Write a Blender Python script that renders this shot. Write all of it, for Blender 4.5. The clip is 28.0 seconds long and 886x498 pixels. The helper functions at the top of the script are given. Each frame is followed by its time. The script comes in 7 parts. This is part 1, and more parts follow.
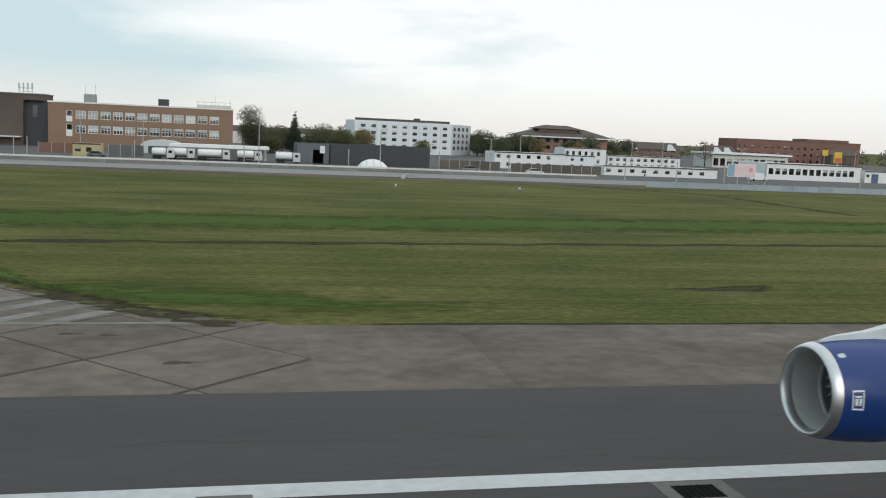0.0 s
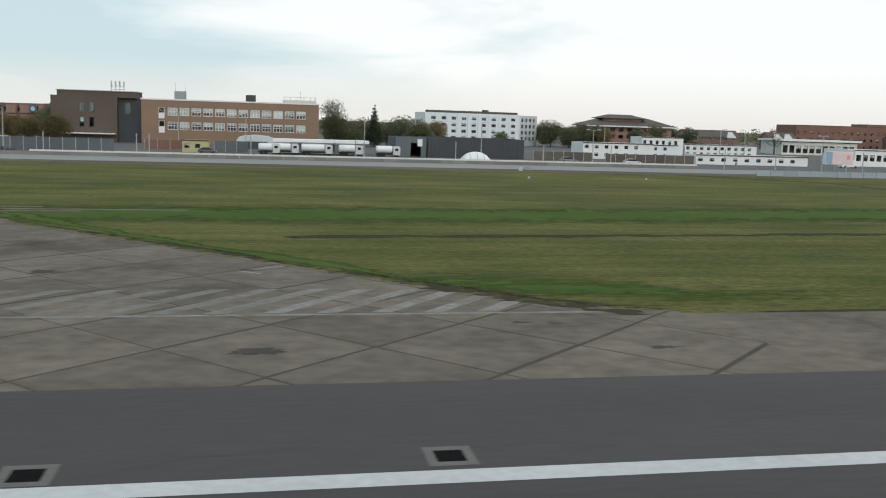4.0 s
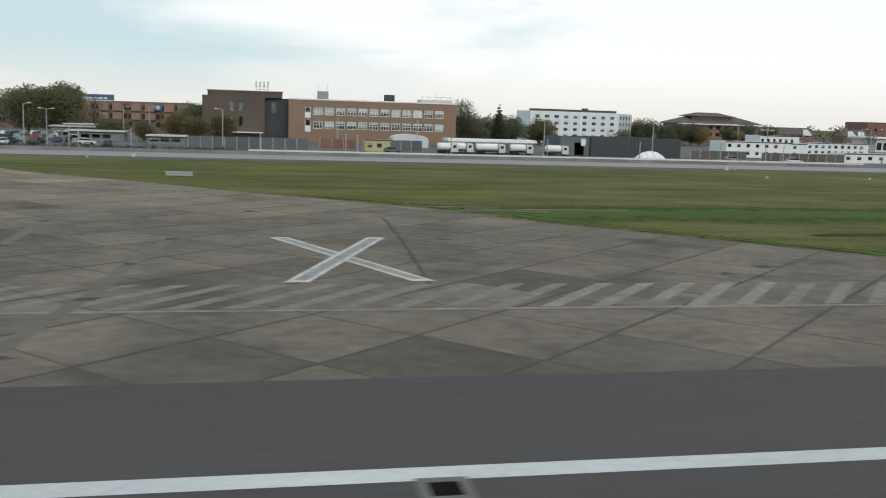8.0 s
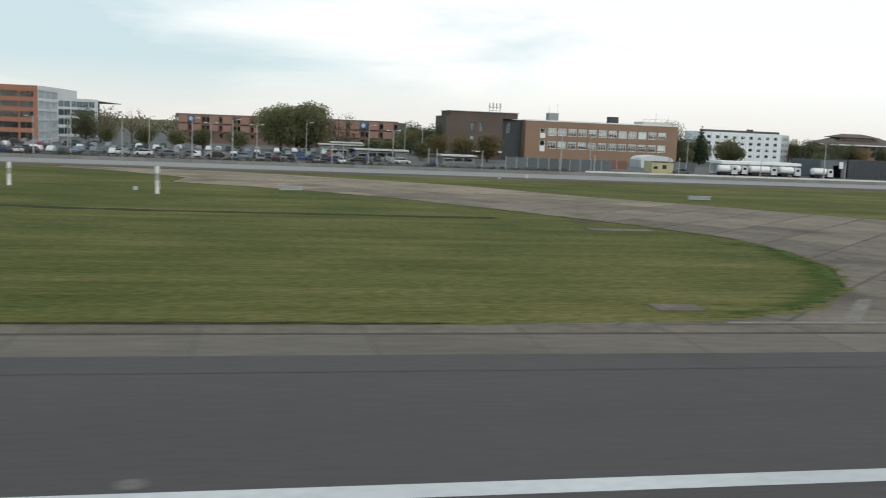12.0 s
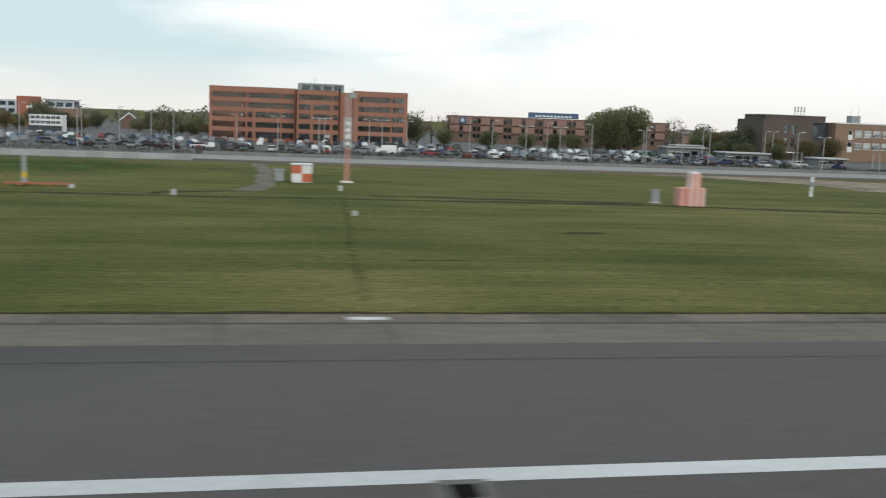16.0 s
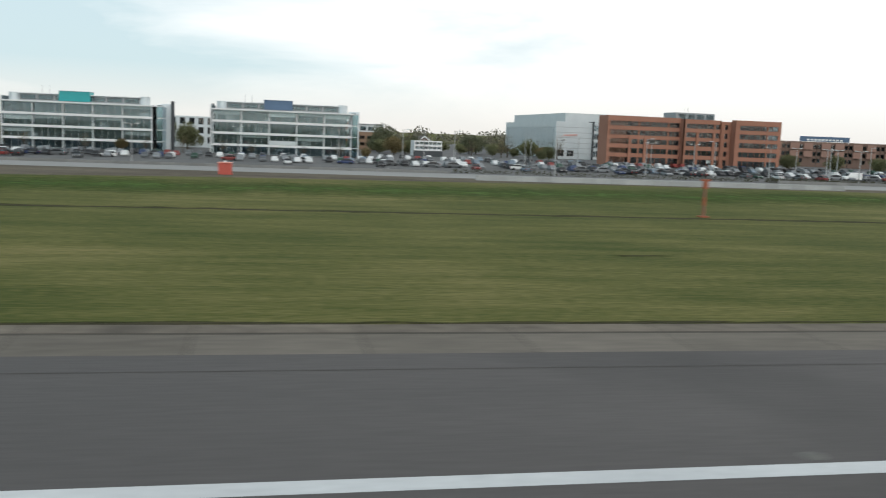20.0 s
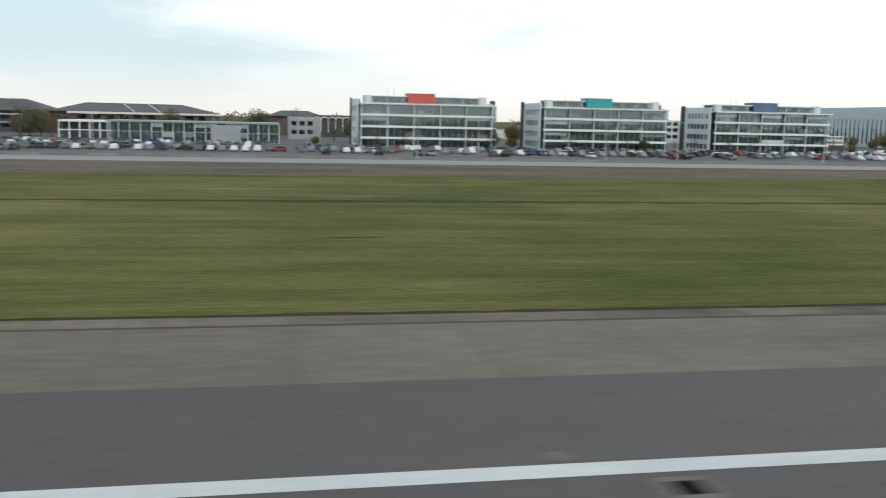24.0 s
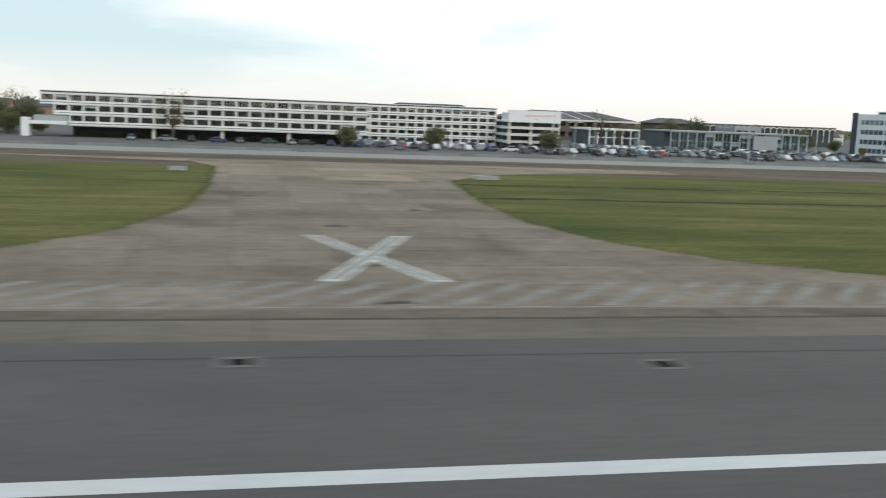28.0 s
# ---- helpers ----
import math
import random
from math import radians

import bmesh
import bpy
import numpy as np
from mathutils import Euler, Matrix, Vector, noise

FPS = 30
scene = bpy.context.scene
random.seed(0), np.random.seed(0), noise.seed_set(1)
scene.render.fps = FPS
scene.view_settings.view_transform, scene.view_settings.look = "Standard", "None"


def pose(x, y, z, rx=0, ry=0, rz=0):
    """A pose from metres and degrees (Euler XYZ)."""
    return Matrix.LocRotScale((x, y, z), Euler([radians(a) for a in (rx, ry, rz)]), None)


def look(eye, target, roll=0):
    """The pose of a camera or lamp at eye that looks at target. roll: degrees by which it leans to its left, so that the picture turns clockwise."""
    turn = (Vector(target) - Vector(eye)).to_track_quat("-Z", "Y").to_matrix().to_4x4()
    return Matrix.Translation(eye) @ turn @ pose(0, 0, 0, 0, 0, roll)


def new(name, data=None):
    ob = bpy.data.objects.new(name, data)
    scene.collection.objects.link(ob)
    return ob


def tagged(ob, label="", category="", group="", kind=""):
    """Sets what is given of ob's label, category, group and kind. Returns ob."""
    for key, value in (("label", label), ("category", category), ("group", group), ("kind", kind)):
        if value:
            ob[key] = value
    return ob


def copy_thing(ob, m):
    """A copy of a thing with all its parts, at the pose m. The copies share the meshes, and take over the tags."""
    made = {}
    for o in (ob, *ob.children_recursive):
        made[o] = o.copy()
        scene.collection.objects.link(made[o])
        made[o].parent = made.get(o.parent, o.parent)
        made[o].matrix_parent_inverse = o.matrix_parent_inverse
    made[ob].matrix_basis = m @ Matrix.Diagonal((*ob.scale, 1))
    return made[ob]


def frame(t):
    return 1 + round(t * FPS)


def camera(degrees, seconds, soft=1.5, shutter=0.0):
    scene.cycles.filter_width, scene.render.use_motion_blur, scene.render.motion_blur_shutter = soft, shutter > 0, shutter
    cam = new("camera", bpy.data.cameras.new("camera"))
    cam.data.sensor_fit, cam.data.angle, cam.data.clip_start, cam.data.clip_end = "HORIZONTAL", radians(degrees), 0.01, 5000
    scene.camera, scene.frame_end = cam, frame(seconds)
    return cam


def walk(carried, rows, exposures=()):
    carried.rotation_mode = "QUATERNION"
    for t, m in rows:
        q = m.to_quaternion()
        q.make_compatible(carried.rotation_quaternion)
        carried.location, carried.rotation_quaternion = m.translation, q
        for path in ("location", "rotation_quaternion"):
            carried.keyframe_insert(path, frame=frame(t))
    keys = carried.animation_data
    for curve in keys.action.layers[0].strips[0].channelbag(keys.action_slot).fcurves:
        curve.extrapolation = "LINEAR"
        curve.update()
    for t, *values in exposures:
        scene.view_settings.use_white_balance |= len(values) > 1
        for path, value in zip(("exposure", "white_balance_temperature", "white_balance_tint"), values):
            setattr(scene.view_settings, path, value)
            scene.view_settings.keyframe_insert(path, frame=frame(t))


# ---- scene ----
cam = camera(51.04, 28.0, soft=1.1, shutter=0.5)
EYE, UNIT = 8.8, 0.82
ROWS = [
    (0.0, 0.0, -0.0, -12.86, -7.1, 2.57),
    (0.5, -1.58, 0.05, -12.54, -7.2, 2.5),
    (1.0, -3.3, 0.1, -11.71, -7.35, 2.07),
    (1.5, -5.19, 0.15, -11.52, -7.63, 1.73),
    (2.0, -7.23, 0.2, -11.63, -7.55, 1.61),
    (2.5, -9.52, 0.22, -11.74, -7.76, 1.99),
    (3.0, -12.02, 0.19, -11.58, -7.77, 1.91),
    (3.5, -14.79, 0.17, -11.41, -7.77, 1.83),
    (4.0, -17.96, 0.14, -11.24, -7.78, 1.76),
    (4.5, -21.68, 0.11, -11.08, -7.78, 1.68),
    (5.0, -25.97, 0.09, -11.0, -7.66, 1.61),
    (5.5, -30.79, 0.08, -11.22, -7.82, 1.65),
    (6.0, -35.96, 0.09, -11.37, -7.66, 1.51),
    (6.5, -41.51, 0.13, -10.76, -7.39, 1.47),
    (7.0, -47.5, 0.18, -10.70, -7.54, 1.53),
    (7.5, -54.1, 0.21, -11.25, -8.0, 1.88),
    (8.0, -61.19, 0.24, -11.33, -8.08, 1.78),
    (8.5, -68.81, 0.27, -11.25, -7.86, 1.69),
    (9.0, -76.84, 0.29, -11.50, -7.55, 1.73),
    (9.5, -85.32, 0.31, -11.71, -7.63, 2.17),
    (10.0, -94.15, 0.32, -11.56, -7.71, 1.95),
    (10.5, -103.45, 0.36, -11.35, -7.65, 1.78),
    (11.0, -113.26, 0.42, -11.35, -7.69, 2.46),
    (11.5, -123.64, 0.48, -11.21, -7.17, 2.17),
    (12.0, -134.5, 0.49, -11.18, -7.33, 2.37),
    (12.5, -145.79, 0.5, -11.14, -7.5, 2.57),
    (13.0, -157.58, 0.51, -11.11, -7.66, 2.76),
    (13.5, -169.94, 0.51, -11.19, -7.82, 2.96),
    (14.0, -182.89, 0.49, -10.99, -7.68, 2.76),
    (14.5, -196.39, 0.45, -10.67, -7.61, 2.69),
    (15.0, -210.43, 0.39, -10.89, -8.03, 2.62),
    (15.5, -224.97, 0.3, -10.68, -7.76, 2.44),
    (16.0, -239.95, 0.19, -10.61, -7.91, 2.22),
    (16.5, -255.33, 0.08, -11.09, -7.05, 2.28),
    (17.0, -271.1, -0.02, -11.42, -7.22, 2.56),
    (17.5, -287.27, -0.07, -11.34, -7.56, 2.64),
    (18.0, -303.74, -0.1, -11.38, -7.61, 2.61),
    (18.5, -320.47, -0.12, -11.18, -7.28, 2.2),
    (19.0, -337.44, -0.14, -11.20, -7.17, 2.13),
    (19.5, -354.73, -0.15, -11.15, -7.20, 2.15),
    (20.0, -372.37, -0.15, -11.36, -7.17, 2.26),
    (20.5, -390.4, -0.12, -10.99, -7.19, 2.21),
    (21.0, -408.85, -0.08, -11.39, -7.36, 2.24),
    (21.5, -427.73, -0.03, -11.23, -7.5, 2.32),
    (22.0, -447.04, 0.04, -11.11, -7.49, 2.13),
    (22.5, -466.78, 0.12, -10.98, -7.47, 1.95),
    (23.0, -486.95, 0.2, -10.86, -7.46, 1.77),
    (23.5, -507.57, 0.27, -10.73, -7.45, 1.58),
    (24.0, -528.64, 0.33, -10.93, -7.98, 1.27),
    (24.5, -550.15, 0.38, -10.92, -7.98, 1.9),
    (25.0, -572.06, 0.41, -11.33, -8.33, 1.68),
    (25.5, -594.37, 0.43, -11.5, -7.75, 1.93),
    (26.0, -617.04, 0.43, -11.84, -7.94, 1.67),
    (26.5, -640.06, 0.44, -11.7, -8.05, 1.96),
    (27.0, -663.42, 0.45, -11.59, -7.57, 1.99),
    (27.5, -687.07, 0.47, -11.18, -7.8, 2.33),
    (28.0, -711.01, 0.49, -11.29, -8.26, 2.19),
]
walk(cam, [(t, pose(UNIT * x, UNIT * y, UNIT * EYE, 90 + pitch, 0, yaw) @ pose(0, 0, 0, 0, 0, roll)) for t, x, y, yaw, pitch, roll in ROWS],
     [(0.0, -0.16), (11.0, -0.12), (20.0, -0.05), (28.0, 0.02)])

# ---- world and light ----
world = bpy.data.worlds.new("overcast_sky")
scene.world = world
world.use_nodes = True
SUN_EL, SUN_AZ = radians(24), radians(176)
wn, wl = world.node_tree.nodes, world.node_tree.links
wn.clear()


def wnode(kind, **values):
    n = wn.new(kind)
    for k, val in values.items():
        n.inputs[k].default_value = val
    return n


sky = wn.new("ShaderNodeTexSky")
sky.sky_type, sky.sun_disc, sky.sun_elevation, sky.sun_rotation = "NISHITA", False, SUN_EL, SUN_AZ
coord = wn.new("ShaderNodeTexCoord")
stretch = wn.new("ShaderNodeMapping")
stretch.inputs["Scale"].default_value = (2.0, 2.0, 9.0)
wl.new(coord.outputs["Generated"], stretch.inputs["Vector"])
cloud = wnode("ShaderNodeTexNoise", Scale=1.6, Detail=5.0, Roughness=0.55, Distortion=0.4)
wl.new(stretch.outputs["Vector"], cloud.inputs["Vector"])
split = wn.new("ShaderNodeSeparateXYZ")
wl.new(coord.outputs["Generated"], split.inputs[0])
east = wn.new("ShaderNodeMath")
east.operation = "MULTIPLY_ADD"
east.inputs[1].default_value, east.inputs[2].default_value = 0.75, -0.03
wl.new(split.outputs["X"], east.inputs[0])
cover = wn.new("ShaderNodeMath")
cover.operation = "ADD"
wl.new(cloud.outputs["Fac"], cover.inputs[0])
wl.new(east.outputs[0], cover.inputs[1])
deck = wn.new("ShaderNodeValToRGB")
deck.color_ramp.elements[0].position, deck.color_ramp.elements[0].color = 0.36, (0.65, 0.81, 0.865, 1)
deck.color_ramp.elements[1].position, deck.color_ramp.elements[1].color = 0.66, (1.10, 1.12, 1.12, 1)
wl.new(cover.outputs[0], deck.inputs["Fac"])
low = wn.new("ShaderNodeMapRange")
low.inputs["From Min"].default_value, low.inputs["From Max"].default_value = 0.0, 0.06
wl.new(split.outputs["Z"], low.inputs["Value"])
haze = wn.new("ShaderNodeMix")
haze.data_type = "RGBA"
haze.inputs["A"].default_value = (0.96, 0.94, 0.905, 1)
wl.new(low.outputs[0], haze.inputs["Factor"])
wl.new(deck.outputs["Color"], haze.inputs["B"])
# an overcast sky grows brighter towards the zenith
zenith = wn.new("ShaderNodeMapRange")
zenith.inputs["From Min"].default_value, zenith.inputs["From Max"].default_value = 0.2, 1.0
zenith.inputs["To Min"].default_value, zenith.inputs["To Max"].default_value = 0.93, 1.14
wl.new(split.outputs["Z"], zenith.inputs["Value"])
bg_sky = wnode("ShaderNodeBackground", Strength=0.012)
wl.new(sky.outputs[0], bg_sky.inputs["Color"])
bg_cloud = wnode("ShaderNodeBackground", Strength=0.85)
wl.new(haze.outputs["Result"], bg_cloud.inputs["Color"])
wl.new(zenith.outputs[0], bg_cloud.inputs["Strength"])
both = wn.new("ShaderNodeAddShader")
wl.new(bg_sky.outputs[0], both.inputs[0])
wl.new(bg_cloud.outputs[0], both.inputs[1])
out = wn.new("ShaderNodeOutputWorld")
wl.new(both.outputs[0], out.inputs["Surface"])

sun_data = bpy.data.lights.new("sun", "SUN")
sun_data.energy, sun_data.angle, sun_data.color = 0.75, radians(30), (1.0, 0.95, 0.88)
sun = new("sun", sun_data)
sun_from = Vector((math.sin(SUN_AZ) * math.cos(SUN_EL), math.cos(SUN_AZ) * math.cos(SUN_EL), math.sin(SUN_EL)))
sun.matrix_world = look(sun_from * 300, (0, 0, 0))

# ---- materials ----


def mat(name, c1, c2, big=0.3, fine=8.0, rough=0.85, bump=0.15, metal=0.0, vary=0.0, stretch=(1, 1, 1), stain=None, contrast=0.25, ior=1.45, spec=0.5):
    """A surface with variation at two scales: big patches and fine grain, in metres of the world."""
    m = bpy.data.materials.new(name)
    m.use_nodes = True
    n, l = m.node_tree.nodes, m.node_tree.links
    b = n["Principled BSDF"]
    b.inputs["Roughness"].default_value, b.inputs["Metallic"].default_value, b.inputs["IOR"].default_value = rough, metal, ior
    b.inputs["Specular IOR Level"].default_value = spec
    g = n.new("ShaderNodeNewGeometry")
    mp = n.new("ShaderNodeMapping")
    mp.inputs["Scale"].default_value = stretch
    l.new(g.outputs["Position"], mp.inputs["Vector"])
    n1, n2 = n.new("ShaderNodeTexNoise"), n.new("ShaderNodeTexNoise")
    n1.inputs["Scale"].default_value, n1.inputs["Detail"].default_value = big, 4
    n2.inputs["Scale"].default_value, n2.inputs["Detail"].default_value = fine, 3
    l.new(mp.outputs[0], n1.inputs["Vector"])
    l.new(mp.outputs[0], n2.inputs["Vector"])
    r = n.new("ShaderNodeMapRange")
    r.inputs["From Min"].default_value, r.inputs["From Max"].default_value = 0.5 - contrast, 0.5 + contrast
    add = n.new("ShaderNodeMath")
    add.operation = "MULTIPLY_ADD"
    add.inputs[1].default_value = 0.45
    l.new(n2.outputs["Fac"], add.inputs[0])
    half = n.new("ShaderNodeMath")
    half.operation = "MULTIPLY"
    half.inputs[1].default_value = 0.55
    l.new(n1.outputs["Fac"], half.inputs[0])
    l.new(half.outputs[0], add.inputs[2])
    l.new(add.outputs[0], r.inputs["Value"])
    mix = n.new("ShaderNodeMix")
    mix.data_type = "RGBA"
    mix.inputs["A"].default_value, mix.inputs["B"].default_value = (*c1, 1), (*c2, 1)
    l.new(r.outputs[0], mix.inputs["Factor"])
    last = mix.outputs["Result"]
    if stain:
        n3 = n.new("ShaderNodeTexNoise")
        n3.inputs["Scale"].default_value, n3.inputs["Detail"].default_value = stain[1], 6
        l.new(g.outputs["Position"], n3.inputs["Vector"])
        r3 = n.new("ShaderNodeMapRange")
        r3.inputs["From Min"].default_value, r3.inputs["From Max"].default_value = 0.55, 0.72
        l.new(n3.outputs["Fac"], r3.inputs["Value"])
        mx = n.new("ShaderNodeMix")
        mx.data_type = "RGBA"
        mx.inputs["B"].default_value = (*stain[0], 1)
        l.new(last, mx.inputs["A"])
        l.new(r3.outputs[0], mx.inputs["Factor"])
        last = mx.outputs["Result"]
    if vary:
        oi = n.new("ShaderNodeObjectInfo")
        hs = n.new("ShaderNodeHueSaturation")
        mr = n.new("ShaderNodeMapRange")
        mr.inputs["To Min"].default_value, mr.inputs["To Max"].default_value = 1 - vary, 1 + vary
        l.new(oi.outputs["Random"], mr.inputs["Value"])
        l.new(mr.outputs[0], hs.inputs["Value"])
        l.new(last, hs.inputs["Color"])
        last = hs.outputs["Color"]
    l.new(last, b.inputs["Base Color"])
    if bump:
        bp = n.new("ShaderNodeBump")
        bp.inputs["Strength"].default_value, bp.inputs["Distance"].default_value = bump, 0.05
        l.new(n2.outputs["Fac"], bp.inputs["Height"])
        l.new(bp.outputs[0], b.inputs["Normal"])
    return m


def glass(name, tint, rough=0.03):
    m = bpy.data.materials.new(name)
    m.use_nodes = True
    b = m.node_tree.nodes["Principled BSDF"]
    b.inputs["Base Color"].default_value = (*tint, 1)
    b.inputs["Roughness"].default_value, b.inputs["IOR"].default_value = rough, 1.5
    b.inputs["Transmission Weight"].default_value = 1.0
    return m


def turf(name, green, olive, straw):
    """Mown grass: wide dry and green patches, mowing streaks along the runway, and fine grain."""
    m = bpy.data.materials.new(name)
    m.use_nodes = True
    n, l = m.node_tree.nodes, m.node_tree.links
    b = n["Principled BSDF"]
    b.inputs["Roughness"].default_value, b.inputs["Specular IOR Level"].default_value = 0.95, 0.08
    g = n.new("ShaderNodeNewGeometry")
    total = None
    for scale, stretch, weight, detail in ((0.028, (1, 1.6, 1), 0.40, 4), (0.55, (0.07, 1, 1), 0.30, 4), (2.6, (0.08, 1, 1), 0.18, 3), (3.4, (0.55, 1, 1), 0.52, 5), (0.20, (0.45, 1, 1), 0.40, 6)):
        mp = n.new("ShaderNodeMapping")
        mp.inputs["Scale"].default_value = stretch
        l.new(g.outputs["Position"], mp.inputs["Vector"])
        t = n.new("ShaderNodeTexNoise")
        t.inputs["Scale"].default_value, t.inputs["Detail"].default_value = scale, detail
        l.new(mp.outputs[0], t.inputs["Vector"])
        k = n.new("ShaderNodeMath")
        k.operation = "MULTIPLY_ADD"
        k.inputs[1].default_value = weight
        if total:
            l.new(total, k.inputs[2])
        else:
            k.inputs[2].default_value = -0.40
        l.new(t.outputs["Fac"], k.inputs[0])
        total = k.outputs[0]
    ramp = n.new("ShaderNodeValToRGB")
    e = ramp.color_ramp.elements
    e[0].position, e[0].color = 0.34, (*green, 1)
    e[1].position, e[1].color = 0.52, (*olive, 1)
    x = e.new(0.70)
    x.color = (*straw, 1)
    l.new(total, ramp.inputs["Fac"])
    l.new(ramp.outputs["Color"], b.inputs["Base Color"])
    bp = n.new("ShaderNodeBump")
    bp.inputs["Strength"].default_value, bp.inputs["Distance"].default_value = 0.8, 0.06
    l.new(total, bp.inputs["Height"])
    l.new(bp.outputs[0], b.inputs["Normal"])
    return m


M_ROAD = mat("road_asphalt", (0.20, 0.20, 0.20), (0.29, 0.285, 0.275), 0.1, 2.0, 0.85, 0.2, stretch=(0.2, 1.5, 1), spec=0.15)
M_YARD = mat("yard_asphalt", (0.085, 0.085, 0.086), (0.150, 0.148, 0.146), 0.05, 1.0, 0.85, 0.2, spec=0.12)
M_SOIL = mat("verge_soil", (0.060, 0.051, 0.042), (0.165, 0.140, 0.110), 0.12, 1.5, 0.95, 0.3, stretch=(0.3, 1, 1), spec=0.05, contrast=0.17)
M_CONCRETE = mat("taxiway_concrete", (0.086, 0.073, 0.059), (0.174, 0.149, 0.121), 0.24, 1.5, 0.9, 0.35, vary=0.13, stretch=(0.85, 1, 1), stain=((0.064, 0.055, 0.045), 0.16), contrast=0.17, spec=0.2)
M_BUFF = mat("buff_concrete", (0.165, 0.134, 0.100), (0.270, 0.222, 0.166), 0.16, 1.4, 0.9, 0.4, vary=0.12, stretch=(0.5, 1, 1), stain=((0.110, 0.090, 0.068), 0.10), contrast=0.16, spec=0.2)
M_CONCRETEM = mat("mid_tone_concrete", (0.122, 0.102, 0.080), (0.215, 0.181, 0.142), 0.18, 1.3, 0.9, 0.3, vary=0.12, stretch=(0.8, 1, 1), stain=((0.088, 0.074, 0.058), 0.12), contrast=0.16, spec=0.2)
M_OILED = mat("oil_darkened_concrete", (0.066, 0.058, 0.049), (0.122, 0.107, 0.089), 0.24, 1.5, 0.9, 0.3, vary=0.10, stain=((0.052, 0.046, 0.039), 0.2), contrast=0.17, spec=0.2)
M_JOINT = mat("joint_filler", (0.048, 0.044, 0.038), (0.092, 0.083, 0.071), 0.4, 4, 0.9, 0.2, spec=0.08)
M_SEAM = mat("faint_seam", (0.058, 0.054, 0.051), (0.082, 0.076, 0.072), 0.3, 3, 0.9, 0.1, spec=0.1)
M_GRASS = turf("meadow_grass", (0.040, 0.056, 0.012), (0.090, 0.093, 0.027), (0.172, 0.149, 0.060))
M_LUSH = mat("lush_grass", (0.037, 0.070, 0.014), (0.078, 0.114, 0.030), 0.15, 2.0, 0.95, 0.9, contrast=0.2, spec=0.05, stretch=(0.3, 1, 1))
M_RUT = mat("bare_rut", (0.026, 0.027, 0.014), (0.060, 0.052, 0.030), 0.3, 3, 0.95, 0.4, spec=0.05)
M_LINE = mat("runway_paint", (0.38, 0.39, 0.40), (0.55, 0.56, 0.565), 0.25, 3.5, 0.7, 0.1, contrast=0.2)
M_WORN = mat("worn_paint", (0.112, 0.101, 0.086), (0.228, 0.219, 0.201), 0.5, 3, 0.8, 0.1, contrast=0.14, stain=((0.13, 0.112, 0.090), 0.45))
M_FAINT = mat("nearly_gone_paint", (0.098, 0.086, 0.071), (0.205, 0.192, 0.170), 0.5, 2.2, 0.85, 0.1, contrast=0.16, stain=((0.105, 0.090, 0.073), 0.5))
M_CROSS = mat("worn_cross_paint", (0.160, 0.152, 0.138), (0.300, 0.296, 0.280), 0.5, 3, 0.8, 0.1, contrast=0.16, stain=((0.130, 0.115, 0.096), 0.5))
M_XMARK = mat("cross_paint", (0.32, 0.315, 0.31), (0.56, 0.555, 0.54), 0.7, 3, 0.75, 0.1, contrast=0.14, stain=((0.17, 0.155, 0.13), 0.4))
M_IRON = mat("cast_iron", (0.02, 0.02, 0.021), (0.05, 0.048, 0.045), 2, 10, 0.6, 0.2, 0.6)
M_BRICK = mat("brown_brick", (0.232, 0.152, 0.102), (0.292, 0.198, 0.140), 0.2, 5, 0.9, 0.2)
M_BRICKD = mat("dark_brick", (0.098, 0.074, 0.062), (0.140, 0.108, 0.090), 0.2, 5, 0.9, 0.2)
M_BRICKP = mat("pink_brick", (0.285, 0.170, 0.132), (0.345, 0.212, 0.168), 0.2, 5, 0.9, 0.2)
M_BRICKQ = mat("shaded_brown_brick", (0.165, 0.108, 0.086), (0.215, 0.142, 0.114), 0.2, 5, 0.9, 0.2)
M_HOARD = mat("blue_grey_hoarding", (0.098, 0.112, 0.122), (0.140, 0.156, 0.165), 0.3, 3, 0.7, 0.05, vary=0.12, spec=0.2)
M_RUSSET = mat("russet_brick", (0.180, 0.098, 0.076), (0.240, 0.132, 0.102), 0.2, 5, 0.9, 0.2)
M_BRICKR = mat("red_brick", (0.300, 0.140, 0.094), (0.370, 0.182, 0.126), 0.2, 5, 0.9, 0.2)
M_BRICKO = mat("orange_panel", (0.34, 0.115, 0.075), (0.42, 0.15, 0.095), 0.3, 4, 0.6, 0.1)
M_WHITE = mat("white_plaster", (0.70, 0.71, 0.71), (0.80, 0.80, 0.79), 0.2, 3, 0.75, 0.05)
M_CREAM = mat("cream_concrete", (0.60, 0.58, 0.53), (0.74, 0.72, 0.67), 0.2, 3, 0.8, 0.1)
M_GREY = mat("grey_cladding", (0.26, 0.28, 0.29), (0.36, 0.38, 0.39), 0.2, 3, 0.7, 0.05)
M_PALE = mat("pale_metal_cladding", (0.48, 0.53, 0.55), (0.60, 0.64, 0.65), 0.3, 4, 0.45, 0.03, 0.2)
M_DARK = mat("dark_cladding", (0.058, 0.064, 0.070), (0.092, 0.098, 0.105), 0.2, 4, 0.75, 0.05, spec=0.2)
M_ROOF = mat("roof_slate", (0.050, 0.052, 0.058), (0.095, 0.095, 0.10), 0.3, 4, 0.75, 0.2)
M_ROOFB = mat("roof_tile_brown", (0.075, 0.064, 0.056), (0.12, 0.10, 0.088), 0.3, 4, 0.85, 0.2)
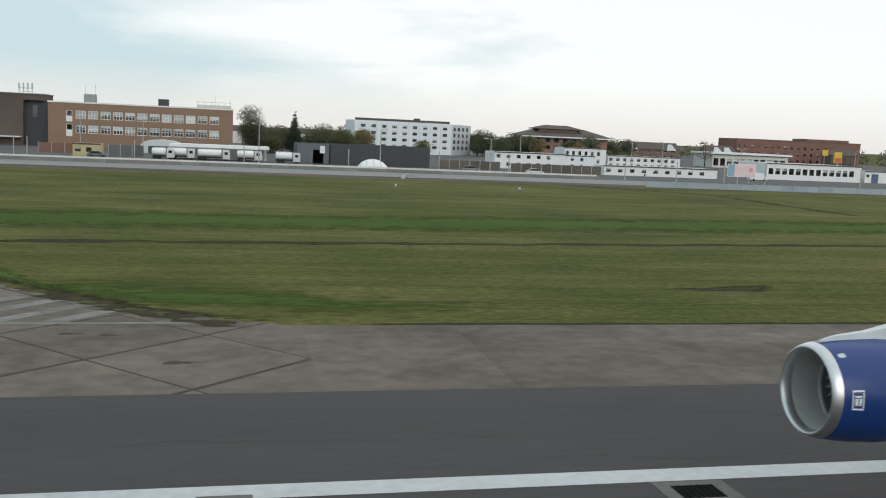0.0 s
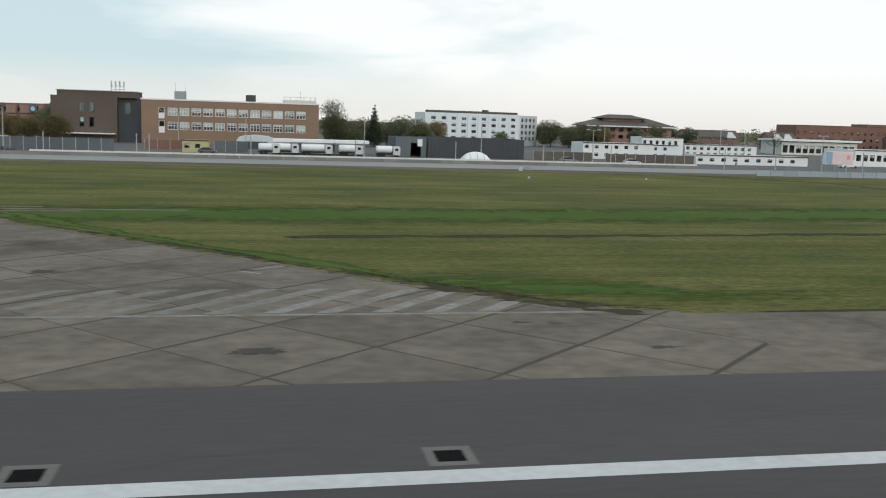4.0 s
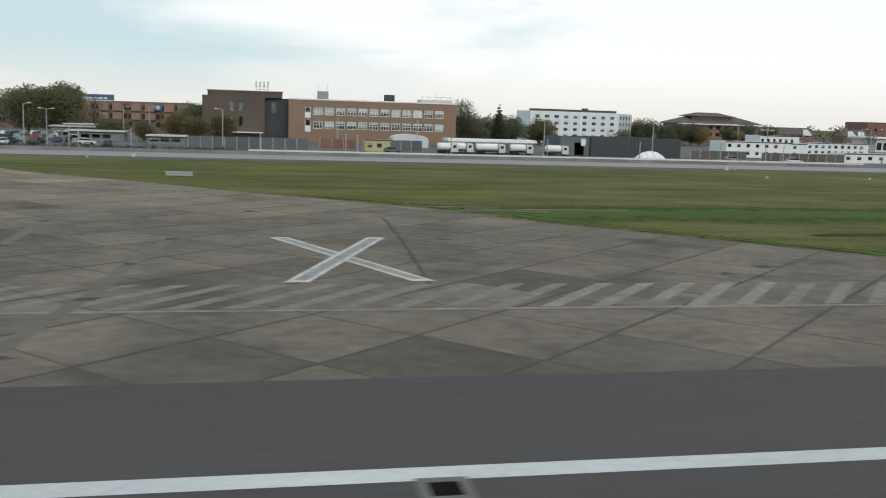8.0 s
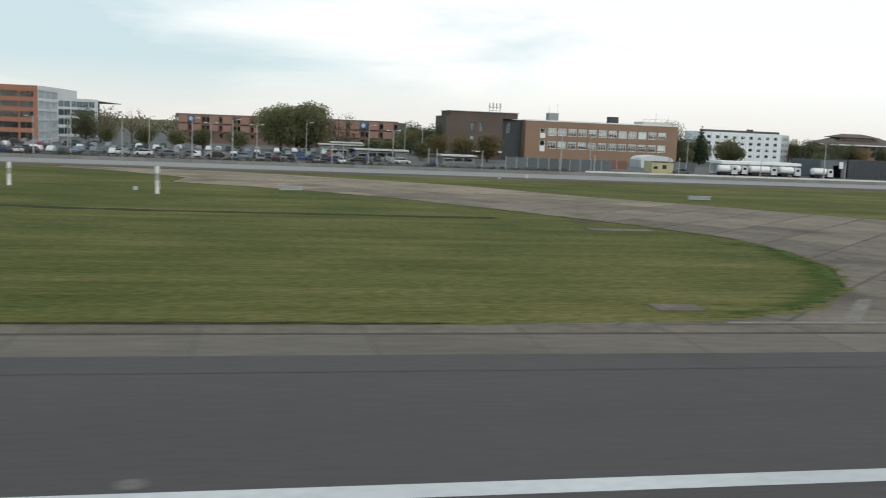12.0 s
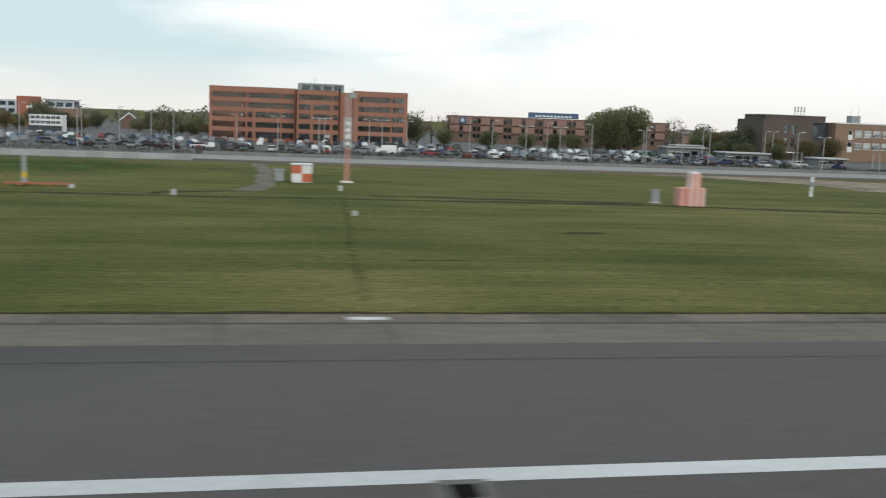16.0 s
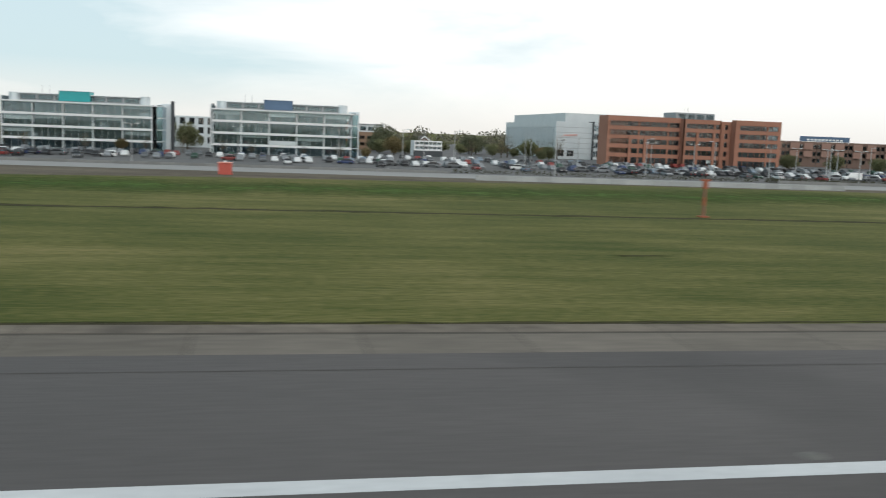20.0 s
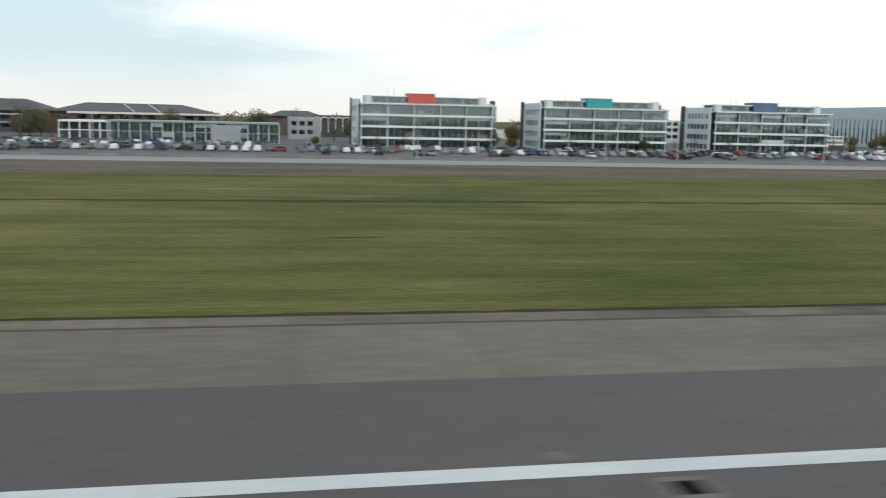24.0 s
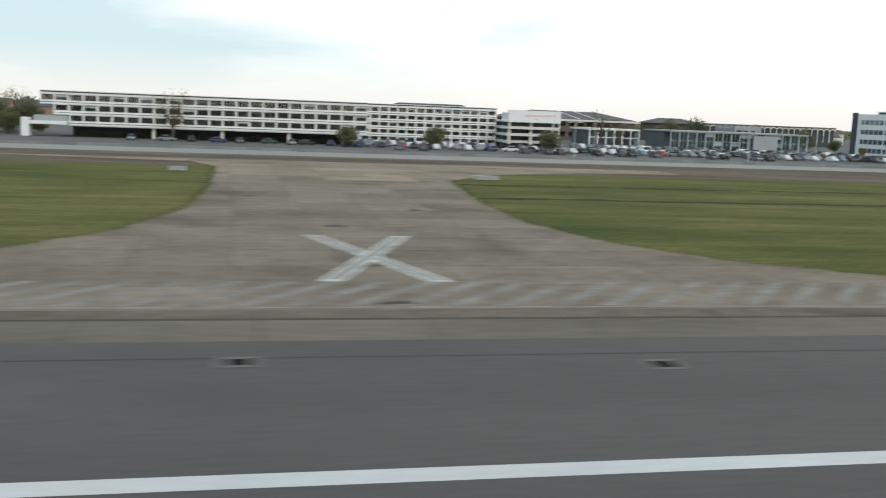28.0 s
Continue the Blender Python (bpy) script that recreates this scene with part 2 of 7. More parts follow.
M_FELT = mat("flat_roof_felt", (0.12, 0.12, 0.12), (0.2, 0.2, 0.19), 0.2, 3, 0.9, 0.1)
M_FRAME = mat("white_window_frame", (0.66, 0.68, 0.69), (0.76, 0.77, 0.77), 0.5, 5, 0.5, 0.0)
M_FRAMED = mat("dark_window_frame", (0.03, 0.03, 0.032), (0.05, 0.05, 0.053), 0.5, 5, 0.5, 0.0)
M_BLIND = mat("window_blind", (0.52, 0.53, 0.52), (0.66, 0.67, 0.65), 0.5, 6, 0.9, 0.0, vary=0.3)
# low base colour gives the room blocks behind windows their unlit look
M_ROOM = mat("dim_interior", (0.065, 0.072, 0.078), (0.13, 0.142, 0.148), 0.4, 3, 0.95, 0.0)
def coated_glass(name, tint, share):
    """Solar glass: part mirrors the sky, the rest lets the room show."""
    m = glass(name, tint)
    n, l = m.node_tree.nodes, m.node_tree.links
    gl = n.new("ShaderNodeBsdfGlossy")
    gl.inputs["Color"].default_value, gl.inputs["Roughness"].default_value = (0.36, 0.60, 0.72, 1), 0.06
    mx = n.new("ShaderNodeMixShader")
    mx.inputs[0].default_value = share
    l.new(n["Principled BSDF"].outputs[0], mx.inputs[1])
    l.new(gl.outputs[0], mx.inputs[2])
    l.new(mx.outputs[0], n["Material Output"].inputs["Surface"])
    return m


def feather(m):
    """The surface thins out unevenly towards the edge of its band."""
    n, l = m.node_tree.nodes, m.node_tree.links
    at = n.new("ShaderNodeAttribute")
    at.attribute_name = "cover"
    g, t = n.new("ShaderNodeNewGeometry"), n.new("ShaderNodeTexNoise")
    mp = n.new("ShaderNodeMapping")
    mp.inputs["Scale"].default_value = (0.35, 1, 1)
    t.inputs["Scale"].default_value, t.inputs["Detail"].default_value = 1.6, 5
    l.new(g.outputs["Position"], mp.inputs["Vector"])
    l.new(mp.outputs[0], t.inputs["Vector"])
    add = n.new("ShaderNodeMath")
    add.operation = "ADD"
    l.new(at.outputs["Fac"], add.inputs[0])
    l.new(t.outputs["Fac"], add.inputs[1])
    r = n.new("ShaderNodeMapRange")
    r.inputs["From Min"].default_value, r.inputs["From Max"].default_value = 0.62, 1.12
    l.new(add.outputs[0], r.inputs["Value"])
    mx, tr = n.new("ShaderNodeMixShader"), n.new("ShaderNodeBsdfTransparent")
    l.new(r.outputs[0], mx.inputs[0])
    l.new(tr.outputs[0], mx.inputs[1])
    l.new(n["Principled BSDF"].outputs[0], mx.inputs[2])
    l.new(mx.outputs[0], n["Material Output"].inputs["Surface"])
    return m


for soft in (M_LUSH, M_RUT):
    feather(soft)
M_GLASS = glass("window_glass", (0.80, 0.88, 0.90))
M_GLASSG = coated_glass("green_glass", (0.70, 0.80, 0.83), 0.10)
M_GLASSS = coated_glass("sky_glass", (0.60, 0.74, 0.78), 0.38)
M_TEAL = mat("teal_panel", (0.02, 0.26, 0.27), (0.03, 0.33, 0.34), 0.4, 4, 0.5, 0.0)
M_REDP = mat("red_panel", (0.43, 0.075, 0.055), (0.52, 0.10, 0.07), 0.4, 4, 0.5, 0.0)
M_BLUEP = mat("blue_panel", (0.07, 0.12, 0.20), (0.09, 0.15, 0.24), 0.4, 4, 0.5, 0.0)
M_ORANGE = mat("orange_paint", (0.50, 0.115, 0.055), (0.60, 0.155, 0.075), 0.6, 6, 0.55, 0.05)
M_PINK = mat("faded_red_paint", (0.62, 0.27, 0.22), (0.72, 0.36, 0.30), 0.6, 6, 0.6, 0.05)
M_PINKB = mat("faded_sign_red", (0.66, 0.42, 0.38), (0.74, 0.52, 0.48), 0.6, 6, 0.6, 0.05)
M_YELLOW = mat("yellow_paint", (0.60, 0.40, 0.05), (0.70, 0.48, 0.07), 0.6, 6, 0.5, 0.05)
M_POLE = mat("galvanised_steel", (0.34, 0.35, 0.35), (0.46, 0.46, 0.45), 1.0, 8, 0.5, 0.05, 0.5)
M_TYRE = mat("tyre_rubber", (0.015, 0.015, 0.015), (0.03, 0.03, 0.03), 2, 10, 0.9, 0.1)
M_BARK = mat("bark", (0.055, 0.045, 0.035), (0.11, 0.09, 0.07), 1, 8, 0.95, 0.4)
M_LEAF = mat("green_leaves", (0.120, 0.134, 0.070), (0.215, 0.212, 0.115), 0.35, 1.5, 0.9, 0.0, vary=0.2)
M_LEAFY = mat("autumn_leaves", (0.145, 0.120, 0.064), (0.245, 0.195, 0.100), 0.35, 1.5, 0.9, 0.0, vary=0.2)
M_LEAFK = mat("dark_olive_leaves", (0.095, 0.108, 0.066), (0.170, 0.175, 0.108), 0.35, 1.5, 0.9, 0.0, vary=0.15)
M_HOTEL = mat("blue_white_plaster", (0.66, 0.72, 0.75), (0.75, 0.79, 0.81), 0.2, 3, 0.75, 0.05)
M_PATCH = mat("patched_surface", (0.045, 0.042, 0.038), (0.085, 0.078, 0.068), 0.8, 4, 0.9, 0.3, spec=0.1)
M_LEAFD = mat("conifer_needles", (0.045, 0.066, 0.046), (0.085, 0.105, 0.068), 0.5, 2, 0.9, 0.0)
M_HEDGE = mat("hedge_leaves", (0.046, 0.052, 0.032), (0.095, 0.088, 0.052), 0.4, 2, 0.9, 0.0)

def translucent(m):
    """Leaves let part of the light through."""
    n, l = m.node_tree.nodes, m.node_tree.links
    b = n["Principled BSDF"]
    b.inputs["Specular IOR Level"].default_value = 0.15
    t, mx = n.new("ShaderNodeBsdfTranslucent"), n.new("ShaderNodeMixShader")
    l.new(b.inputs["Base Color"].links[0].from_socket, t.inputs["Color"])
    mx.inputs[0].default_value = 0.45
    l.new(b.outputs[0], mx.inputs[1])
    l.new(t.outputs[0], mx.inputs[2])
    l.new(mx.outputs[0], n["Material Output"].inputs["Surface"])
    return m


for leafy in (M_LEAF, M_LEAFY, M_LEAFK, M_LEAFD, M_HEDGE):
    translucent(leafy)
# kept dark and cool so the offices look unlit through the glass
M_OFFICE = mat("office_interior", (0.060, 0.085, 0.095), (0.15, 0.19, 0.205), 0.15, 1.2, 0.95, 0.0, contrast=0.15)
M_WOOD = mat("distant_foliage", (0.120, 0.125, 0.092), (0.215, 0.190, 0.135), 0.05, 0.4, 0.95, 0.0)
M_BLUE = mat("nacelle_blue", (0.008, 0.034, 0.150), (0.012, 0.045, 0.185), 0.8, 6, 0.28, 0.0)
M_LIP = mat("polished_lip", (0.56, 0.57, 0.58), (0.68, 0.68, 0.68), 0.8, 6, 0.38, 0.0, 1.0)
M_LINER = mat("inlet_liner", (0.36, 0.35, 0.33), (0.46, 0.45, 0.43), 1.5, 8, 0.6, 0.05)

# ---- mesh helpers ----


def box(bm, x0, x1, y0, y1, z0, z1):
    v = [bm.verts.new(p) for p in ((x0, y0, z0), (x1, y0, z0), (x1, y1, z0), (x0, y1, z0), (x0, y0, z1), (x1, y0, z1), (x1, y1, z1), (x0, y1, z1))]
    for f in ((3, 2, 1, 0), (4, 5, 6, 7), (0, 1, 5, 4), (1, 2, 6, 5), (2, 3, 7, 6), (3, 0, 4, 7)):
        bm.faces.new([v[i] for i in f])


def prism(bm, pts, z0, z1):
    """An upright prism over a polygon of (x, y), anticlockwise."""
    a = [bm.verts.new((x, y, z0)) for x, y in pts]
    b = [bm.verts.new((x, y, z1)) for x, y in pts]
    bm.faces.new(b)
    bm.faces.new(a[::-1])
    for i in range(len(pts)):
        j = (i + 1) % len(pts)
        bm.faces.new((a[i], a[j], b[j], b[i]))


def tube(bm, p0, p1, r0, r1, n=8):
    """A tapered round bar between two points."""
    p0, p1 = Vector(p0), Vector(p1)
    q = (p1 - p0).to_track_quat("Z", "Y")
    a = [bm.verts.new(p0 + q @ Vector((r0 * math.cos(k * math.tau / n), r0 * math.sin(k * math.tau / n), 0))) for k in range(n)]
    b = [bm.verts.new(p1 + q @ Vector((r1 * math.cos(k * math.tau / n), r1 * math.sin(k * math.tau / n), 0))) for k in range(n)]
    bm.faces.new(b)
    bm.faces.new(a[::-1])
    for i in range(n):
        j = (i + 1) % n
        bm.faces.new((a[i], a[j], b[j], b[i]))


def loft(bm, sections):
    """Skin over rings of points with equal counts, capped at both ends."""
    rings = [[bm.verts.new(p) for p in s] for s in sections]
    for a, b in zip(rings, rings[1:]):
        for k in range(len(a)):
            j = (k + 1) % len(a)
            bm.faces.new((a[k], a[j], b[j], b[k]))
    bm.faces.new(rings[0][::-1])
    bm.faces.new(rings[-1])


def mesh_of(name, bm, material, smooth=False):
    me = bpy.data.meshes.new(name)
    if smooth:
        for f in bm.faces:
            f.smooth = True
    bm.to_mesh(me)
    bm.free()
    me.materials.append(material)
    return me


def world_of(ob):
    m = ob.matrix_basis
    return world_of(ob.parent) @ ob.matrix_parent_inverse @ m if ob.parent else m


def part(name, bm, material, parent=None, label="", smooth=False):
    """One mesh object, in the world's places, under a thing or a part."""
    ob = new(name, mesh_of(name, bm, material, smooth) if isinstance(bm, bmesh.types.BMesh) else bm)
    if parent:
        ob.parent = parent
        m = world_of(parent).inverted()
        ob.matrix_parent_inverse = m
    return tagged(ob, label) if label else ob


def child(name, me, parent, m=None):
    """A part on a shared mesh, at a pose within its parent."""
    ob = new(name, me)
    ob.parent = parent
    if m is not None:
        ob.matrix_basis = m
    return ob


def thing(name, at, label, category, group="", kind=""):
    ob = new(name)
    ob.empty_display_size = 0.3
    ob.location = at
    return tagged(ob, label, category, group, kind)


def setting(name, bm, material, label="", category=""):
    return tagged(part(name, bm, material), label, category, kind="structure")


def quick(fill):
    bm = bmesh.new()
    fill(bm)
    return bm


def sheet(pts, z, z0=None):
    bm = bmesh.new()
    if z0 is None:
        bm.faces.new([bm.verts.new((x, y, z)) for x, y in pts])
    else:
        prism(bm, pts, z0, z)
    return bm


# ---- ground, runway, taxiways ----
setting("ground", sheet([(-4500, -2500), (3500, -2500), (3500, 4500), (-4500, 4500)], -0.02), M_GRASS, "rough mown airfield grass with dry yellow patches", "grass")
M_ASPHALTW = mat("warm_asphalt", (0.063, 0.058, 0.057), (0.096, 0.088, 0.086), 0.12, 3.0, 0.8, 0.25, stretch=(0.25, 1.6, 1), stain=((0.052, 0.049, 0.048), 0.05), spec=0.25)
M_STRIP = mat("stained_strip", (0.100, 0.088, 0.075), (0.160, 0.140, 0.118), 0.2, 2.0, 0.9, 0.3, stretch=(0.3, 1, 1), contrast=0.18, vary=0.07, spec=0.2)


def weather(m, older, x0, x1):
    """Along the runway the asphalt passes slowly from the newer to the older, paler lay."""
    n, l = m.node_tree.nodes, m.node_tree.links
    g, s = n.new("ShaderNodeNewGeometry"), n.new("ShaderNodeSeparateXYZ")
    r, hs = n.new("ShaderNodeMapRange"), n.new("ShaderNodeMix")
    hs.data_type, hs.blend_type = "RGBA", "MULTIPLY"
    hs.inputs["B"].default_value = (*older, 1)
    r.inputs["From Min"].default_value, r.inputs["From Max"].default_value = x0, x1
    l.new(g.outputs["Position"], s.inputs[0])
    l.new(s.outputs["X"], r.inputs["Value"])
    l.new(r.outputs[0], hs.inputs["Factor"])
    b = n["Principled BSDF"]
    l.new(b.inputs["Base Color"].links[0].from_socket, hs.inputs["A"])
    l.new(hs.outputs["Result"], b.inputs["Base Color"])


weather(M_ASPHALTW, (0.74, 0.735, 0.745), -200.0, -70.0)
setting("runway", sheet([(-1500, -32), (700, -32), (700, 30.4), (-1500, 30.4)], 0.02, -0.4), M_ASPHALTW, "dark grey asphalt runway with worn seams", "runway")
SHOULDERS = ((-445.0, -85.0, M_ASPHALTW), (-1500.0, -639.5, M_ASPHALTW))
for a, b, paving in SHOULDERS:
    setting("runway_shoulder", sheet([(a, 30.4), (b, 30.4), (b - (5.4 if b > -165 else 0), 35.5), (a, 35.5)], 0.016, -0.4), paving, "asphalt shoulder strip beside the runway", "runway")
setting("shoulder_pavement", sheet([(-1500, 30.4), (700, 30.4), (700, 41.1), (-1500, 41.1)], 0.0, -0.4), M_CONCRETE, "weathered concrete strip between runway and grass", "pavement")

# taxiway pavements: outlines of the concrete
TAXI_EAST = [(3, 41.1), (-4.3, 44.2), (-9.4, 49.1), (-17.5, 57.5), (-26.5, 67), (-36, 77), (-44, 88), (-59, 101), (-75, 116.9), (-90, 130), (-103, 146), (-124, 159), (-140, 167.5), (-168, 170),
             (-168, 165), (-158.5, 160), (-146, 146.5), (-147, 135.5), (-132, 127.5), (-118, 116), (-107, 102), (-97, 88), (-92.2, 78), (-92, 69), (-94, 60), (-99, 51), (-105, 45.3), (-112, 42), (-124, 41.1)]
TAXI_WEST = [(-655, 41.1), (-662, 46), (-673, 50.5), (-681, 56), (-686, 64.4), (-688.7, 76), (-688.8, 91), (-686, 122), (-676, 137), (-660, 146), (-640, 150), (-640, 160), (-760, 160), (-745, 156), (-722, 152), (-717.5, 140), (-716.6, 105), (-717.4, 82), (-721, 67.5), (-727, 57.5), (-737, 48), (-752, 41.1)]
setting("taxiway_east", sheet(TAXI_EAST, 0.004, -0.4), M_CONCRETE, "closed taxiway of stained concrete slabs", "taxiway")
setting("taxiway_west", sheet(TAXI_WEST, 0.004, -0.4), M_CONCRETE, "closed taxiway of worn concrete", "taxiway")
setting("yard", sheet([(-900, 190), (420, 190), (420, 700), (-900, 700)], -0.004), M_YARD, "grey asphalt yards and car parks", "pavement")
setting("perimeter_road", sheet([(-1500, 178), (700, 178), (700, 196), (-1500, 196)], 0.006, -0.3), M_ROAD, "pale grey perimeter road", "road")
setting("verge_strip", sheet([(-1500, 158), (-380, 158), (-300, 168), (700, 168), (700, 178), (-1500, 178)], -0.006, -0.3), M_SOIL, "dark bare verge beside the perimeter road", "soil")
setting("verge_strip_west", sheet([(-1500, 141), (-440, 141), (-380, 158), (-1500, 158)], -0.008, -0.3), M_SOIL, "brown worn verge", "soil")


def strip(x0, x1, y0, y1, z, material, name, label, category):
    return setting(name, sheet([(x0, y0), (x1, y0), (x1, y1), (x0, y1)], z), material, label, category)


strip(-1500, 700, 21.46, 22.33, 0.026, M_LINE, "edge_line", "white runway edge line", "marking")
strip(-112, 0, 41.45, 41.8, 0.010, M_WORN, "holding_line", "thin faded line across the taxiway mouth", "marking")
strip(-742, -668, 41.45, 41.8, 0.010, M_WORN, "holding_line", "thin faded line across the taxiway mouth", "marking")
for y, w, x0, x1 in ((33.0, 0.10, -444, -91), (33.0, 0.10, -1500, -640)):
    strip(x0, x1, y, y + w, 0.024, M_SEAM, "asphalt_seam", "dark seam between asphalt lanes", "seam")
r_crack = random.Random(12)
for i in range(16):
    x, y = r_crack.uniform(-160, 40), r_crack.uniform(16, 27)
    if i < 6:
        x, y = -22 + i * 9.0, 22.9 + i * 1.1
    bm, a, last = bmesh.new(), r_crack.uniform(-0.5, 0.5), None
    for k in range(r_crack.randint(6, 14)):
        w = 0.025 + 0.02 * r_crack.random()
        pair = (bm.verts.new((x, y - w, 0.0235)), bm.verts.new((x, y + w, 0.0235)))
        if last:
            bm.faces.new((last[0], pair[0], pair[1], last[1]))
        last = pair
        a = 0.6 * a + r_crack.uniform(-0.35, 0.35)
        x, y = x + 0.8, min(29.8, y + 0.8 * math.tan(a))
    tagged(part("asphalt_crack", bm, M_SEAM), "fine dark crack in the asphalt", "crack", "cracks in the runway asphalt", "structure")
for x, y, w, d in ((-18, 35, 1.3, 0.55), (-1.8, 34.6, 0.7, 0.3), (-33.5, 51, 0.6, 0.5), (-6.5, 39.5, 0.5, 0.25), (-18.6, 54.1, 0.8, 0.3), (-4.9, 39.2, 0.6, 0.2), (-93.5, 55, 0.5, 0.3), (-102.3, 90.3, 1.6, 1.0), (-48, 66, 0.7, 0.5), (-62, 84, 0.8, 0.7), (-70.7, 34.1, 1.0, 0.5), (-69.0, 44.5, 0.7, 0.6), (-68.4, 54.7, 0.45, 0.5), (-67.0, 65.3, 0.5, 0.5), (-77.0, 61.7, 0.5, 0.5), (-77.3, 75.4, 0.5, 0.7), (-80.3, 46.9, 0.7, 0.5), (-89.8, 65.5, 0.4, 0.5), (-29.6, 53.6, 0.8, 0.6), (-705.4, 71.5, 0.8, 0.8), (-704.8, 53.2, 0.8, 0.7), (-704.7, 42.6, 1.0, 0.5), (-697, 84, 0.8, 0.9), (-712, 95, 0.7, 0.8)):
    r_crack = random.Random(int(x * 7 + y))
    pts = []
    for k in range(22):
        a, grow = k * math.tau / 22, r_crack.uniform(0.5, 1.2) * (1.25 if k % 7 == 0 else 0.95)
        pts.append((x + w * grow * math.cos(a), y + d * grow * math.sin(a)))
    setting("repair_patch", sheet(pts, 0.0135), M_PATCH, "dark irregular patch repair in the concrete", "patch")


for pts in ([(-70.4, 35.0), (-69.2, 44.0)], [(-68.9, 45.2), (-68.5, 54.2)], [(-68.3, 55.3), (-67.2, 64.8)], [(-77.0, 62.4), (-77.3, 74.6)]):
    (xa, ya), (xb, yb) = pts
    setting("patched_trench", sheet([(xa - 0.4, ya), (xa + 0.4, ya), (xb + 0.4, yb), (xb - 0.4, yb)], 0.0122), M_STRIP, "pale filled trench between two covers", "patch")


bm, last = bmesh.new(), None
for k in range(30):
    x, y = -50.7 - 1.6 * (k / 29) ** 1.5 + r_crack.uniform(-0.06, 0.06), 80.0 - 32.0 * k / 29
    w = 0.10 + 0.06 * r_crack.random()
    pair = (bm.verts.new((x - w, y, 0.0098)), bm.verts.new((x + w, y, 0.0098)))
    if last:
        bm.faces.new((last[0], pair[0], pair[1], last[1]))
    last = pair
setting("tar_joint", bm, M_JOINT, "long dark tar-filled joint across the taxiway", "joint")


def hatch(x0, count, edge):
    """Slanting bars of faded paint between the thin line and the taxiway, cut short where the grass comes in."""
    for i in range(count):
        x = x0 + i * 2.5
        top = min(48.0, (75.4 - x) / 1.87) if edge else 48.0
        d = 0.83 * (top - 41.95)
        bm = sheet([(x, 41.95), (x + 1.0, 41.95), (x + 1.0 + d, top), (x + d, top)], 0.011)
        fresh = x > -21 or -50 < x < -36 or x < -600
        tagged(part("hatch_bar", bm, M_WORN if fresh else M_FAINT), "slanting bar of faded white paint" if fresh else "slanting bar of paint worn almost away", "marking", "hatched bars at the taxiway mouth", "structure")


hatch(-105.5, 40, True)
hatch(-735.0, 27, False)


def cross_bar(x0, y0, x1, y1, w, z):
    """One painted bar of a closed-taxiway cross, cut square to the runway at both ends."""
    def quad(a, b, h):
        return sheet([(x0 + a, y0), (x0 + b, y0), (x1 + b, y1), (x1 + a, y1)], h)
    bar = tagged(part("cross_bar", quad(-w / 2, w / 2, z), M_CROSS), "white painted bar of a closed-taxiway cross", "marking", "bars of the painted crosses", "structure")
    for a in (-w / 2, w / 2 - 0.28):
        part("edge_stripe", quad(a, a + 0.28, z + 0.002), M_XMARK, bar, "brighter white edge stripe")
    t = 0.55 / (y1 - y0)
    for k in (0.0, 1.0 - t):
        xa, xb = x0 + (x1 - x0) * k, x0 + (x1 - x0) * (k + t)
        ya, yb = y0 + (y1 - y0) * k, y0 + (y1 - y0) * (k + t)
        part("end_stripe", sheet([(xa - w / 2, ya), (xa + w / 2, ya), (xb + w / 2, yb), (xb - w / 2, yb)], z + 0.003), M_XMARK, bar, "brighter white end stripe")


cross_bar(-52.45, 48.9, -59.85, 66.5, 1.3, 0.013)
cross_bar(-59.25, 48.6, -52.9, 66.6, 1.3, 0.018)
cross_bar(-701.5, 48.0, -707.4, 65.9, 1.3, 0.013)
cross_bar(-707.4, 48.0, -701.1, 65.9, 1.3, 0.018)

for x0, y0, x1, y1 in ((-19.2, 53.9, -17.9, 52.8), (-18.7, 54.0, -17.6, 54.9), (-17.6, 55.0, -16.6, 55.5)):
    setting("painted_dash", sheet([(x0, y0 - 0.13), (x1, y1 - 0.13), (x1, y1 + 0.13), (x0, y0 + 0.13)], 0.0125), M_CROSS, "short crooked dash of worn white paint", "marking")

# ---- building helpers ----
FACADE_MESHES = {}


def pierce(bm, width, height, holes, thick):
    """A plate with rectangular openings through it, standing in x and z, front at y = 0."""
    us = sorted({0.0, width, *(round(h[0], 4) for h in holes), *(round(h[0] + h[2], 4) for h in holes)})
    vs = sorted({0.0, height, *(round(h[1], 4) for h in holes), *(round(h[1] + h[3], 4) for h in holes)})
    vert = {}

    def at(u, v, d):
        k = (round(u, 4), round(v, 4), d)
        if k not in vert:
            vert[k] = bm.verts.new((u, d, v))
        return vert[k]

    def solid(i, j):
        if not (0 <= i < len(us) - 1 and 0 <= j < len(vs) - 1):
            return False
        u, v = (us[i] + us[i + 1]) / 2, (vs[j] + vs[j + 1]) / 2
        return not any(h[0] < u < h[0] + h[2] and h[1] < v < h[1] + h[3] for h in holes)

    for i in range(len(us) - 1):
        for j in range(len(vs) - 1):
            if not solid(i, j):
                continue
            a, b, c, d = us[i], us[i + 1], vs[j], vs[j + 1]
            bm.faces.new((at(a, c, 0), at(b, c, 0), at(b, d, 0), at(a, d, 0)))
            bm.faces.new((at(a, d, thick), at(b, d, thick), at(b, c, thick), at(a, c, thick)))
            for p, q, (k, l) in (((a, c), (a, d), (i - 1, j)), ((b, d), (b, c), (i + 1, j)), ((b, c), (a, c), (i, j - 1)), ((a, d), (b, d), (i, j + 1))):
                if not solid(k, l):
                    bm.faces.new((at(*p, 0), at(*q, 0), at(*q, thick), at(*p, thick)))


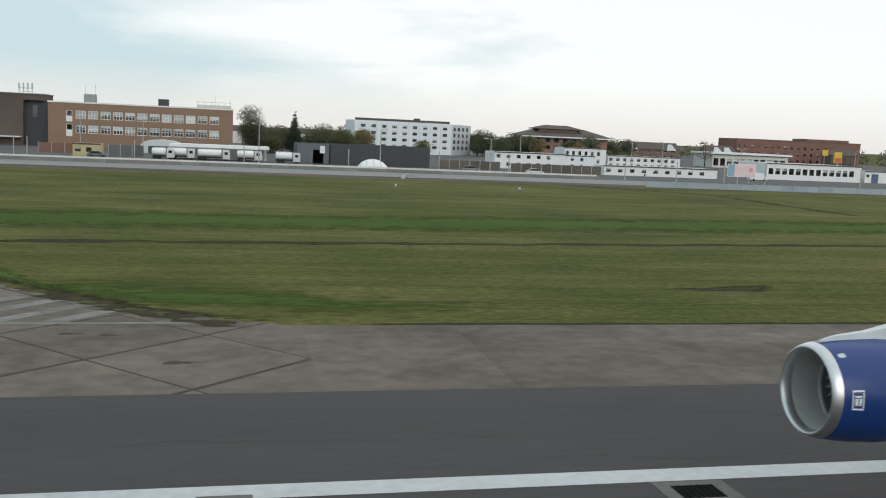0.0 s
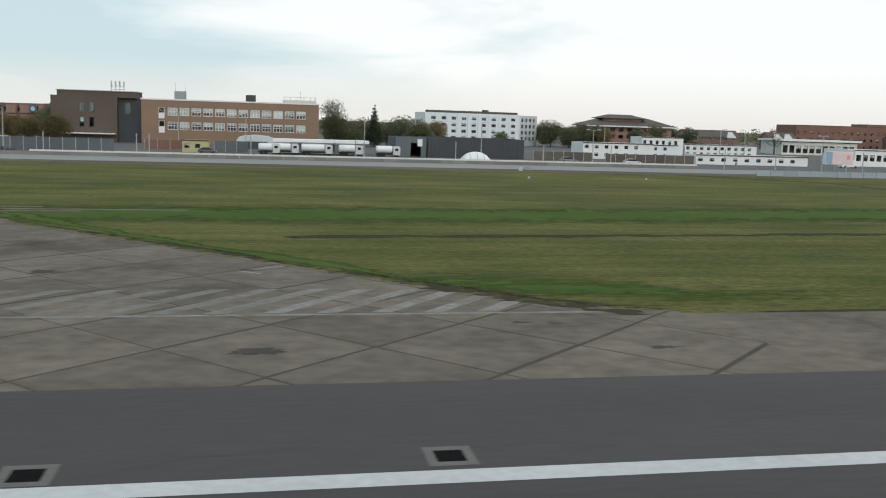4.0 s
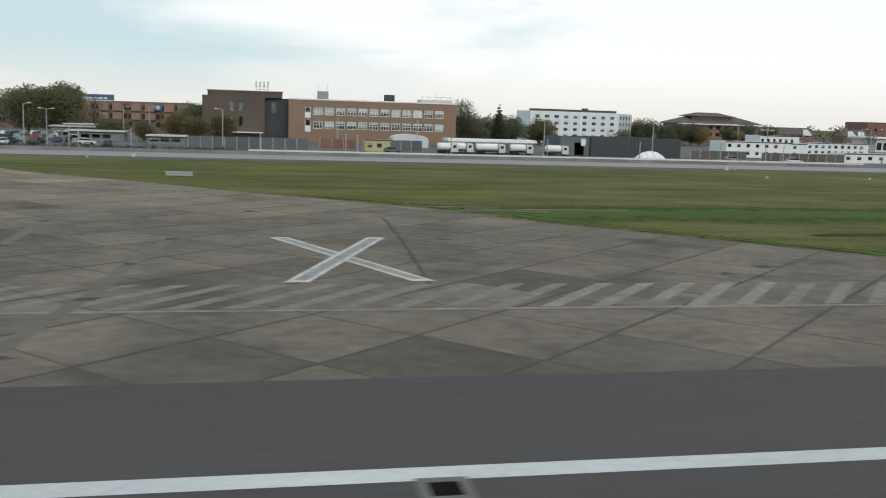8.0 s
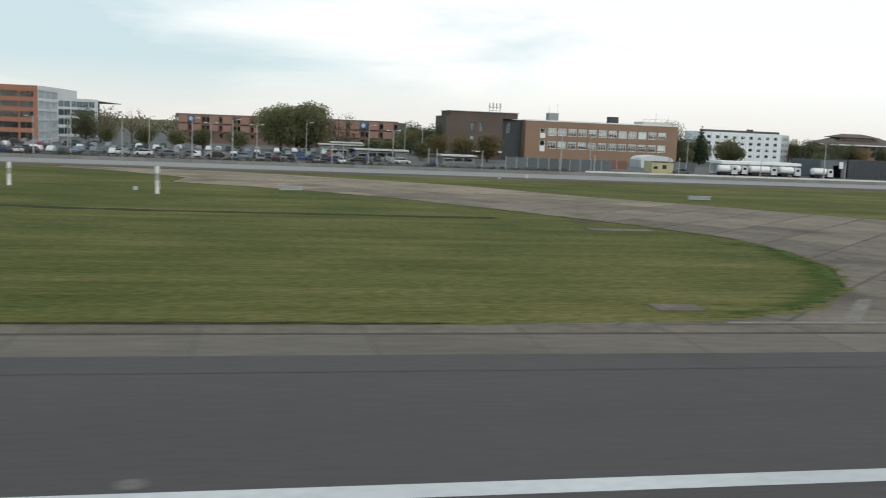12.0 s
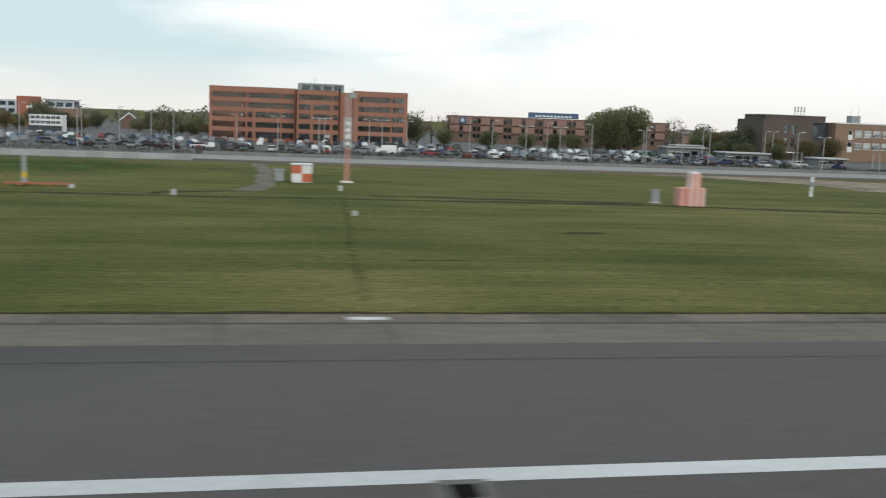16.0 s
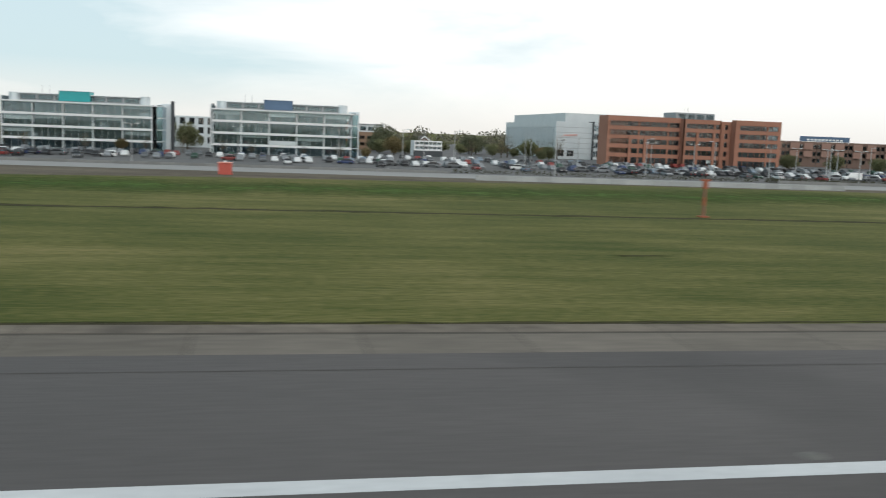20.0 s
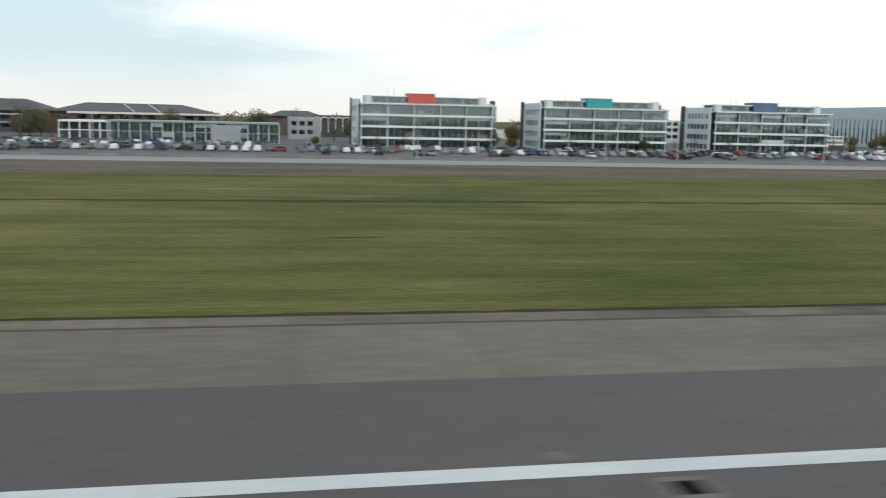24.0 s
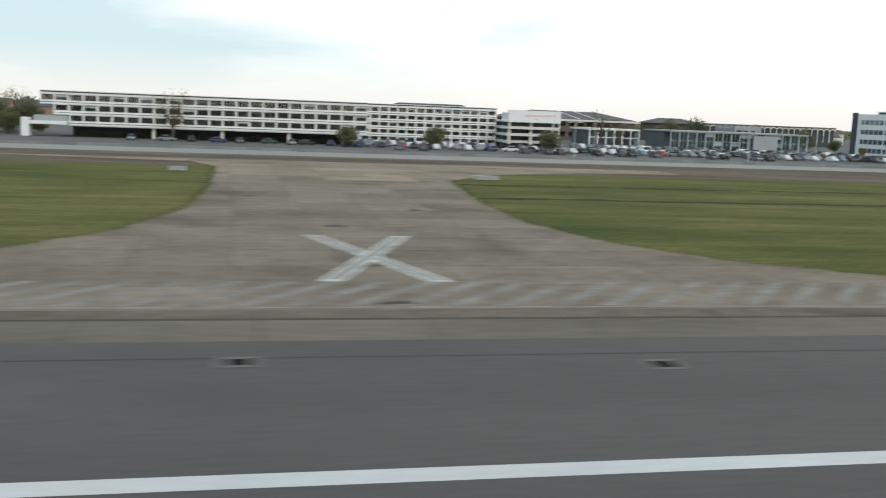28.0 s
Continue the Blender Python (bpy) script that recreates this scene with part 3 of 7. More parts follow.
def facade(root, m, width, height, holes, material, thick=0.35, name="wall", label=""):
    """A wall with real openings. m: its lower left corner seen from outside, x along it, y inward."""
    bm = bmesh.new()
    pierce(bm, width, height, holes, thick)
    ob = new(name, mesh_of(name, bm, material))
    ob.parent, ob.matrix_parent_inverse, ob.matrix_basis = root, world_of(root).inverted(), m
    return tagged(ob, label) if label else ob


def window(root, m, u, v, w, h, nx=2, nz=1, frame_mat=None, glass_mat=None, blind=None, recess=0.12, bar=0.07, name="window"):
    """A framed window: frame with bars, one pane, and a blind behind it where one is drawn."""
    frame_mat, glass_mat = frame_mat or M_FRAME, glass_mat or M_GLASS
    key = (round(w, 2), round(h, 2), nx, nz, frame_mat.name, bar)
    if key not in FACADE_MESHES:
        bm = bmesh.new()
        cw, ch = (w - bar * (nx + 1)) / nx, (h - bar * (nz + 1)) / nz
        pierce(bm, w, h, [(bar + i * (cw + bar), bar + j * (ch + bar), cw, ch) for i in range(nx) for j in range(nz)], 0.08)
        FACADE_MESHES[key] = mesh_of("window_frame", bm, frame_mat)
        FACADE_MESHES[key, "pane"] = {}
    key2 = (key, glass_mat.name)
    if key2 not in FACADE_MESHES:
        FACADE_MESHES[key2] = mesh_of("pane", quick(lambda b: box(b, bar, w - bar, 0.035, 0.045, bar, h - bar)), glass_mat)
    ob = new(name, FACADE_MESHES[key])
    ob.parent, ob.matrix_parent_inverse = root, world_of(root).inverted()
    ob.matrix_basis = m @ Matrix.Translation((u, recess, v))
    child("pane", FACADE_MESHES[key2], ob).visible_shadow = False
    if blind:
        drop = round(h * blind, 2)
        key3 = (key, "blind", drop)
        if key3 not in FACADE_MESHES:
            FACADE_MESHES[key3] = mesh_of("blind", quick(lambda b: box(b, bar, w - bar, 0.12, 0.14, h - bar - drop + bar, h - bar)), M_BLIND)
        child("blind", FACADE_MESHES[key3], ob)
    return ob


def corner(x, y, z, turn=0):
    return Matrix.Translation((x, y, z)) @ Matrix.Rotation(radians(turn), 4, "Z")


def shell(root, x0, x1, y0, y1, h, material, holes_front=(), holes_east=(), holes_west=(), roof=None, parapet=0.4, thick=0.35):
    """Four walls with a flat roof behind a parapet and a dim storey core."""
    t = thick
    facade(root, corner(x0, y0, 0), x1 - x0, h, list(holes_front), material, t)
    facade(root, corner(x1, y0 + t, 0, 90), y1 - y0 - 2 * t, h, list(holes_east), material, t)
    facade(root, corner(x0, y1 - t, 0, -90), y1 - y0 - 2 * t, h, list(holes_west), material, t)
    facade(root, corner(x1, y1, 0, 180), x1 - x0, h, [], material, t)
    part("roof", quick(lambda b: box(b, x0 + t, x1 - t, y0 + t, y1 - t, h - parapet - 0.3, h - parapet)), roof or M_FELT, root)
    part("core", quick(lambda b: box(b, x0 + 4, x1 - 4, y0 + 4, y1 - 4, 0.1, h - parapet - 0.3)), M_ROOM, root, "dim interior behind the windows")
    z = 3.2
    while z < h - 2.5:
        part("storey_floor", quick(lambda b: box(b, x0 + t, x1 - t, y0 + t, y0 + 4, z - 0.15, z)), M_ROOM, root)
        z += 3.2


def plinth(root, x0, x1, y0, y1, z0, z1, material, name="roof_box", label=""):
    return part(name, quick(lambda b: box(b, x0, x1, y0, y1, z0, z1)), material, root, label)


def hip_roof(root, x0, x1, y0, y1, z0, z1, inset, material, over=0.6, name="roof"):
    bm = bmesh.new()
    a = [bm.verts.new(p) for p in ((x0 - over, y0 - over, z0), (x1 + over, y0 - over, z0), (x1 + over, y1 + over, z0), (x0 - over, y1 + over, z0))]
    lo = [bm.verts.new((v.co.x, v.co.y, z0 - 0.25)) for v in a]
    ym = (y0 + y1) / 2
    r = [bm.verts.new((x0 + inset, ym, z1)), bm.verts.new((x1 - inset, ym, z1))]
    for f in ((a[0], a[1], r[1], r[0]), (a[1], a[2], r[1]), (a[2], a[3], r[0], r[1]), (a[3], a[0], r[0])):
        bm.faces.new(f)
    for i in range(4):
        j = (i + 1) % 4
        bm.faces.new((lo[i], lo[j], a[j], a[i]))
    bm.faces.new(lo[::-1])
    return part(name, bm, material, root)


def gable_roof(root, x0, x1, y0, y1, z0, z1, material, over=0.4):
    bm = bmesh.new()
    ym = (y0 + y1) / 2
    p = [(y0 - over, z0), (ym, z1), (y1 + over, z0), (y1 + over, z0 - 0.2), (ym, z1 - 0.25), (y0 - over, z0 - 0.2)]
    a = [bm.verts.new((x0 - over, y, z)) for y, z in p]
    b = [bm.verts.new((x1 + over, y, z)) for y, z in p]
    bm.faces.new(a)
    bm.faces.new(b[::-1])
    for i in range(6):
        j = (i + 1) % 6
        bm.faces.new((a[j], a[i], b[i], b[j]))
    ends = bmesh.new()
    for x in (x0, x1 - 0.3):
        tri = [(y0, z0 - 0.2), (y1, z0 - 0.2), (ym, z1 - 0.3)]
        p0 = [ends.verts.new((x, y, z)) for y, z in tri]
        p1 = [ends.verts.new((x + 0.3, y, z)) for y, z in tri]
        ends.faces.new(p0[::-1])
        ends.faces.new(p1)
        for i in range(3):
            ends.faces.new((p0[i], p0[(i + 1) % 3], p1[(i + 1) % 3], p1[i]))
    part("gable_wall", ends, M_BRICKP, root)
    return part("roof", bm, material, root)


rng = random.Random(7)

# ---- brown brick office block with a darker stair tower ----
office = thing("office_building", (-27, 296, 0), "three-storey brown brick office with white-framed window rows", "building")
cols = [-45.0 + i * 3.42 for i in range(12)]
holes = [(c + 52.5, z, 2.75, 2.35) for c in cols for z in (8.3, 4.15)] + [(4.9, 7.4, 1.7, 3.2), (4.9, 3.2, 1.7, 3.6)]
shell(office, -52.5, -0.6, 288, 304, 13.0, M_BRICK, holes, [(5, 8.3, 2.4, 2.2), (5, 4.2, 2.4, 2.2)])
for c in cols:
    for z in (8.3, 4.15):
        window(office, corner(-52.5, 288, 0), c + 52.5, z, 2.75, 2.35, 3, 2, blind=rng.choice((0.4, 0.8, 0.9, 0.95) if z > 5 else (0.3, 0.5, 0.8)), bar=0.15)
for z, h in ((7.4, 3.2), (3.2, 3.6)):
    window(office, corner(-52.5, 288, 0), 4.9, z, 1.7, h, 1, 2, bar=0.14)
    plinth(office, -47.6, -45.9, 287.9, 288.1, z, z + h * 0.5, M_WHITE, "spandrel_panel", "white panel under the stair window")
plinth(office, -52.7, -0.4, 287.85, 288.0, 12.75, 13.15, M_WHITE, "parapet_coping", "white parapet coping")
plinth(office, -43.5, -40.2, 293, 296, 12.6, 15.6, M_GREY, "roof_plant")
plinth(office, -22.5, -19.5, 293, 296, 12.6, 15.2, M_DARK, "roof_plant", "dark roof plant box")
plinth(office, -11.2, -1.2, 292, 300, 12.6, 14.1, M_CREAM, "roof_house")
part("roof_rail", quick(lambda b: [tube(b, (x, 292, 14.1), (x, 292, 15.0), 0.05, 0.05, 5) for x in (-11, -9, -7, -5, -3, -1.5)] + [tube(b, (-11.2, 292, 14.95), (-1.2, 292, 14.95), 0.05, 0.05, 5)]), M_POLE, office)
for x, h in ((-43.2, 18), (-40.4, 18.4), (-6.0, 17.0), (-1.5, 16)):
    part("aerial", quick(lambda b: tube(b, (x, 294, 12.6), (x, 294, h), 0.06, 0.04, 6)), M_POLE, office)

tower = thing("stair_tower", (-65, 298, 0), "dark brick tower block with two columns of narrow windows", "building")
holes = [(u, z, 1.3, 2.9) for u in (7.9, 10.6) for z in (8.6, 4.3)]
shell(tower, -78.0, -59.6, 290, 308, 13.3, M_BRICKD, holes, [])
for u, z, w, h in holes:
    window(tower, corner(-78.0, 290, 0), u, z, w, h, 1, 2, frame_mat=M_FRAMED, glass_mat=M_GLASSG, blind=0.5 if u < 9 and z < 5 else None, bar=0.1)
plinth(tower, -76.5, -54.3, 291.5, 306, 13.0, 14.8, M_BRICKD, "upper_storey")
plinth(tower, -76.8, -54.0, 291.2, 306.3, 14.8, 15.0, M_GREY, "roof_edge")
plinth(tower, -59.6, -52.5, 293, 305, 0, 12.9, M_DARK, "link_wall", "dark glazed link wall")
plinth(tower, -57.6, -56.2, 292.95, 293.1, 8.2, 11.6, M_GLASSG, "link_window")
for x in (-62.2, -61, -59.8, -58.6):
    part("antenna", quick(lambda b: [tube(b, (x, 298, 14.9), (x, 298, 18.2), 0.09, 0.07, 6), box(b, x - 0.22, x + 0.22, 297.8, 298.0, 16.2, 18.0)]), M_POLE, tower)
part("antenna_frame", quick(lambda b: [tube(b, (-62.4, 298, z), (-58.4, 298, z), 0.07, 0.07, 6) for z in (15.6, 16.6)]), M_POLE, tower)
part("door_canopy", quick(lambda b: box(b, -75, -60, 287.5, 290, 2.3, 2.6)), M_WHITE, tower)

# ---- white hotel ----
hotel = thing("white_hotel", (70, 372, 0), "four-storey white hotel with small dark square windows", "building")
turn = Matrix.Translation((45.4, 363.5, 0)) @ Matrix.Rotation(radians(10), 4, "Z")
holes = [(2.6 + i * 4.35, z, 1.9, 1.15) for i in range(9) for z in (2.3, 4.85, 7.4, 9.95)]
facade(hotel, turn, 41.5, 12.6, holes, M_HOTEL)
for i in range(10):
    ob = part("pilaster", quick(lambda b: box(b, 0.1 + i * 4.55 - 0.12 * (i > 0), 0.35 + i * 4.55 - 0.12 * (i > 0), -0.3, -0.01, 0, 12.4)), M_HOTEL, hotel)
    ob.matrix_basis = turn
for u, v, w, h in holes:
    window(hotel, turn, u, v, w, h, 2, 1, M_FRAMED, bar=0.06, blind=rng.choice((None, None, 0.4)))
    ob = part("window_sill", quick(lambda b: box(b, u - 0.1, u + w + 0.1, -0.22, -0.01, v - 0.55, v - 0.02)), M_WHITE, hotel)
    ob.matrix_basis = turn
wing = turn @ Matrix.Translation((41.5, 0, 0)) @ Matrix.Rotation(radians(38), 4, "Z")
holes = [(1.3 + i * 3.6, z, 1.7, 1.45) for i in range(4) for z in (2.2, 4.75, 7.3, 9.85)]
facade(hotel, wing, 16, 12.4, holes, M_PALE, label="pale blue-grey end wing")
for u, v, w, h in holes:
    window(hotel, wing, u, v, w, h, 2, 1, M_FRAMED, bar=0.06)
back = turn @ Matrix.Translation((0, 12, 0)) @ Matrix.Rotation(radians(-90), 4, "Z")
facade(hotel, back, 12, 12.6, [], M_WHITE)
end = wing @ Matrix.Translation((16, 0, 0)) @ Matrix.Rotation(radians(80), 4, "Z")
facade(hotel, end, 14, 12.4, [], M_WHITE)
ob = part("roof", quick(lambda b: prism(b, [(0.3, 0.35), (41.3, 0.35), (53.5, 9.6), (52, 24), (0.3, 12)], 11.7, 12.0)), M_FELT, hotel)
ob.matrix_basis = turn
ob = part("core", quick(lambda b: prism(b, [(2, 3.2), (40.5, 3.2), (49, 10.5), (48, 20), (2, 11)], 0.1, 11.6)), M_ROOM, hotel)
ob.matrix_basis = turn
ob = part("roof_band", quick(lambda b: box(b, 1.0, 40.5, 0.6, 2.5, 12.0, 13.5)), M_ROOFB, hotel, "dark brown parapet band")
ob.matrix_basis = turn
ob = part("roof_plant", quick(lambda b: box(b, 26.5, 28.5, 3, 5, 12.0, 14.2)), M_DARK, hotel)
ob.matrix_basis = turn

# ---- brown hip-roofed building behind ----
hipped = thing("hipped_office", (144, 402, 0), "red brick building under a broad dark hipped roof", "building")
holes = [(2 + i * 4, 4.0, 2.2, 1.6) for i in range(9)] + [(2 + i * 4, 7.0, 2.2, 1.6) for i in range(9)]
shell(hipped, 124, 163, 393, 410, 9.4, M_BRICKP, holes, [])
for u, v, w, h in holes:
    window(hipped, corner(124, 393, 0), u, v, w, h, 2, 1, M_FRAMED, bar=0.08)
hip_roof(hipped, 123.4, 163.6, 392, 411, 9.6, 13.2, 9, M_ROOFB, 1.2)
plinth(hipped, 122.3, 164.7, 390.7, 391.1, 9.1, 9.6, M_WHITE, "fascia", "white fascia board")
plinth(hipped, 132, 150, 397, 405, 11.0, 13.0, M_BRICKP, "upper_storey")
hip_roof(hipped, 130.5, 151.5, 396, 406, 13.0, 14.6, 5, M_ROOFB, 0.6, "upper_roof")

# ---- long pink brick hotel with bays ----
pink = thing("brick_hotel", (-125, 380, 0), "long pink-brown brick hotel of stepped bays", "building")
facade_m = Matrix.Translation((-168.5, 385, 0)) @ Matrix.Rotation(radians(-22.5), 4, "Z")
for i in range(7):
    u = i * 13.0
    m = facade_m @ Matrix.Translation((u, 0, 0))
    holes = [(u, z, 1.3, 1.7) for u in (0.2, 5.75, 11.3) for z in (1.9, 4.8, 8.0)]
    # recessed wall in a shaded copy of the brick: gap shade as colour
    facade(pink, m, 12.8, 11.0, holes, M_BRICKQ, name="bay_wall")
    for a in holes:
        window(pink, m, *a, 1, 1, M_FRAMED, bar=0.08)
    for z0, z1 in ((4.4, 7.0), (7.5, 10.4)):
        for ua, ub in ((1.75, 5.5), (7.3, 11.05)):
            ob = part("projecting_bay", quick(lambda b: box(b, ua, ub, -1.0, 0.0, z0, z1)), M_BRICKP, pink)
            ob.matrix_basis = m
    ob = part("bay_core", quick(lambda b: box(b, 0.4, 12.4, 1.6, 14, 0.1, 10.3)), M_ROOM, pink)
    ob.matrix_basis = m
    ob = part("bay_roof", quick(lambda b: box(b, 0.1, 12.7, 0.36, 15, 10.3, 10.6)), M_FELT, pink)
    ob.matrix_basis = m
for u in (5.5, 76.0):
    ob = part("sign_panel", quick(lambda b: [box(b, u, u + 3.2, -1.1, -1.02, 7.9, 10.3)]), M_BLUEP, pink, "blue square sign panel")
    ob.matrix_basis = facade_m
    ob = part("sign_mark", quick(lambda b: tube(b, (u + 1.6, -1.1, 9.1), (u + 1.6, -1.16, 9.1), 0.8, 0.8, 16)), M_PALE, pink)
    ob.matrix_basis = facade_m
ob = part("roof_sign", quick(lambda b: box(b, 33, 54, 9, 9.4, 11.2, 13.4)), M_BLUEP, pink, "long blue roof sign")
ob.matrix_basis = facade_m
for i in range(10):
    ob = part("sign_bar", quick(lambda b: box(b, 36 + i * 1.55, 37.2 + i * 1.55, 8.9, 9.0, 11.6, 12.3)), M_WHITE, pink)
    ob.matrix_basis = facade_m
ob = part("roof_sign_posts", quick(lambda b: [box(b, x, x + 0.2, 9.4, 9.6, 10.5, 13) for x in (34, 40, 46, 52)]), M_POLE, pink)
ob.matrix_basis = facade_m

# ---- red brick hotel ----
red = thing("red_brick_hotel", (-228, 302, 0), "five-storey red brick hotel with continuous dark window bands", "building")
LEVELS = ((1.0, 2.0), (4.3, 1.7), (7.4, 1.7), (10.3, 1.7), (13.3, 1.6))


def banded(root, m, width, h, levels, step, material, frame_mat, glass_mat=None):
    holes = []
    n = max(1, int((width - 0.8) / step))
    gap = (width - n * step) / 2
    for v, hh in levels:
        for i in range(n):
            holes.append((gap + i * step + (0.5 if i % 5 == 0 else 0.03), v, step - (0.5 if i % 5 == 0 else 0.03) - 0.03, hh))
    facade(root, m, width, h, holes, material)
    for hole in holes:
        window(root, m, *hole, 2, 1, frame_mat, glass_mat, blind=0.6 if rng.random() < 0.06 else None, bar=0.06, recess=0.2)


banded(red, corner(-259, 294.5, 0), 26, 16.6, LEVELS, 2.1, M_BRICKR, M_FRAMED)
banded(red, corner(-233, 292, 0), 13.5, 16.3, LEVELS, 2.1, M_BRICKR, M_FRAMED)
banded(red, corner(-219.5, 292.6, 0), 4.0, 16.0, LEVELS, 1.7, M_BRICKR, M_FRAMED)
banded(red, corner(-215.5, 289.5, 0), 16.8, 16.6, LEVELS, 2.1, M_BRICKR, M_FRAMED)
facade(red, corner(-233, 294.5, 0, -90), 2.5, 16.3, [], M_BRICKR)
facade(red, corner(-219.5, 292, 0, 90), 0.6, 16.3, [], M_BRICKR)
facade(red, corner(-215.5, 292.6, 0, -90), 3.0, 16.6, [], M_BRICKR)
banded(red, corner(-198.7, 289.6, 0, 90), 28.4, 16.4, ((1.0, 2.2), (4.0, 2.3), (7.0, 2.3), (10.0, 2.3), (13.0, 2.3)), 1.7, M_PALE, M_FRAME, M_GLASSS)
facade(red, corner(-259, 303, 0, -90), 8.4, 16.6, [], M_BRICKR)
plinth(red, -258.8, -249.0, 303, 303.3, 0, 16.4, M_BRICKR, "rear_wall")
plinth(red, -249.4, -249.0, 303.4, 318, 0, 16.3, M_BRICKR, "rear_wall")
plinth(red, -249.4, -198.9, 318, 318.3, 0, 16.2, M_BRICKR, "rear_wall")
plinth(red, -258.6, -199.2, 295.0, 302.9, 15.6, 15.9, M_FELT, "roof")
plinth(red, -248.9, -199.2, 302.9, 318, 15.6, 15.9, M_FELT, "roof")
plinth(red, -232.6, -219.9, 292.4, 294.9, 15.3, 15.6, M_FELT, "roof")
plinth(red, -215.1, -199.1, 289.9, 294.9, 15.6, 15.9, M_FELT, "roof")
plinth(red, -212, -202, 294, 300, 0.1, 15.5, M_ROOM, "core")
plinth(red, -247, -203, 304, 317, 0.1, 15.5, M_ROOM, "core")
plinth(red, -230, -223, 297, 303, 0.1, 14.2, M_ROOM, "core")
plinth(red, -232, -217.6, 301, 311, 15.9, 18.7, M_GREY, "roof_house", "grey glazed roof plant house")
for i in range(4):
    plinth(red, -231 + i * 3.4, -228.4 + i * 3.4, 300.9, 301.0, 16.4, 18.2, M_GLASSG, "roof_house_window")
for x in (-228.0, -226.8):
    part("aerial", quick(lambda b: tube(b, (x, 303, 18.7), (x, 303, 20.6), 0.06, 0.04, 6)), M_POLE, red)
for u, y, z in ((-246.0, 294.5, 10.0), (-251.5, 294.5, 10.0), (-228.5, 292, 12.0), (-222.5, 292, 12.0)):
    plinth(red, u, u + 0.9, y - 0.35, y - 0.01, 0, z, M_BRICKR, "brick_pier")

# ---- grey stepped hotel behind ----
grey = thing("grey_hotel", (-240, 400, 0), "pale grey clad hotel with ribbed side wall", "building")
gm = Matrix.Translation((-255, 362, 0))
facade(grey, gm, 15.5, 15.0, [(0.8, 1, 3, 2.5), (5, 1, 3, 2.5)], M_PALE, label="flat pale end wall")
window(grey, gm, 0.8, 1, 3, 2.5, 2, 1)
window(grey, gm, 5, 1, 3, 2.5, 2, 1)
side = Matrix.Translation((-249, 463, 0)) @ Matrix.Rotation(math.atan2(362 - 463, -255 + 249), 4, "Z")
holes = [(2.5 + i * 3.6, 1.5, 1.5, 11.4) for i in range(27)]
facade(grey, side, 101.2, 15.0, holes, M_PALE, name="ribbed_wall")
for i, a in enumerate(holes):
    window(grey, side, *a, 1, 4, M_PALE, M_GLASSG, bar=0.12)
east = Matrix.Translation((-239.5, 362.3, 0)) @ Matrix.Rotation(math.atan2(400 - 362.3, -200 + 239.5), 4, "Z")
banded(grey, east, 54.4, 15.0, ((1.0, 2.5), (4.6, 2.5), (8.2, 2.5), (11.6, 2.3)), 2.7, M_PALE, M_PALE, M_GLASSG)
part("roof", quick(lambda b: prism(b, [(-254.6, 362.4), (-239.6, 362.4), (-200, 400), (-200, 462), (-248.6, 462)], 14.2, 14.5)), M_FELT, grey)
part("core", quick(lambda b: prism(b, [(-252, 366), (-244, 368), (-209, 402), (-209, 458), (-246, 458)], 0.1, 14.1)), M_OFFICE, grey)
part("upper_storey", quick(lambda b: prism(b, [(-250, 366), (-214, 366), (-212, 420), (-247, 455)], 14.5, 18.6)), M_PALE, grey, "set-back grey upper storey")
for i in range(6):
    plinth(grey, -254.9, -239.6, 361.9, 361.99, 2.2 + i * 2.1, 2.34 + i * 2.1, M_GREY, "cladding_joint")
plinth(grey, -239.5, -239.1, 361, 366, 0, 15.3, M_DARK, "dark_edge")
for i in range(9):
    part("sign_bar", quick(lambda b: box(b, -252.5 + i * 0.75, -252.0 + i * 0.75, 361.8, 361.88, 9.0 + i * 0.05, 9.7 + i * 0.05)), M_PINK, grey, "small red sign bar")

# ---- three glass office blocks ----


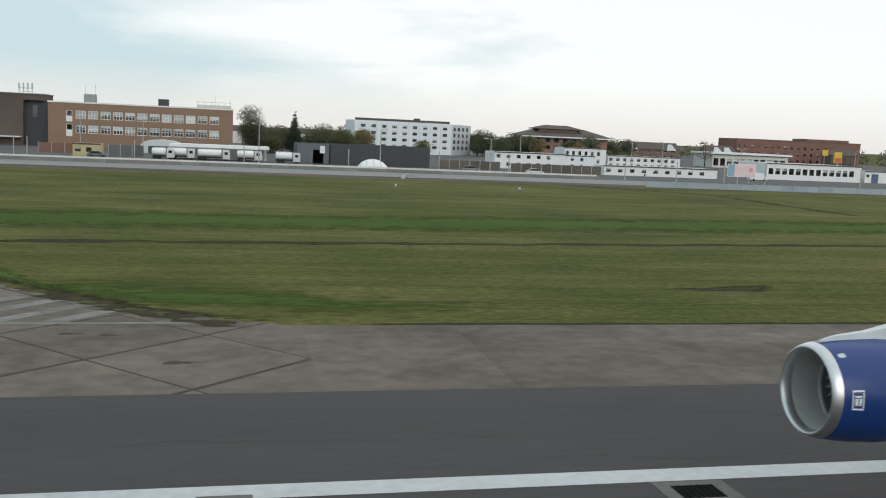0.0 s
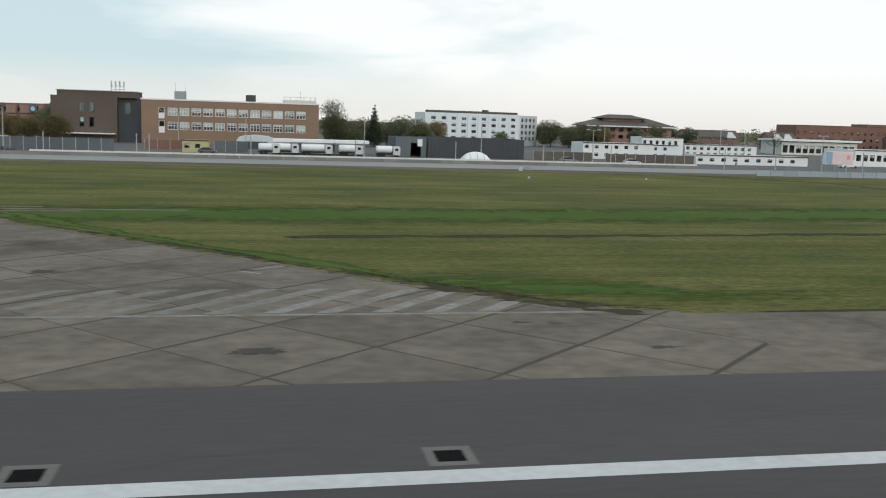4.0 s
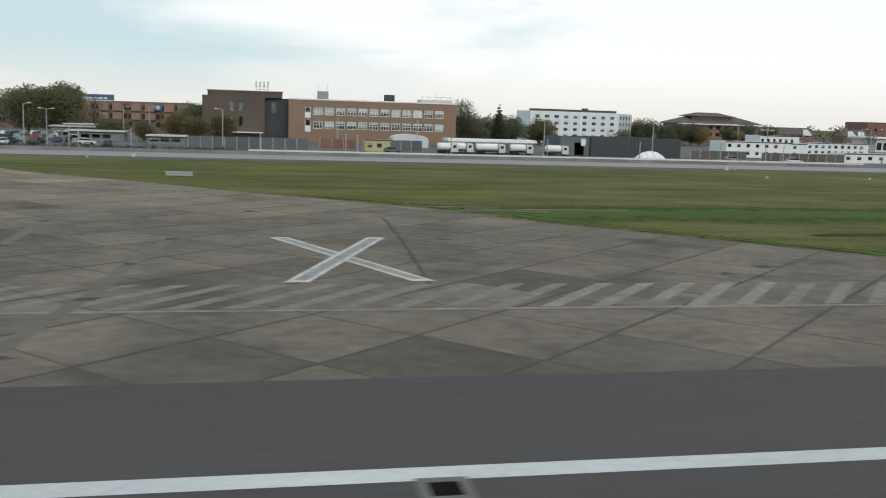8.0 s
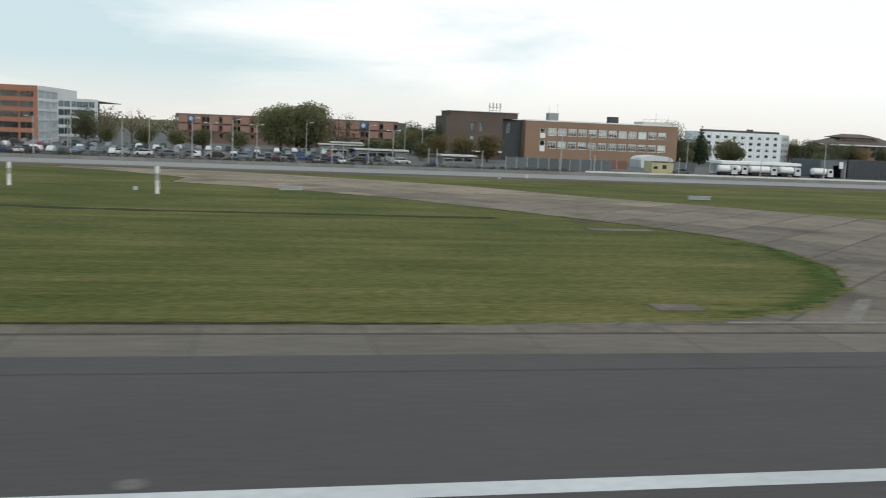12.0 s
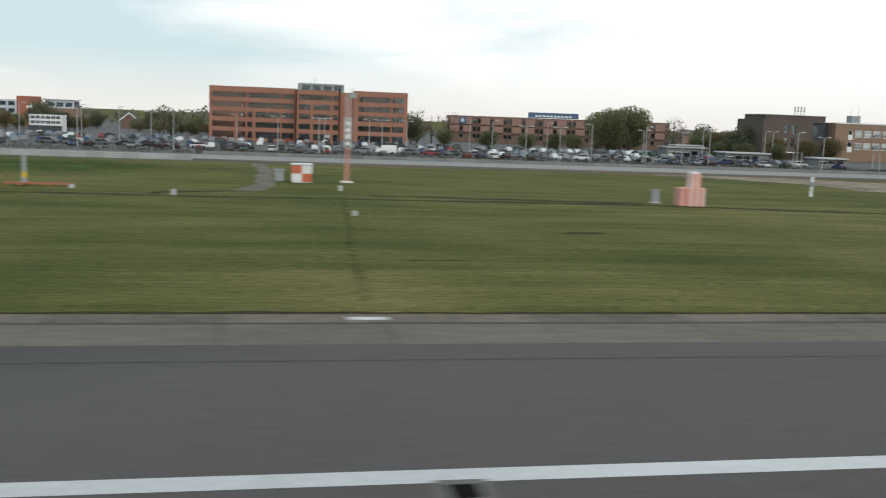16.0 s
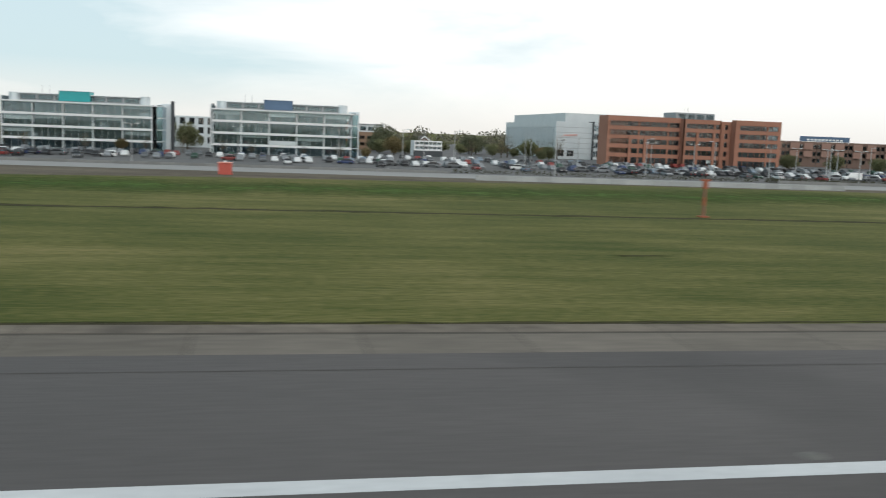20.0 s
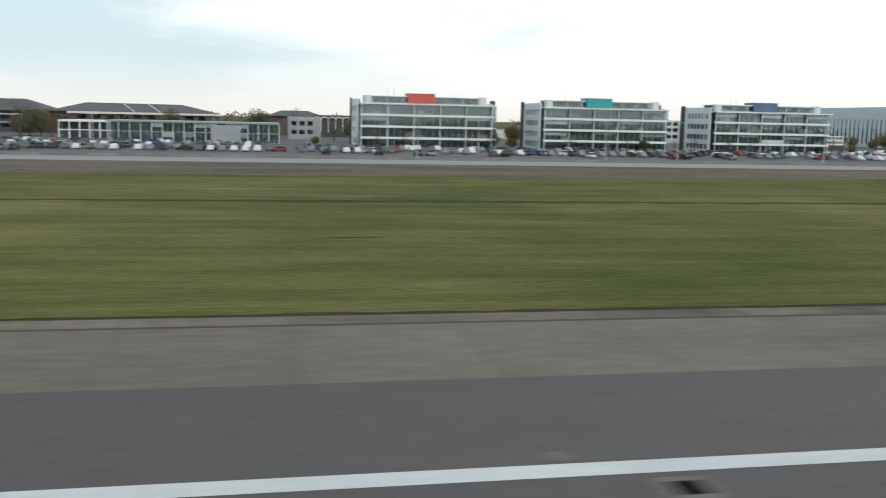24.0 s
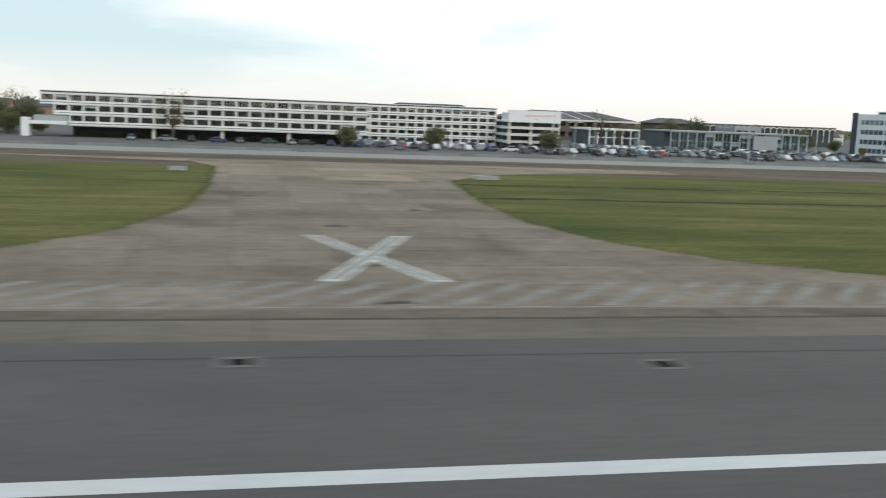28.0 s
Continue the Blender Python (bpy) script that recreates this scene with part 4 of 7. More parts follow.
def glass_office(x0, accent, accent_label, sign, fin):
    root = thing("glass_office", (x0 + 20, 292, 0), "four-storey glass office with white floor bands and " + accent_label, "building", "glass office blocks in a row")
    W, y0, top = 40.3, 281.0, 13.2
    floors = (2.75, 6.15, 9.6)
    for z in floors:
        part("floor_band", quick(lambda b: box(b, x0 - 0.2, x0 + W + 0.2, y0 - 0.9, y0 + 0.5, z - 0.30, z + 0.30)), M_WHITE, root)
        part("storey_floor", quick(lambda b: box(b, x0 + 0.3, x0 + W - 0.1, y0 + 0.5, y0 + 15.9, z - 0.28, z + 0.28)), M_OFFICE, root)
    part("ceiling_slab", quick(lambda b: box(b, x0 + 0.3, x0 + W - 0.1, y0 + 0.6, y0 + 15.9, top - 0.5, top - 0.405)), M_OFFICE, root)
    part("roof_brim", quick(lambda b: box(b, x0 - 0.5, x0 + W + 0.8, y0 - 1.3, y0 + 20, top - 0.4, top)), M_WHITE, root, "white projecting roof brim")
    for i in range(6):
        x = x0 + i * W / 5
        part("column", quick(lambda b: tube(b, (x, y0 - 0.4, 0), (x, y0 - 0.4, top - 0.4), 0.19, 0.19, 10)), M_PALE, root)
    for i in range(5):
        for j, (za, zb) in enumerate(((0.1, 2.44), (3.06, 5.84), (6.46, 9.29), (9.91, 12.78))):
            window(root, corner(x0, y0, 0), i * W / 5 + 0.3, za, W / 5 - 0.6, zb - za, 4, 1, M_PALE, M_GLASSG, blind=rng.choice((None, None, None, 0.3, 0.5)) if j else None, recess=0.5, bar=0.06, name="glazing")
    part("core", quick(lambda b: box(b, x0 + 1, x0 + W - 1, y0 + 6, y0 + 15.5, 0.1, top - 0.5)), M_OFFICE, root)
    for z in floors:
        for i in range(14):
            u = x0 + 0.8 + i * (W - 1.6) / 14
            if rng.random() < 0.75:
                hgt = rng.uniform(0.7, 1.5)
                part("desk_row", quick(lambda b: box(b, u, u + (W - 2.0) / 14 * rng.uniform(0.6, 1.0), y0 + 1.3, y0 + 2.0, z + 0.31, z + 0.3 + hgt)), M_DARK if rng.random() < 0.7 else M_GREY, root)
    part("rear_wall", quick(lambda b: box(b, x0, x0 + W, y0 + 19, y0 + 19.4, 0, top - 0.4)), M_PALE, root)
    # east side: green glazing, then a pale stair wing and a tall dark fin at the back
    part("wing_core", quick(lambda b: box(b, x0 + W + 0.9, x0 + W + 1.9, y0 + 5, y0 + 15, 0, 13.4)), M_OFFICE, root)
    for z in (*floors, 13.0):
        part("wing_band", quick(lambda b: box(b, x0 + W + 0.85, x0 + W + 2.55, y0 + 3.9, y0 + 15.4, z - 0.14, z + 0.14)), M_PALE, root)
    for za, zb in ((0.2, 2.6), (2.9, 6.0), (6.3, 9.45), (9.75, 12.85)):
        part("wing_glazing", quick(lambda b: box(b, x0 + W + 0.9, x0 + W + 2.4, y0 + 4.0, y0 + 4.12, za, zb)), M_GLASSS, root)
        part("wing_glazing", quick(lambda b: box(b, x0 + W + 2.4, x0 + W + 2.5, y0 + 4.1, y0 + 15.2, za, zb)), M_GLASSS, root)
    part("stair_wing", quick(lambda b: box(b, x0 + W + 0.9, x0 + W + 4.0, y0 + 15.4, y0 + 18.6, 0, 14.0)), M_HOTEL, root, "pale blue-grey stair wing")
    if fin:
        part("dark_fin", quick(lambda b: box(b, x0 + W + 4.0, x0 + W + 4.6, y0 + 14.6, y0 + 19.6, 0, 14.9)), M_DARK, root, "tall dark end fin")
    # west side: pale wall with window bands, dark fin at the back
    part("west_wing", quick(lambda b: box(b, x0 - 0.45, x0 - 0.1, y0 + 2, y0 + 20, 0, 14.2)), M_OFFICE, root)
    banded(root, corner(x0 - 0.9, y0 + 20.6, 0, -90), 18.6, 14.4, ((0.8, 1.7), (3.9, 1.7), (7.3, 1.7), (10.7, 1.7)), 2.6, M_WHITE, M_PALE, M_GLASSG)
    part("dark_fin", quick(lambda b: box(b, x0 - 1.3, x0 - 0.7, y0 + 20.7, y0 + 23.2, 0, 14.9)), M_DARK, root)
    # set-back top floor with a flat brim
    facade(root, corner(x0 + 3, y0 + 4, top), 34, 2.0, [(1 + i * 4.7, 0.4, 4.1, 1.25) for i in range(7)], M_GREY, name="top_floor_wall")
    for i in range(7):
        window(root, corner(x0 + 3, y0 + 4, top), 1 + i * 4.7, 0.4, 4.1, 1.25, 3, 1, M_FRAMED, M_GLASSG)
    part("top_floor", quick(lambda b: box(b, x0 + 3.2, x0 + 36.8, y0 + 6, y0 + 15, top, top + 2.0)), M_ROOM, root)
    part("top_brim", quick(lambda b: box(b, x0 + 2.4, x0 + 37.6, y0 + 3.0, y0 + 15.5, top + 2.0, top + 2.22)), M_WHITE, root)
    part("accent_box", quick(lambda b: box(b, x0 + 14.6, x0 + 23.0, y0 + 2.4, y0 + 9, top + 0.2, top + 3.0)), accent, root, accent_label)
    part("accent_cap", quick(lambda b: box(b, x0 + 14.4, x0 + 23.2, y0 + 2.2, y0 + 9.2, top + 3.0, top + 3.12)), M_PALE, root)
    for u, v, h in ((1.0, 3.6, 2.2), (36.6, 39.4, 2.4)):
        part("roof_plant", quick(lambda b: tube(b, (x0 + (u + v) / 2, y0 + 4, top), (x0 + (u + v) / 2, y0 + 4, top + h), 1.4, 1.4, 16)), M_PALE, root, "round pale roof tank")
    for dx in (9.0, 11.0):
        part("aerial", quick(lambda b: tube(b, (x0 + dx, y0 + 8, top + 2.2), (x0 + dx, y0 + 8, top + 4.6), 0.06, 0.04, 6)), M_POLE, root)
    if sign:
        part("entrance_sign", quick(lambda b: box(b, x0 + 16.2, x0 + 23.9, y0 - 1.02, y0 - 0.91, 3.1, 4.3)), M_PALE, root, "pale blue entrance sign board")


glass_office(-500.4, M_REDP, "red rooftop panel", False, True)
glass_office(-443.2, M_TEAL, "teal rooftop panel", False, True)
glass_office(-385.8, M_BLUEP, "blue-grey rooftop panel", True, False)

# block between the glass offices
link = thing("rear_office", (-392, 352, 0), "cream rear office block with tall openings", "building")
holes = [(1.5 + i * 3.2, z, 1.8, 2.2) for i in range(5) for z in (1.5, 5.0, 8.2)]
shell(link, -405, -384, 345, 360, 11.0, M_PALE, holes)
for a in holes:
    window(link, corner(-405, 345, 0), *a, 2, 1, M_FRAMED)
for x0, x1, h in ((-520, -508, 8.5),):
    shed = thing("rear_block", ((x0 + x1) / 2, 365, 0), "grey rear office block", "building")
    holes = [(1 + i * 3, z, 2, 1.6) for i in range(int((x1 - x0 - 1) / 3)) for z in (2, 5.2)]
    shell(shed, x0, x1, 355, 372, h, M_GREY, holes)
    for a in holes:
        window(shed, corner(x0, 355, 0), *a, 2, 1, M_FRAMED)

# ---- red panelled office with a beige neighbour ----
panel = thing("red_panel_office", (-335, 405, 0), "office block with a tall red end panel", "building")
plinth(panel, -340.5, -331.3, 399.6, 400.4, 0, 11.9, M_BRICKO, "red_panel", "tall orange-red panel")
part("panel_mark", quick(lambda b: [prism(b, [(-336.8, 399.45), (-334.0, 399.45), (-334.0, 399.58), (-336.8, 399.58)], 7.2, 8.2), prism(b, [(-335.6, 399.45), (-334.4, 399.45), (-334.4, 399.58), (-335.6, 399.58)], 8.2, 9.2), tube(b, (-335.2, 399.58, 7.6), (-335.2, 399.4, 7.6), 0.9, 0.9, 14)]), M_WHITE, panel, "white emblem shape")
holes = [(0.8 + i * 3.3, z, 2.2, 1.3) for i in range(3) for z in (1.8, 4.6)]
shell(panel, -331, -319.4, 402, 418, 7.6, M_BRICK, holes)
for a in holes:
    window(panel, corner(-331, 402, 0), *a, 2, 1, M_FRAMED)
holes = [(0.8 + i * 3.4, 0.6, 2.6, 1.7) for i in range(3)]
facade(panel, corner(-330.6, 404, 7.6), 11.0, 3.2, holes, M_PALE, name="upper_wall")
for a in holes:
    window(panel, corner(-330.6, 404, 7.6), *a, 2, 1, M_FRAMED, M_GLASSG)
plinth(panel, -330.4, -319.8, 404.4, 416, 7.7, 10.6, M_ROOM, "upper_core")
plinth(panel, -331.0, -319.2, 403.4, 416.6, 10.8, 11.1, M_GREY, "upper_roof")
holes = [(1 + i * 3.2, z, 2.4, 1.6) for i in range(3) for z in (2.2, 5.2, 8.0)]
shell(panel, -352, -341, 403, 418, 10.4, M_PALE, holes)
for a in holes:
    window(panel, corner(-352, 403, 0), *a, 2, 1, M_FRAMED, M_GLASSG)
store = thing("portable_office", (-313.5, 331, 0), "low white modular office with a row of windows", "building")
holes = [(0.35 + i * 1.6, z, 1.35, 1.05) for i in range(6) for z in (2.5, 4.1)]
shell(store, -318.5, -308.5, 327, 335, 5.5, M_WHITE, holes)
for k, a in enumerate(holes):
    window(store, corner(-318.5, 327, 0), *a, 2, 1, M_FRAME, M_GLASSG)
# dark-coloured slab put in for the shadow below the white storeys
plinth(store, -318.7, -308.3, 326.4, 326.9, 0, 2.0, M_DARK, "dark_base", "dark slab standing in for the shadow under the block")
gable = thing("small_gabled_house", (-299.6, 420, 0), "small brick house with white bargeboards on its gable", "house")
bm = bmesh.new()
loft(bm, [[(-302.9, y, 0), (-296.3, y, 0), (-296.3, y, 3.6), (-299.6, y, 6.3), (-302.9, y, 3.6)] for y in (414.2, 426)])
part("wall", bm, M_BRICKQ, gable)
for sx in (-1, 1):
    bm = bmesh.new()
    loft(bm, [[(-299.6, y, 6.4), (-299.6, y, 6.75), (-299.6 + sx * 4.1, y, 3.45), (-299.6 + sx * 4.0, y, 3.1)] for y in (414.0, 426.3)])
    part("roof_slope", bm, M_ROOFB, gable)
    bm = bmesh.new()
    loft(bm, [[(-299.6, y, 6.35), (-299.6, y, 6.95), (-299.6 + sx * 4.3, y, 3.5), (-299.6 + sx * 4.2, y, 2.95)] for y in (413.7, 413.98)])
    part("bargeboard", bm, M_WHITE, gable, "white bargeboard")

# ---- brick hall with hipped roof, glazed hall beside it ----
hall = thing("hipped_hall", (-573, 356, 0), "brown brick hall under a grey hipped roof", "building")
hm = Matrix.Translation((-600.5, 370.5, 0)) @ Matrix.Rotation(radians(24), 4, "Z")
holes = [(3 + i * 5.2, 5.9, 3.2, 1.7) for i in range(10)] + [(3 + i * 5.2, 1.4, 3.2, 2.2) for i in range(10)]
facade(hall, hm, 58, 8.7, holes, M_BRICKD)
for a in holes:
    window(hall, hm, *a, 2, 1, M_FRAMED)
west = hm @ Matrix.Translation((0, 30, 0)) @ Matrix.Rotation(radians(-90), 4, "Z")
holes = [(3 + i * 5.2, z, 3.2, 1.7) for i in range(5) for z in (5.9, 2.0)]
facade(hall, west, 29.6, 8.7, holes, M_BRICKD)
for a in holes:
    window(hall, west, *a, 2, 1, M_FRAMED)
part("core", quick(lambda b: box(b, 4, 54, 4, 27, 0.1, 8.4)), M_ROOM, hall).matrix_basis = hm
hip_roof(hall, 0, 58, 0, 30, 8.8, 12.2, 10, M_ROOF, 0.8).matrix_basis = hm
for x in (24, 34):
    part("roof_seam", quick(lambda b: tube(b, (x, -0.8, 8.95), (x, 15, 12.3), 0.16, 0.16, 6)), M_WHITE, hall).matrix_basis = hm
part("fascia", quick(lambda b: box(b, -0.9, 58.9, -1.0, -0.85, 7.9, 8.7)), M_CREAM, hall).matrix_basis = hm

porch = thing("glazed_porch", (-585, 330, 0), "white-framed two-storey glazed entrance", "building")
plinth(porch, -594.6, -575.2, 322, 344, 5.3, 5.9, M_WHITE, "roof_slab")
for i in range(7):
    x = -594.4 + i * 3.17
    plinth(porch, x - 0.18, x + 0.18, 322, 322.4, 0, 5.3, M_WHITE, "column")
plinth(porch, -594.4, -575.4, 322.05, 322.3, 2.55, 2.85, M_WHITE, "rail")
for i in range(6):
    for z in (0.1, 2.9):
        window(porch, corner(-594.2, 322.6, 0), i * 3.17 + 0.1, z, 2.95, 2.35, 1, 1, M_FRAMED, M_GLASS, bar=0.05)
plinth(porch, -594, -575.6, 326, 343, 0.1, 5.2, M_ROOM, "core")
green = thing("glass_hall", (-550, 306, 0), "long low green glass hall with pale posts", "building")
plinth(green, -575.5, -524.2, 295, 318, 5.9, 6.4, M_GREY, "roof")
for i in range(17):
    x = -575.2 + i * 3.18
    plinth(green, x - 0.1, x + 0.1, 295.3, 295.6, 0, 5.9, M_PALE, "post")
for i in range(16):
    for z in (0.1, 3.1):
        window(green, corner(-575.2, 295.7, 0), i * 3.18 + 0.12, z, 2.94, 2.75 if z > 1 else 2.9, 2, 1, M_PALE, M_GLASSG, blind=rng.choice((None, None, 0.5)), bar=0.06)
plinth(green, -575, -524.5, 301, 317, 0.1, 5.8, M_ROOM, "core")
plinth(green, -545, -536, 294.9, 295.2, 0.0, 5.4, M_GREY, "pale_bay")
far_hip = thing("rear_hipped_house", (-515, 428, 0), "dark rear building with hipped roof", "building")
shell(far_hip, -527, -504, 420, 436, 8.4, M_BRICKD)
hip_roof(far_hip, -527.5, -503.5, 419, 437, 8.6, 11.0, 6, M_ROOF)
arch = thing("arcaded_block", (-480, 415, 0), "dark block with a scalloped white roof edge", "building")
shell(arch, -508, -440, 407, 425, 8.6, M_DARK)
bm = bmesh.new()
for i in range(22):
    x = -508 + i * 3.1
    for k in range(6):
        a0, a1 = math.pi * k / 6, math.pi * (k + 1) / 6
        tube(bm, (x + 1.55 - 1.45 * math.cos(a0), 406.3, 7.6 + 0.9 * math.sin(a0)), (x + 1.55 - 1.45 * math.cos(a1), 406.3, 7.6 + 0.9 * math.sin(a1)), 0.3, 0.3, 5)
    tube(bm, (x, 406.3, 2.0), (x, 406.3, 7.6), 0.2, 0.2, 5)
part("scalloped_edge", bm, M_CREAM, arch, "white arches along the roof edge")
plinth(arch, -508.5, -439.5, 406.2, 407, 8.5, 9.3, M_ROOFB, "roof_edge")

# ---- long white hotel ----
long_hotel = thing("long_white_hotel", (-724, 250, 0), "long white concrete hotel with dark recessed window bands on columns", "building")


def banded_white(root, x0, x1, y0, rows, bay, z_under):
    """White floor bands with a window between thin fins in each bay."""
    n = round((x1 - x0) / bay)
    step = (x1 - x0) / n
    top = rows[-1][0] + rows[-1][1] + 0.55
    facade(root, corner(x0, y0, z_under), x1 - x0, top - z_under, [(i * step + 0.28, z - z_under, step - 0.56, h) for i in range(n) for z, h in rows], M_CREAM, 0.45)
    for i in range(n):
        for z, h in rows:
            window(root, corner(x0, y0, 0), i * step + 0.28, z, step - 0.56, h, 2, 1, M_FRAMED, M_GLASS, blind=rng.choice((None, None, None, None, 0.4)), recess=0.32, bar=0.07)
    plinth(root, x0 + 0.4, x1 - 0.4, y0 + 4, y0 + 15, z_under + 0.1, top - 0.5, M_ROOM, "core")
    plinth(root, x0, x1, y0 + 0.45, y0 + 16, top - 0.5, top - 0.3, M_FELT, "roof")
    plinth(root, x0, x1, y0 + 0.45, y0 + 16, z_under, z_under + 0.1, M_CREAM, "floor_slab")
    for x in (x0, x1 - 0.4):
        plinth(root, x, x + 0.4, y0 + 0.45, y0 + 16, z_under + 0.1, top - 0.5, M_WHITE, "end_wall")
    for z, h in rows:
        plinth(root, x0 - 0.1, x1 + 0.1, y0 - 0.25, y0 - 0.01, z - 0.98, z - 0.60, M_WHITE, "floor_band")
        # thin dark strip draws the shadow line between the two white bands
        plinth(root, x0 - 0.05, x1 + 0.05, y0 - 0.10, y0 - 0.01, z - 0.60, z - 0.46, M_FRAMED, "shadow_joint")
        plinth(root, x0 - 0.1, x1 + 0.1, y0 - 0.18, y0 - 0.01, z - 0.46, z - 0.06, M_WHITE, "window_ledge")
    plinth(root, x0 - 0.1, x1 + 0.1, y0 - 0.18, y0 - 0.01, top - 0.46, top - 0.12, M_WHITE, "roof_band")
    plinth(root, x0 - 0.05, x1 + 0.05, y0 - 0.02, y0 + 0.40, top, top + 0.30, M_FRAMED, "roof_joint", "dark recessed joint under the roof edge")
    plinth(root, x0 - 0.15, x1 + 0.15, y0 - 0.20, y0 + 0.60, top + 0.30, top + 0.48, M_WHITE, "roof_edge", "thin white roof edge")


banded_white(long_hotel, -756.5, -684.2, 240, ((3.8, 1.3), (6.25, 1.3), (8.7, 1.3)), 3.27, 2.6)
banded_white(long_hotel, -763.0, -756.6, 240.3, ((8.75, 1.25),), 3.2, 7.7)
banded_white(long_hotel, -760.0, -756.6, 240.2, ((6.3, 1.25),), 3.4, 5.2)
for i in range(4):
    x = -737 + i * 16.5
    part("column", quick(lambda b: box(b, x - 0.4, x + 0.4, 241, 242, 0, 2.6)), M_CREAM, long_hotel)
# the shade beneath the raised floors is put into this wall's dark colour
plinth(long_hotel, -757, -686, 247, 256, 0, 2.6, M_DARK, "undercroft_wall", "back wall coloured dark for the undercroft's shade")
plinth(long_hotel, -765.2, -756.7, 238, 246, 2.9, 3.7, M_WHITE, "entrance_canopy")
plinth(long_hotel, -764.6, -756.8, 240, 246, 3.7, 5.0, M_GREY, "canopy_upstand")
plinth(long_hotel, -767.0, -765.2, 238, 241, 0, 4.4, M_WHITE, "canopy_pier")
rear = thing("rear_hotel_wing", (-662, 270, 0), "five-storey white hotel wing with window bands", "building")
banded_white(rear, -683.6, -644.6, 262, ((1.0, 1.15), (3.0, 1.15), (5.0, 1.15), (7.0, 1.15), (9.0, 1.1)), 2.6, 0.1)
sign_block = thing("hotel_entrance_block", (-636, 258, 0), "white entrance block with stacked balconies and sign panel", "building")
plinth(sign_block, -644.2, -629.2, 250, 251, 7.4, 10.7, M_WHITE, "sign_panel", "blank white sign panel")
part("sign_bars", quick(lambda b: [box(b, -639.4 + i * 1.0, -638.75 + i * 1.0, 249.9, 249.98, 9.0 + 0.03 * i, 9.5 + 0.03 * i) for i in range(9)] + [box(b, -636.8, -635.9, 249.9, 249.98, 8.2, 8.5)]), M_PINKB, sign_block, "red sign bars")
for z, y in ((1.6, 253.5), (3.6, 251.6), (5.5, 250.6)):
    plinth(sign_block, -644.2, -629.4, y, 290, z, z + 0.75, M_CREAM, "balcony_slab")
    plinth(sign_block, -644.0, -629.6, y + 2.2, y + 2.4, z + 0.76, z + 1.9, M_FRAMED, "dark_glazing")
for x in (-643.2, -637, -630.6):
    plinth(sign_block, x - 0.4, x + 0.4, 252.2, 253, 0, 7.4, M_CREAM, "column")
plinth(sign_block, -643.5, -629.8, 256.5, 289, 0.1, 7.3, M_ROOM, "core")
plinth(sign_block, -644.2, -629.4, 251.1, 290.5, 7.4, 7.8, M_CREAM, "roof_slab")
plinth(sign_block, -630.2, -629.4, 251.1, 290.5, 7.8, 10.6, M_WHITE, "side_parapet")
plinth(sign_block, -629.38, -629.2, 253.6, 290.5, 0.1, 10.6, M_GREY, "side_wall")
for z0, z1 in ((0.7, 2.1), (2.45, 3.85), (4.2, 5.6), (5.95, 7.3), (7.6, 8.95), (9.2, 10.68)):
    plinth(sign_block, -629.2, -628.95, 251.2, 290.8, z0, z1, M_WHITE, "side_band", "white band along the side wall")
mid = thing("hipped_hotel_wing", (-637, 405, 0), "rear hotel wing with dark hipped roof", "building")
holes = [(2 + i * 5, z, 3.4, 1.5) for i in range(9) for z in (1.8, 5.0)]
shell(mid, -663, -613, 396, 420, 8.6, M_DARK, holes)
for z in (3.55, 6.75):
    plinth(mid, -640, -613.2, 395.6, 395.98, z, z + 0.5, M_PALE if z > 6 else M_GREY, "floor_band", "pale floor band")
for a in holes:
    window(mid, corner(-663, 396, 0), *a, 2, 1, M_FRAMED, M_GLASSG)
hip_roof(mid, -664, -612, 395, 421, 8.6, 13.2, 12, M_ROOF, 0.8)
stub = thing("white_stair_block", (-624, 306, 0), "small white stair block with four windows", "building")
holes = [(0.6 + i * 4.4, z, 3.6, 1.5) for i in range(2) for z in (5.6, 8.0)]
shell(stub, -630, -620.4, 302, 312, 10.2, M_WHITE, holes)
plinth(stub, -630.3, -620.1, 301.4, 301.9, 0, 4.9, M_DARK, "dark_base", "plain dark slab across the ground floor")
for a in holes:
    window(stub, corner(-630, 302, 0), *a, 2, 1, M_FRAMED)

# ---- low works buildings on the east side ----


def low_block(x0, x1, y0, y1, h, wall, label, rows, step, w, frame_mat=None, roof=None):
    root = thing("low_building", ((x0 + x1) / 2, (y0 + y1) / 2, 0), label, "building")
    holes = [(0.5 + i * step, v, w, hh) for i in range(int((x1 - x0 - 0.8) / step)) for v, hh in rows]
    shell(root, x0, x1, y0, y1, h, wall, holes, roof=roof, thick=0.25)
    for a in holes:
        window(root, corner(x0, y0, 0), *a, 2, 1, frame_mat or M_FRAMED, blind=rng.choice((None, 0.4)))
    plinth(root, x0 - 0.15, x1 + 0.15, y0 - 0.15, y0 - 0.01, h - 0.25, h + 0.05, M_ROOFB, "eaves_board")
    return root


low_block(69.5, 90, 246, 256, 4.5, M_WHITE, "white two-storey works office with small windows", ((0.8, 0.9), (2.9, 0.9)), 2.9, 1.1)
low_block(106.3, 121, 292, 302, 6.0, M_WHITE, "taller white works block with dark windows", ((1.2, 1.2), (3.6, 1.3)), 2.2, 1.0)
low_block(121.7, 148, 292, 300, 4.0, M_WHITE, "white prefabricated offices stacked two high", ((0.4, 0.9), (2.2, 1.0)), 2.5, 1.2)
low_block(91, 105, 262, 270, 4.0, M_HOTEL, "pale blue-white site cabins stacked two high", ((0.4, 0.9), (2.4, 0.9)), 3.0, 1.0)
